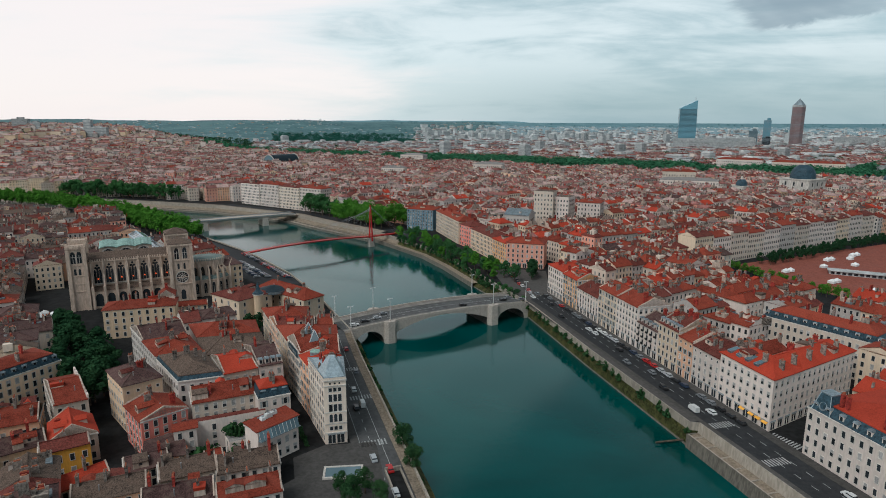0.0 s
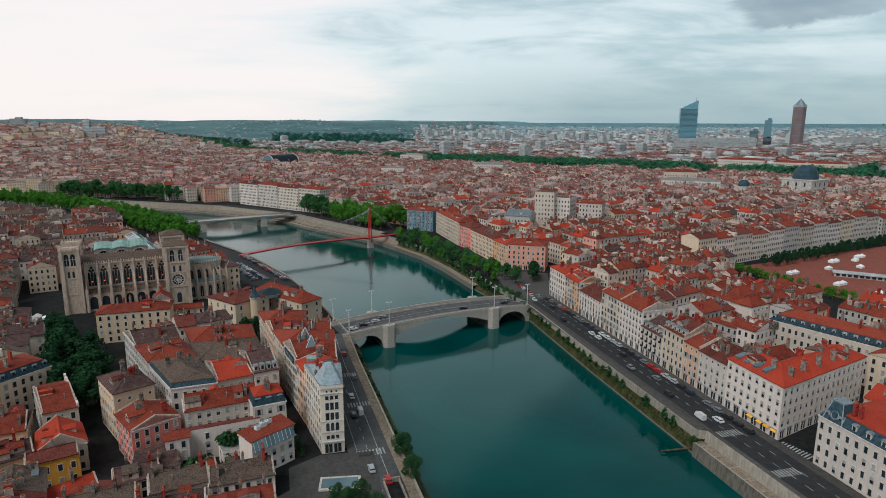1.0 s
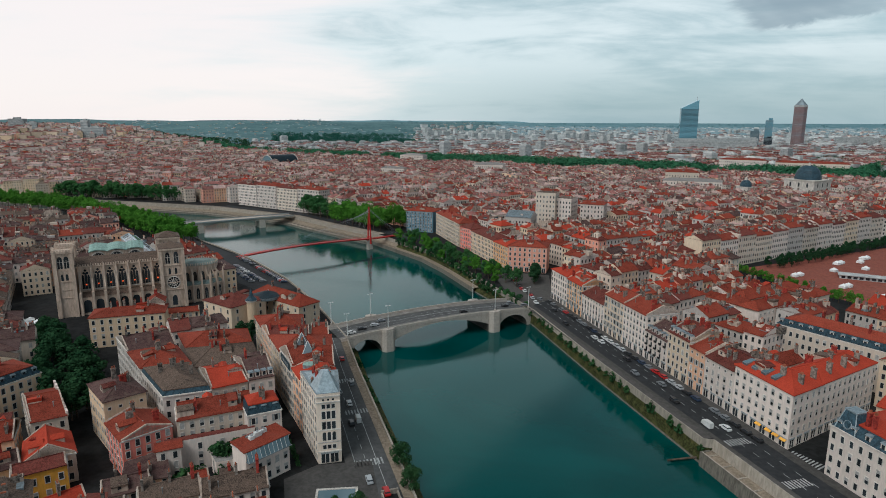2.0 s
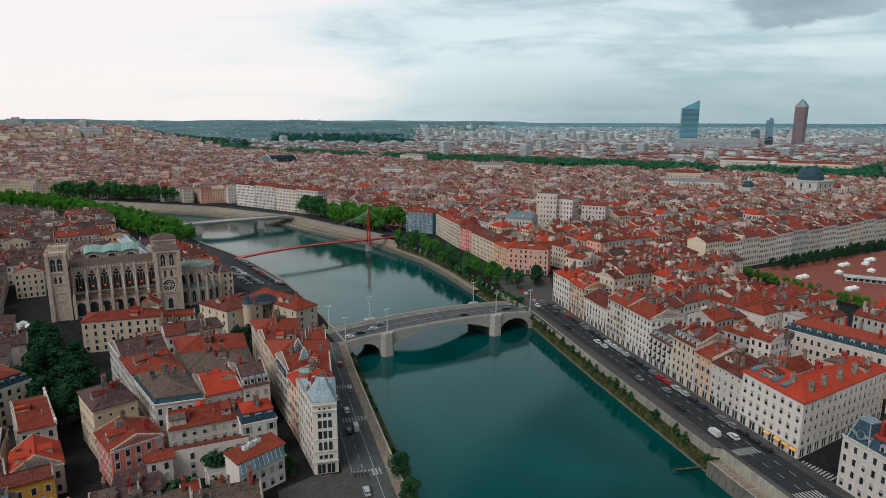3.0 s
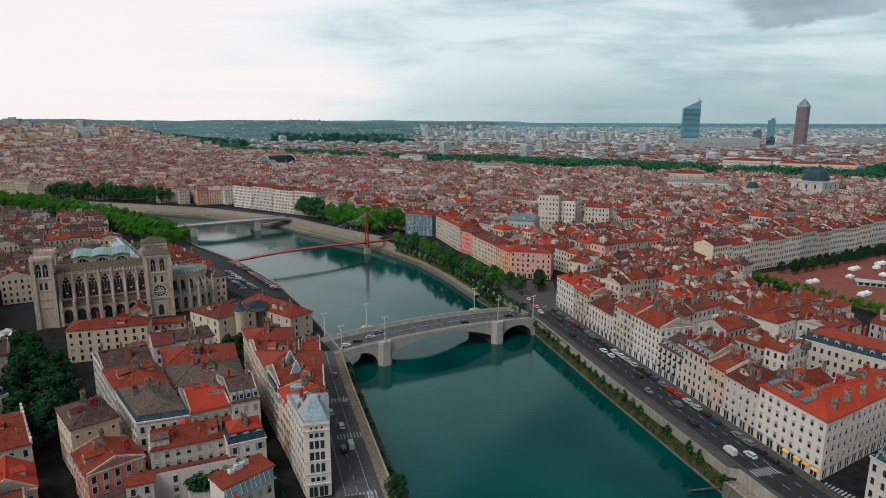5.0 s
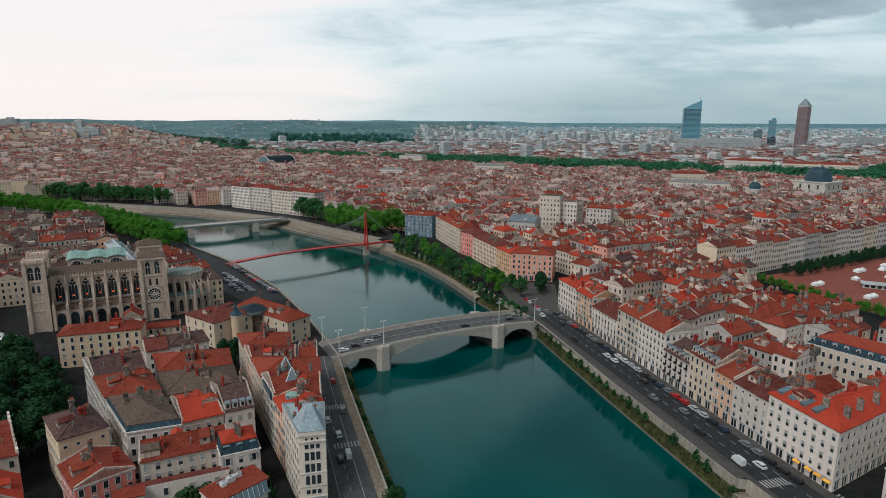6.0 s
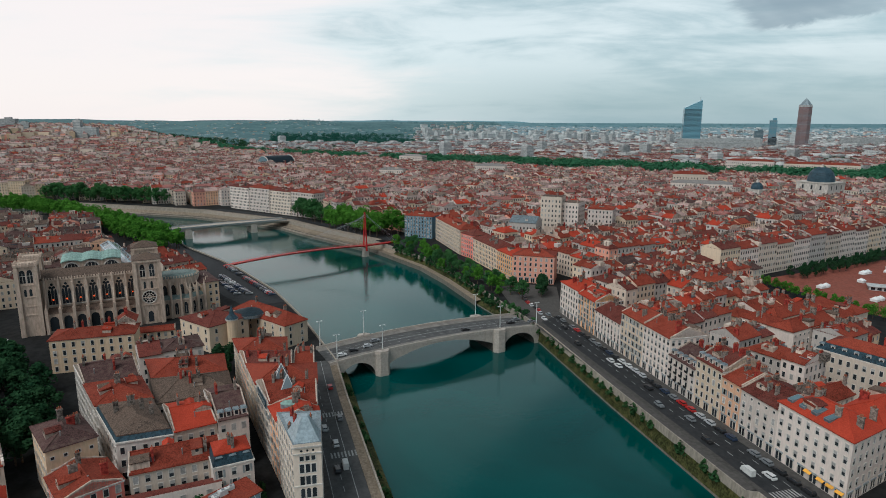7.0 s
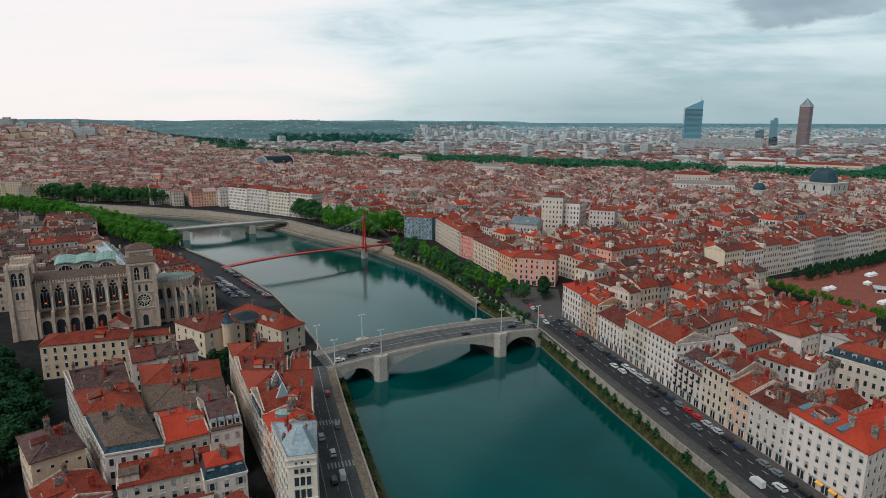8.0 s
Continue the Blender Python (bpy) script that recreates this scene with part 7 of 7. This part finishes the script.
# bushes on the banks
BUSH = [crown_mesh("bush", 3.0, 2.6, 150, 0.35, LEAFNEAR, 60 + i) for i in range(3)]
for line, sign in ((RIVER_R[3:7], 1), (RIVER_L[2:5], -1)):
    for x, y, h_ in along(line, 5.5):
        if rng.random() < 0.72:
            d = sign * (rng.uniform(0.1, 0.7) if sign > 0 else rng.uniform(2.2, 4.2))
            s = rng.uniform(0.7, 1.5) if sign > 0 else rng.uniform(0.8, 1.9)
            tagged(part("bush", rng.choice(BUSH), at=pose(x + d * math.sin(h_), y - d * math.cos(h_), 4.4 if sign > 0 else 1.6, 0, 0, rng.uniform(0, 360)) @ Matrix.Diagonal((s, s, s, 1))),
                   "green bush on the grassy river bank", "bush", "bushes on the banks")
# the wooded far banks of the second river and the parks: uncountable
wood = MB()


def clump(x, y, z, size, mat, leaves=26):
    for i in range(leaves * 4):
        d = Vector((rng.gauss(0, 1), rng.gauss(0, 1), rng.gauss(0.4, 0.8))).normalized()
        p = Vector((x, y, z + size * 0.55)) + Vector((d.x * size * 0.55, d.y * size * 0.55, d.z * size * 0.5)) * rng.uniform(0.7, 1.1)
        q = (d + Vector((rng.uniform(-0.5, 0.5), rng.uniform(-0.5, 0.5), 0.3))).to_track_quat("Z", "Y")
        s = size * rng.uniform(0.045, 0.10)
        wood.poly([tuple(p + q @ Vector(v)) for v in ((-s, -s * 0.6, 0), (s * 0.3, -s, 0), (s, s * 0.2, 0), (-s * 0.2, s, 0))], mat)


for k_ in range(6):
    for x, y, _ in along([(-700, 1800 + k_ * 10), (-254, 1500 + k_ * 9), (90, 1345 + k_ * 8), (250, 1262 + k_ * 8), (480, 1115 + k_ * 8), (680, 972 + k_ * 8), (1000, 800)], 9.0):
        if rng.random() < 0.93 and math.sin(x * 0.021 + 1.0) + 0.6 * math.sin(x * 0.047) > -1.05:
            clump(x + rng.uniform(-3, 3), y + rng.uniform(-3, 3), rise(x, y) if y > 900 else ST, rng.uniform(19, 26), LEAFBELT)
for cx, cy, rx_, ry_, count in ((560, 1260, 90, 60, 130), (700, 1700, 120, 30, 60), (330, 2200, 60, 40, 50), (900, 1500, 30, 160, 90), (1230, 1750, 40, 160, 80), (-950, 1330, 60, 30, 40)):
    for i in range(count):
        x, y = rng.gauss(cx, rx_ * 0.6), rng.gauss(cy, ry_ * 0.6)
        clump(x, y, rise(x, y) if y > 900 else ST, rng.uniform(12, 18), LEAFDARK, 18)
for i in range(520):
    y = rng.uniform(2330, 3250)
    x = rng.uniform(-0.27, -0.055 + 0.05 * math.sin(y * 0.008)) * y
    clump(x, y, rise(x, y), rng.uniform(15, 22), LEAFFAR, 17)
tagged(part("distant_trees", wood), "dark green belts of trees along the second river and in parks", "trees", kind="stuff")
wood = MB()
for i in range(1500):
    y = rng.uniform(1500, 4500)
    x = rng.uniform(-0.2 * y, 0.78 * y)
    if y > rhone_y(x) + 90 and math.sin(x * 0.011 + y * 0.004) + math.sin(y * 0.009 - x * 0.003) > 0.1:
        # clumps past 2600 m share the woods material that glows for haze
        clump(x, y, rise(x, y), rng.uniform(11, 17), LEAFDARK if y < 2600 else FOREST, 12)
for i in range(500):
    y = rng.uniform(1450, 2500)
    x = -0.16 * y - rng.random() * 0.34 * y
    clump(x, y, rise(x, y), rng.uniform(12, 20), LEAFDARK, 14)
for line in ([(260, 1330), (470, 1190), (600, 1100)], [(640, 1030), (900, 1290), (1250, 1700)], [(420, 1230), (560, 1330), (760, 1520)], [(500, 1130), (660, 1010), (880, 900)]):
    for x, y, _ in along(line, 8):
        clump(x + rng.uniform(-5, 5), y + rng.uniform(-5, 5), rise(x, y) if y > 900 else ST, rng.uniform(15, 20), LEAFBELT, 24)
tagged(part("park_trees", wood), "patches of trees among the distant houses", "trees", kind="stuff")
# scattered pale villas on the far ridge
villas = MB()
for i in range(1100):
    y = rng.uniform(2500, 4650)
    x = rng.uniform(-0.72 * y, 0.10 * y)
    if math.sin(x * 0.006 + 1.0) + math.sin(y * 0.004) > -0.2:
        w_ = rng.uniform(6, 20)
        # a share of the villas gets the plain's haze emission
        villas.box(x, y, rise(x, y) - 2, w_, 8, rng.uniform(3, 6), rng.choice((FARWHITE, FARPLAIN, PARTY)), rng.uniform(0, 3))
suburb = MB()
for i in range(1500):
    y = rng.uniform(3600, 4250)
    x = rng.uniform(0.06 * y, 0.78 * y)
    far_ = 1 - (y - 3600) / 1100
    # most suburb boxes carry the same emitted haze as the plain
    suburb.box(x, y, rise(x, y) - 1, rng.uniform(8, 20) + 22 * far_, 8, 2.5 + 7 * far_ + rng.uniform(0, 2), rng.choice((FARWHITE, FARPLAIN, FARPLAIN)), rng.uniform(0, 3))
tagged(part("far_suburb", suburb), "hazy low suburbs out towards the flat horizon", "houses", kind="stuff")
tagged(part("ridge_villas", villas), "pale villas scattered over the wooded ridge", "villas", kind="stuff")

# ---------------------------------------------------------------- vehicles
def car_meshes(paint):
    m = MB()
    m.prism([(-2.1, -0.85), (2.1, -0.85), (2.1, 0.85), (-2.1, 0.85)], 0.3, 0.55, paint, taper=1.02)
    m.prism([(-2.12, -0.87), (2.12, -0.87), (2.12, 0.87), (-2.12, 0.87)], 0.55, 0.85, paint, taper=0.98)
    m.prism([(-2.0, -0.84), (1.6, -0.84), (1.6, 0.84), (-2.0, 0.84)], 0.85, 1.08, paint, taper=0.95)
    c = MB()
    c.solid([(-1.88, -0.77, 1.08), (0.85, -0.77, 1.08), (0.85, 0.77, 1.08), (-1.88, 0.77, 1.08), (-1.62, -0.70, 1.42), (0.30, -0.70, 1.42), (0.30, 0.70, 1.42), (-1.62, 0.70, 1.42)],
            [(0, 1, 5, 4), (1, 2, 6, 5), (2, 3, 7, 6), (3, 0, 4, 7)], GLASS)
    r_ = MB()
    r_.prism([(-1.68, -0.73), (0.34, -0.73), (0.34, 0.73), (-1.68, 0.73)], 1.41, 1.50, paint, taper=0.94)
    return m.mesh("body"), c.mesh("glazing"), r_.mesh("roof")


def paint_of(name, c):
    return surface(name, c, rough=0.3, grain=0.04, vary=0.05, spec=0.5)


PAINTS = [("white", (0.58, 0.58, 0.57)), ("grey", (0.16, 0.17, 0.18)), ("silver", (0.40, 0.41, 0.42)), ("black", (0.02, 0.02, 0.022)), ("dark blue", (0.02, 0.035, 0.07)), ("red", (0.40, 0.015, 0.015))]
CARS = [(c, car_meshes(paint_of(c.replace(" ", "_") + "_car_paint", v))) for c, v in PAINTS]
m = MB()
m.tube((0, -0.1, 0.32), (0, 0.1, 0.32), 0.32, 0.32, RUBBER, 10)
WHEEL = m.mesh("wheel")


def car(x, y, z, turn, which=None, group="cars", state="parked"):
    c, (body, cabin, top_) = CARS[which if which is not None else rng.choice((0, 1, 1, 1, 2, 3, 3, 3, 3, 4, 4, 5))]
    root = thing("car", pose(x, y, z, 0, 0, turn), f"{c} hatchback car {state}", "car", group)
    for nm, me in (("body", body), ("glazing", cabin), ("roof", top_)):
        part(nm, me, root)
    for a in (-1.3, 1.3) if y < 330 else ():
        for s in (-0.78, 0.78):
            part("wheel", WHEEL, root, at=pose(a, s, 0))


def quay_spot(s, d):
    """A place on the east quay road: s metres from the corner house, d from the house fronts."""
    return 107.5 + U.x * s - U.y * d, 188 + U.y * s + U.x * d


TURN_R = math.degrees(math.atan2(U.y, U.x))
s = 2.0
while s < 168:
    if rng.random() < 0.94:
        x, y = quay_spot(s, 4.8)
        car(x, y, ST + 0.02, TURN_R, 5 if 55 < s < 68 else None, "cars parked along the quay", "parked beside the quay houses")
    s += 5.1
for s, d, c in ((16, 9.5, 0), (38, 13.5, 3), (52, 9.5, 1), (64, 13.5, 1), (78, 8.8, 3), (100, 8.8, 0), (106, 9, 0), (128, 13, 3), (-36, 6, 0), (-42, 6, 1), (150, 9, 3), (165, 13, 0), (171, 8, 1)):
    x, y = quay_spot(s, d)
    car(x, y, ST + 0.02, TURN_R + 180 * (d > 11), c, "cars on the quay road", "driving on the quay road")
LQ = (math.atan2(254 - 163, -36 + 8))
for s, d, c in ((-12, -7.0, 5), (-24, -8.0, 0), (30, -10, 3), (45, -8.5, 0), (56, -10.8, 2), (88, -5, 5), (62, -5, 1), (-5, -10.5, 2)):
    x, y = -8 + math.cos(LQ) * s + math.sin(LQ) * d, 178 + math.sin(LQ) * s - math.cos(LQ) * d
    car(x - 4, y, ST + 0.02, math.degrees(LQ), c, "cars on the west quay", "driving on the west quay road")
for s, d, c in ((-16, 6, 0), (-10, 8, 3), (-3, 9, 2), (2, 13, 1), (45, 6, 3), (72, 8, 3), (78, 12, 1), (84, 7, 1)):
    p = BR @ Vector((s, d, deck_z(s) + 0.02))
    car(p.x, p.y, p.z, 28, c, "cars on the bridge", "crossing the stone bridge")
for row_, (a, b_) in enumerate((((-148, 456), (-98, 386)), ((-143, 430), (-112, 388)), ((-140, 418), (-118, 386)))):
    for x, y, h_ in along([a, b_], 3.0):
        if rng.random() < 0.85:
            car(x, y, ST + 0.02, math.degrees(h_) + 78, None, "cars in the quay car park", "parked in the quay car park")
for x, y in ((-50, 193), (-56, 205), (-62, 216), (-66, 226), (-72, 238), (-79, 252)):
    car(x - 1.0, y, ST + 0.02, 116, None, "cars in the street", "parked in the narrow street")

def van(x, y, z, turn, label):
    t = thing("van", pose(x, y, z, 0, 0, turn) @ Matrix.Scale(0.74, 4), label, "van", "vans")
    m = MB()
    m.prism([(-3.2, -1.05), (1.3, -1.05), (1.3, 1.05), (-3.2, 1.05)], 0.45, 3.0, WHITEMETAL, taper=0.98)
    part("box_body", m, t)
    m = MB()
    m.prism([(1.35, -0.95), (3.0, -0.95), (3.0, 0.95), (1.35, 0.95)], 0.4, 1.3, WHITEMETAL)
    m.prism([(1.35, -0.93), (2.8, -0.93), (2.8, 0.93), (1.35, 0.93)], 1.3, 2.2, WHITEMETAL, taper=0.85)
    part("cab", m, t)
    m = MB()
    m.poly([(2.83, -0.8, 1.35), (2.83, 0.8, 1.35), (2.72, 0.7, 2.05), (2.72, -0.7, 2.05)], GLASS)
    part("windscreen", m, t)
    for a in (-2.2, 2.1):
        for s in (-0.9, 0.9):
            part("wheel", WHEEL, t, at=pose(a, s, 0))


van(-28.5, 206, ST + 0.02, 107, "white box van driving on the west quay road")
van(88.8, 203, ST + 0.02, 105, "white box van on the east quay road")

# ---------------------------------------------------------------- the great square
m = MB()
m.poly([(x, y, ST + 0.03) for x, y in ((205, 428), (228, 356), (258, 292), (470, 385), (372, 508))], REDSAND)
structure("square", m, "wide square of dark red sand", "square")
for x, y, n_ in ((231, 406, 2), (280, 441, 2), (245, 378, 2), (253, 355, 2), (309, 457, 2), (290, 425, 1), (300, 446, 1), (215 + 50, 420, 1), (-212, 302, 2), (-206, 308, 1)):
    for i in range(n_):
        t = thing("marquee", pose(x + 4.6 * i, y + 2.5 * i, ST, 0, 0, 31) @ Matrix.Scale(0.66, 4), "white canvas marquee with a peaked roof", "tent", "tents on the square")
        c_ = MB()
        c_.prism([(-2.8, -2.8), (2.8, -2.8), (2.8, 2.8), (-2.8, 2.8)], 0.5, 2.6, CLOTH)
        part("valance", c_, t)
        c_ = MB()
        c_.prism([(-3, -3), (3, -3), (3, 3), (-3, 3)], 2.6, 4.6, CLOTH, taper=0.08)
        part("canopy", c_, t)
        for sx in (-2.7, 2.7):
            for sy in (-2.7, 2.7):
                c_ = MB()
                c_.tube((sx, sy, 0), (sx, sy, 2.6), 0.06, 0.06, METAL)
                part("pole", c_, t)
t = thing("pavilion", pose(275, 398, ST, 0, 0, -28), "long low white pavilion with a flat roof", "pavilion")
c_ = MB()
c_.box(0, 0, 0, 34, 7, 2.4, FARWHITE)
part("wall", c_, t)
c_ = MB()
c_.box(0, 0, 2.4, 36, 9, 0.35, FARWHITE)
part("roof", c_, t)
for i in range(10):
    c_ = MB()
    c_.box(-15 + i * 3.3, -3.55, 0.4, 2.2, 0.1, 1.6, GLASS)
    part("window", c_, t)

# ---------------------------------------------------------------- road markings
def zebra(x, y, turn, count, length=3.6, name="zebra_crossing"):
    root = thing(name, pose(x, y, ST + 0.03, 0, 0, turn), "white zebra crossing painted on asphalt", "crossing", "zebra crossings")
    c_ = MB()
    c_.box(0, 0, 0, 0.5, length, 0.01, PAINT)
    me = c_.mesh("stripe")
    for i in range(count):
        part("stripe", me, root, at=pose((i - (count - 1) / 2) * 1.05, 0, 0))


x, y = quay_spot(8, 11.5)
zebra(x, y, TURN_R - 90, 8)
x, y = quay_spot(-16, 11.5)
zebra(x, y, TURN_R - 90, 8)
zebra(110, 182, 31 + 90, 10, 4)
zebra(-22, 180, math.degrees(LQ) - 90, 9)
for x, y in ((-38.5, 239), (-30, 213)):
    zebra(x, y, math.degrees(LQ) - 90, 8, 3.2)
c_ = MB()
for s0 in range(-60, 170, 6):
    for d in (7.2, 11.4):
        x, y = quay_spot(s0, d)
        c_.box(x, y, ST + 0.03, 2.6, 0.18, 0.006, PAINT, math.radians(TURN_R))
structure("lane_marking_east", c_, "broken white lane lines on the quay road", "road marking")
c_ = MB()
for x, y, h_ in along(shift(FRONT_L[1:], -8.9), 6):
    c_.box(x, y, ST + 0.03, 2.6, 0.18, 0.006, PAINT, h_)
for d in (-5.7, -12.2):
    ribbon(c_, FRONT_L[1:], d - 0.09, d + 0.09, ST + 0.035, ST + 0.035, PAINT)
structure("lane_marking_west", c_, "broken white lane lines on the west quay road", "road marking")

# ---------------------------------------------------------------- the lower quay terrace on the east bank
t = MB()
edge = [(116, 70.5), (99.7, 131.4), (83.3, 192.4)]
ribbon(t, edge, 0.2, 3.6, 4.3, 4.7, SAND)
ribbon(t, edge, -0.9, -0.3, -1.0, 4.8, DARKQUAY)
ribbon(t, edge, -0.3, 0.2, 4.8, 4.8, QUAY)
ribbon(t, edge, 0.2, 0.2, 4.8, 4.3, QUAY)
t.box(84.9, 193.0, -1.0, 4.4, 0.7, 5.7, DARKQUAY, math.radians(14))
for i, (x, y, h_) in enumerate(along(shift(edge, 1.9), 6.5)):
    t.box(x, y, 4.0, 0.5, 3.6, 0.75, QUAY, h_)
structure("lower_quay", t, "stepped sandy landing terrace behind a stone river wall", "quay")
m = MB()
m.tube((84, 195.5, 1.2), (73, 194.0, 0.8), 0.35, 0.3, BARK, 8)
tagged(part("mooring_beam", m), "dark timber beam jutting over the water", "beam")

# ---------------------------------------------------------------- the small paved square with its basin
m = MB()
m.poly([(x, y, ST + 0.04) for x, y in ((-58, 140), (-12, 140), (-21, 181), (-37, 178.5), (-45, 171), (-42, 160))], PAVING)
structure("paved_square", m, "grey paved little square beside the west quay road", "pavement")
t = thing("basin", pose(-28.6, 163, ST, 0, 0, 6) @ Matrix.Diagonal((0.78, 0.78, 1, 1)), "shallow rectangular basin with blue-grey water and pale rim", "basin")
m = MB()
for x, y, sx, sy in ((0, -3.6, 14.6, 0.8), (0, 3.6, 14.6, 0.8), (-6.9, 0, 0.8, 6.4), (6.9, 0, 0.8, 6.4)):
    m.box(x, y, 0, sx, sy, 0.6, STONE)
part("rim", m, t)
m = MB()
m.poly([(-6.5, -3.2, 0.4), (6.5, -3.2, 0.4), (6.5, 3.2, 0.4), (-6.5, 3.2, 0.4)], BLUEGLASS)
part("water", m, t)
for i in range(7):
    s = rng.uniform(1.0, 1.5)
    tagged(part("shrub", rng.choice(BUSH), at=pose(-65.5 + i * 1.0 + rng.uniform(-0.4, 0.4), 172.0 + i * 0.45 + rng.uniform(0, 2.6), 13.9) @ Matrix.Diagonal((s, s, s, 1))), "green shrub planted on a roof terrace", "shrub", "roof terrace planting")

m = MB()
ribbon(m, RIVER_L[6:], -19, -8, ST + 0.02, ST + 0.02, ASPHALT)
structure("road_northwest", m, "asphalt road along the west bank above the bridge", "road")
m = MB()
m.poly([(x, y, ST + 0.03) for x, y in ((-160, 474), (-135, 444), (-98, 392), (-88, 374), (-108, 366), (-126, 385), (-165, 440))], ASPHALT)
structure("car_park", m, "asphalt quay car park", "car park")
m = MB()
ribbon(m, RIVER_R[6:14], 14, 26, ST + 0.02, ST + 0.02, ASPHALT)
structure("road_northeast", m, "asphalt road along the east bank above the bridge", "road")
m = MB()
m.poly([(x, y, ST + 0.025) for x, y in ((48, 338), (64, 356), (70, 408), (44, 416), (34, 405), (38, 370))], PAVING)
structure("bridgehead", m, "grey paved space at the end of the bridge", "pavement")
for i in range(26):
    x, y = rng.uniform(38, 66), rng.uniform(345, 412)
    if i % 2:
        x, y = lerp((52, 350), (42, 412), (i + 0.5) / 26)
        car(x + rng.uniform(-1, 1), y, ST + 0.04, 98, None, "cars at the bridgehead", "waiting near the bridge")
for x, y, h_ in along(RIVER_R[5:10], 7.5, 12):
    tree(x + 3.6 * math.sin(h_), y - 3.6 * math.cos(h_), 3.2, rng.choice(("mid", "dark", "mid")), rng.uniform(0.45, 0.8), "trees on the lower bank")

m = MB()
ribbon(m, RIVER_R[10:], 5.3, 16, ST + 0.02, ST + 0.02, PALEPAVE)
structure("promenade", m, "pale tan paved promenade above the river's bend", "pavement")
m = MB()
ribbon(m, RIVER_R[10:], -5.0, 5.0, 2.2, 2.6, PALEPAVE)
ribbon(m, RIVER_R[10:], -5.0, -5.0, -1.0, 2.2, DARKQUAY)
structure("lower_promenade", m, "pale stone landing along the river's bend", "quay")
m = MB()
ribbon(m, RIVER_R[6:15], -1.5, 4.45, 3.15, 3.4, SAND)
ribbon(m, RIVER_R[6:15], -1.5, -1.5, -1.0, 3.15, DARKQUAY)
structure("lower_quay_north", m, "sandy grey lower quay along the river above the bridge", "quay")

# ---------------------------------------------------------------- the ramp of the underpass on the west quay
t = thing("underpass_ramp", pose(-10.5, 152, ST, 0, 0, 107.1), "walled underpass ramp beside the west quay road", "underpass")
for y, sx in ((-2.2, 26), (2.2, 26)):
    m = MB()
    m.box(0, y, 0.02, sx, 0.4, 0.9, QUAY)
    part("parapet", m, t)
m = MB()
m.box(12.8, 0, 0.02, 0.6, 4.8, 1.3, QUAY)
part("portal", m, t)
# flat near-black strip stands in for the shade of the sunken ramp
m = MB()
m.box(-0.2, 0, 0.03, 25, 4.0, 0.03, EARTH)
part("roadway", m, t)
for x, y, n_ in ((-204, 299, 2), (-198, 303, 1), (-192, 297, 2)):
    for i in range(n_):
        t = thing("marquee", pose(x + 4.5 * i, y - 5 * i, ST, 0, 0, 27), "white canvas marquee with a peaked roof", "tent", "tents by the cathedral")
        c_ = MB()
        c_.prism([(-3, -2.4), (3, -2.4), (3, 2.4), (-3, 2.4)], 2.3, 3.9, CLOTH, taper=0.1)
        part("canopy", c_, t)
        for sx in (-2.7, 2.7):
            for sy in (-2.2, 2.2):
                c_ = MB()
                c_.tube((sx, sy, 0), (sx, sy, 2.3), 0.06, 0.06, METAL)
                part("pole", c_, t)
for x, y, s in ((-71.5, 165.0, 1.9), (-70.0, 168.2, 1.6), (-66.6, 168.4, 1.5), (-61.0, 167.0, 1.7), (-58.6, 166.0, 1.5), (-59.8, 169.4, 1.4)):
    tagged(part("shrub", rng.choice(BUSH), at=pose(x, y, ST) @ Matrix.Diagonal((s, s, s * 1.3, 1))), "tall green shrub in the court of the white house", "shrub", "court planting")
# greenery in the narrow street beside the corner house
for i in range(7):
    x, y = lerp((-42.5, 178), (-50.5, 196), i / 6)
    s = rng.uniform(0.45, 0.7)
    tagged(part("shrub", rng.choice(BUSH), at=pose(x, y, ST) @ Matrix.Diagonal((s, s, s * 1.4, 1))), "small green street shrub beside the house wall", "shrub", "street planting")
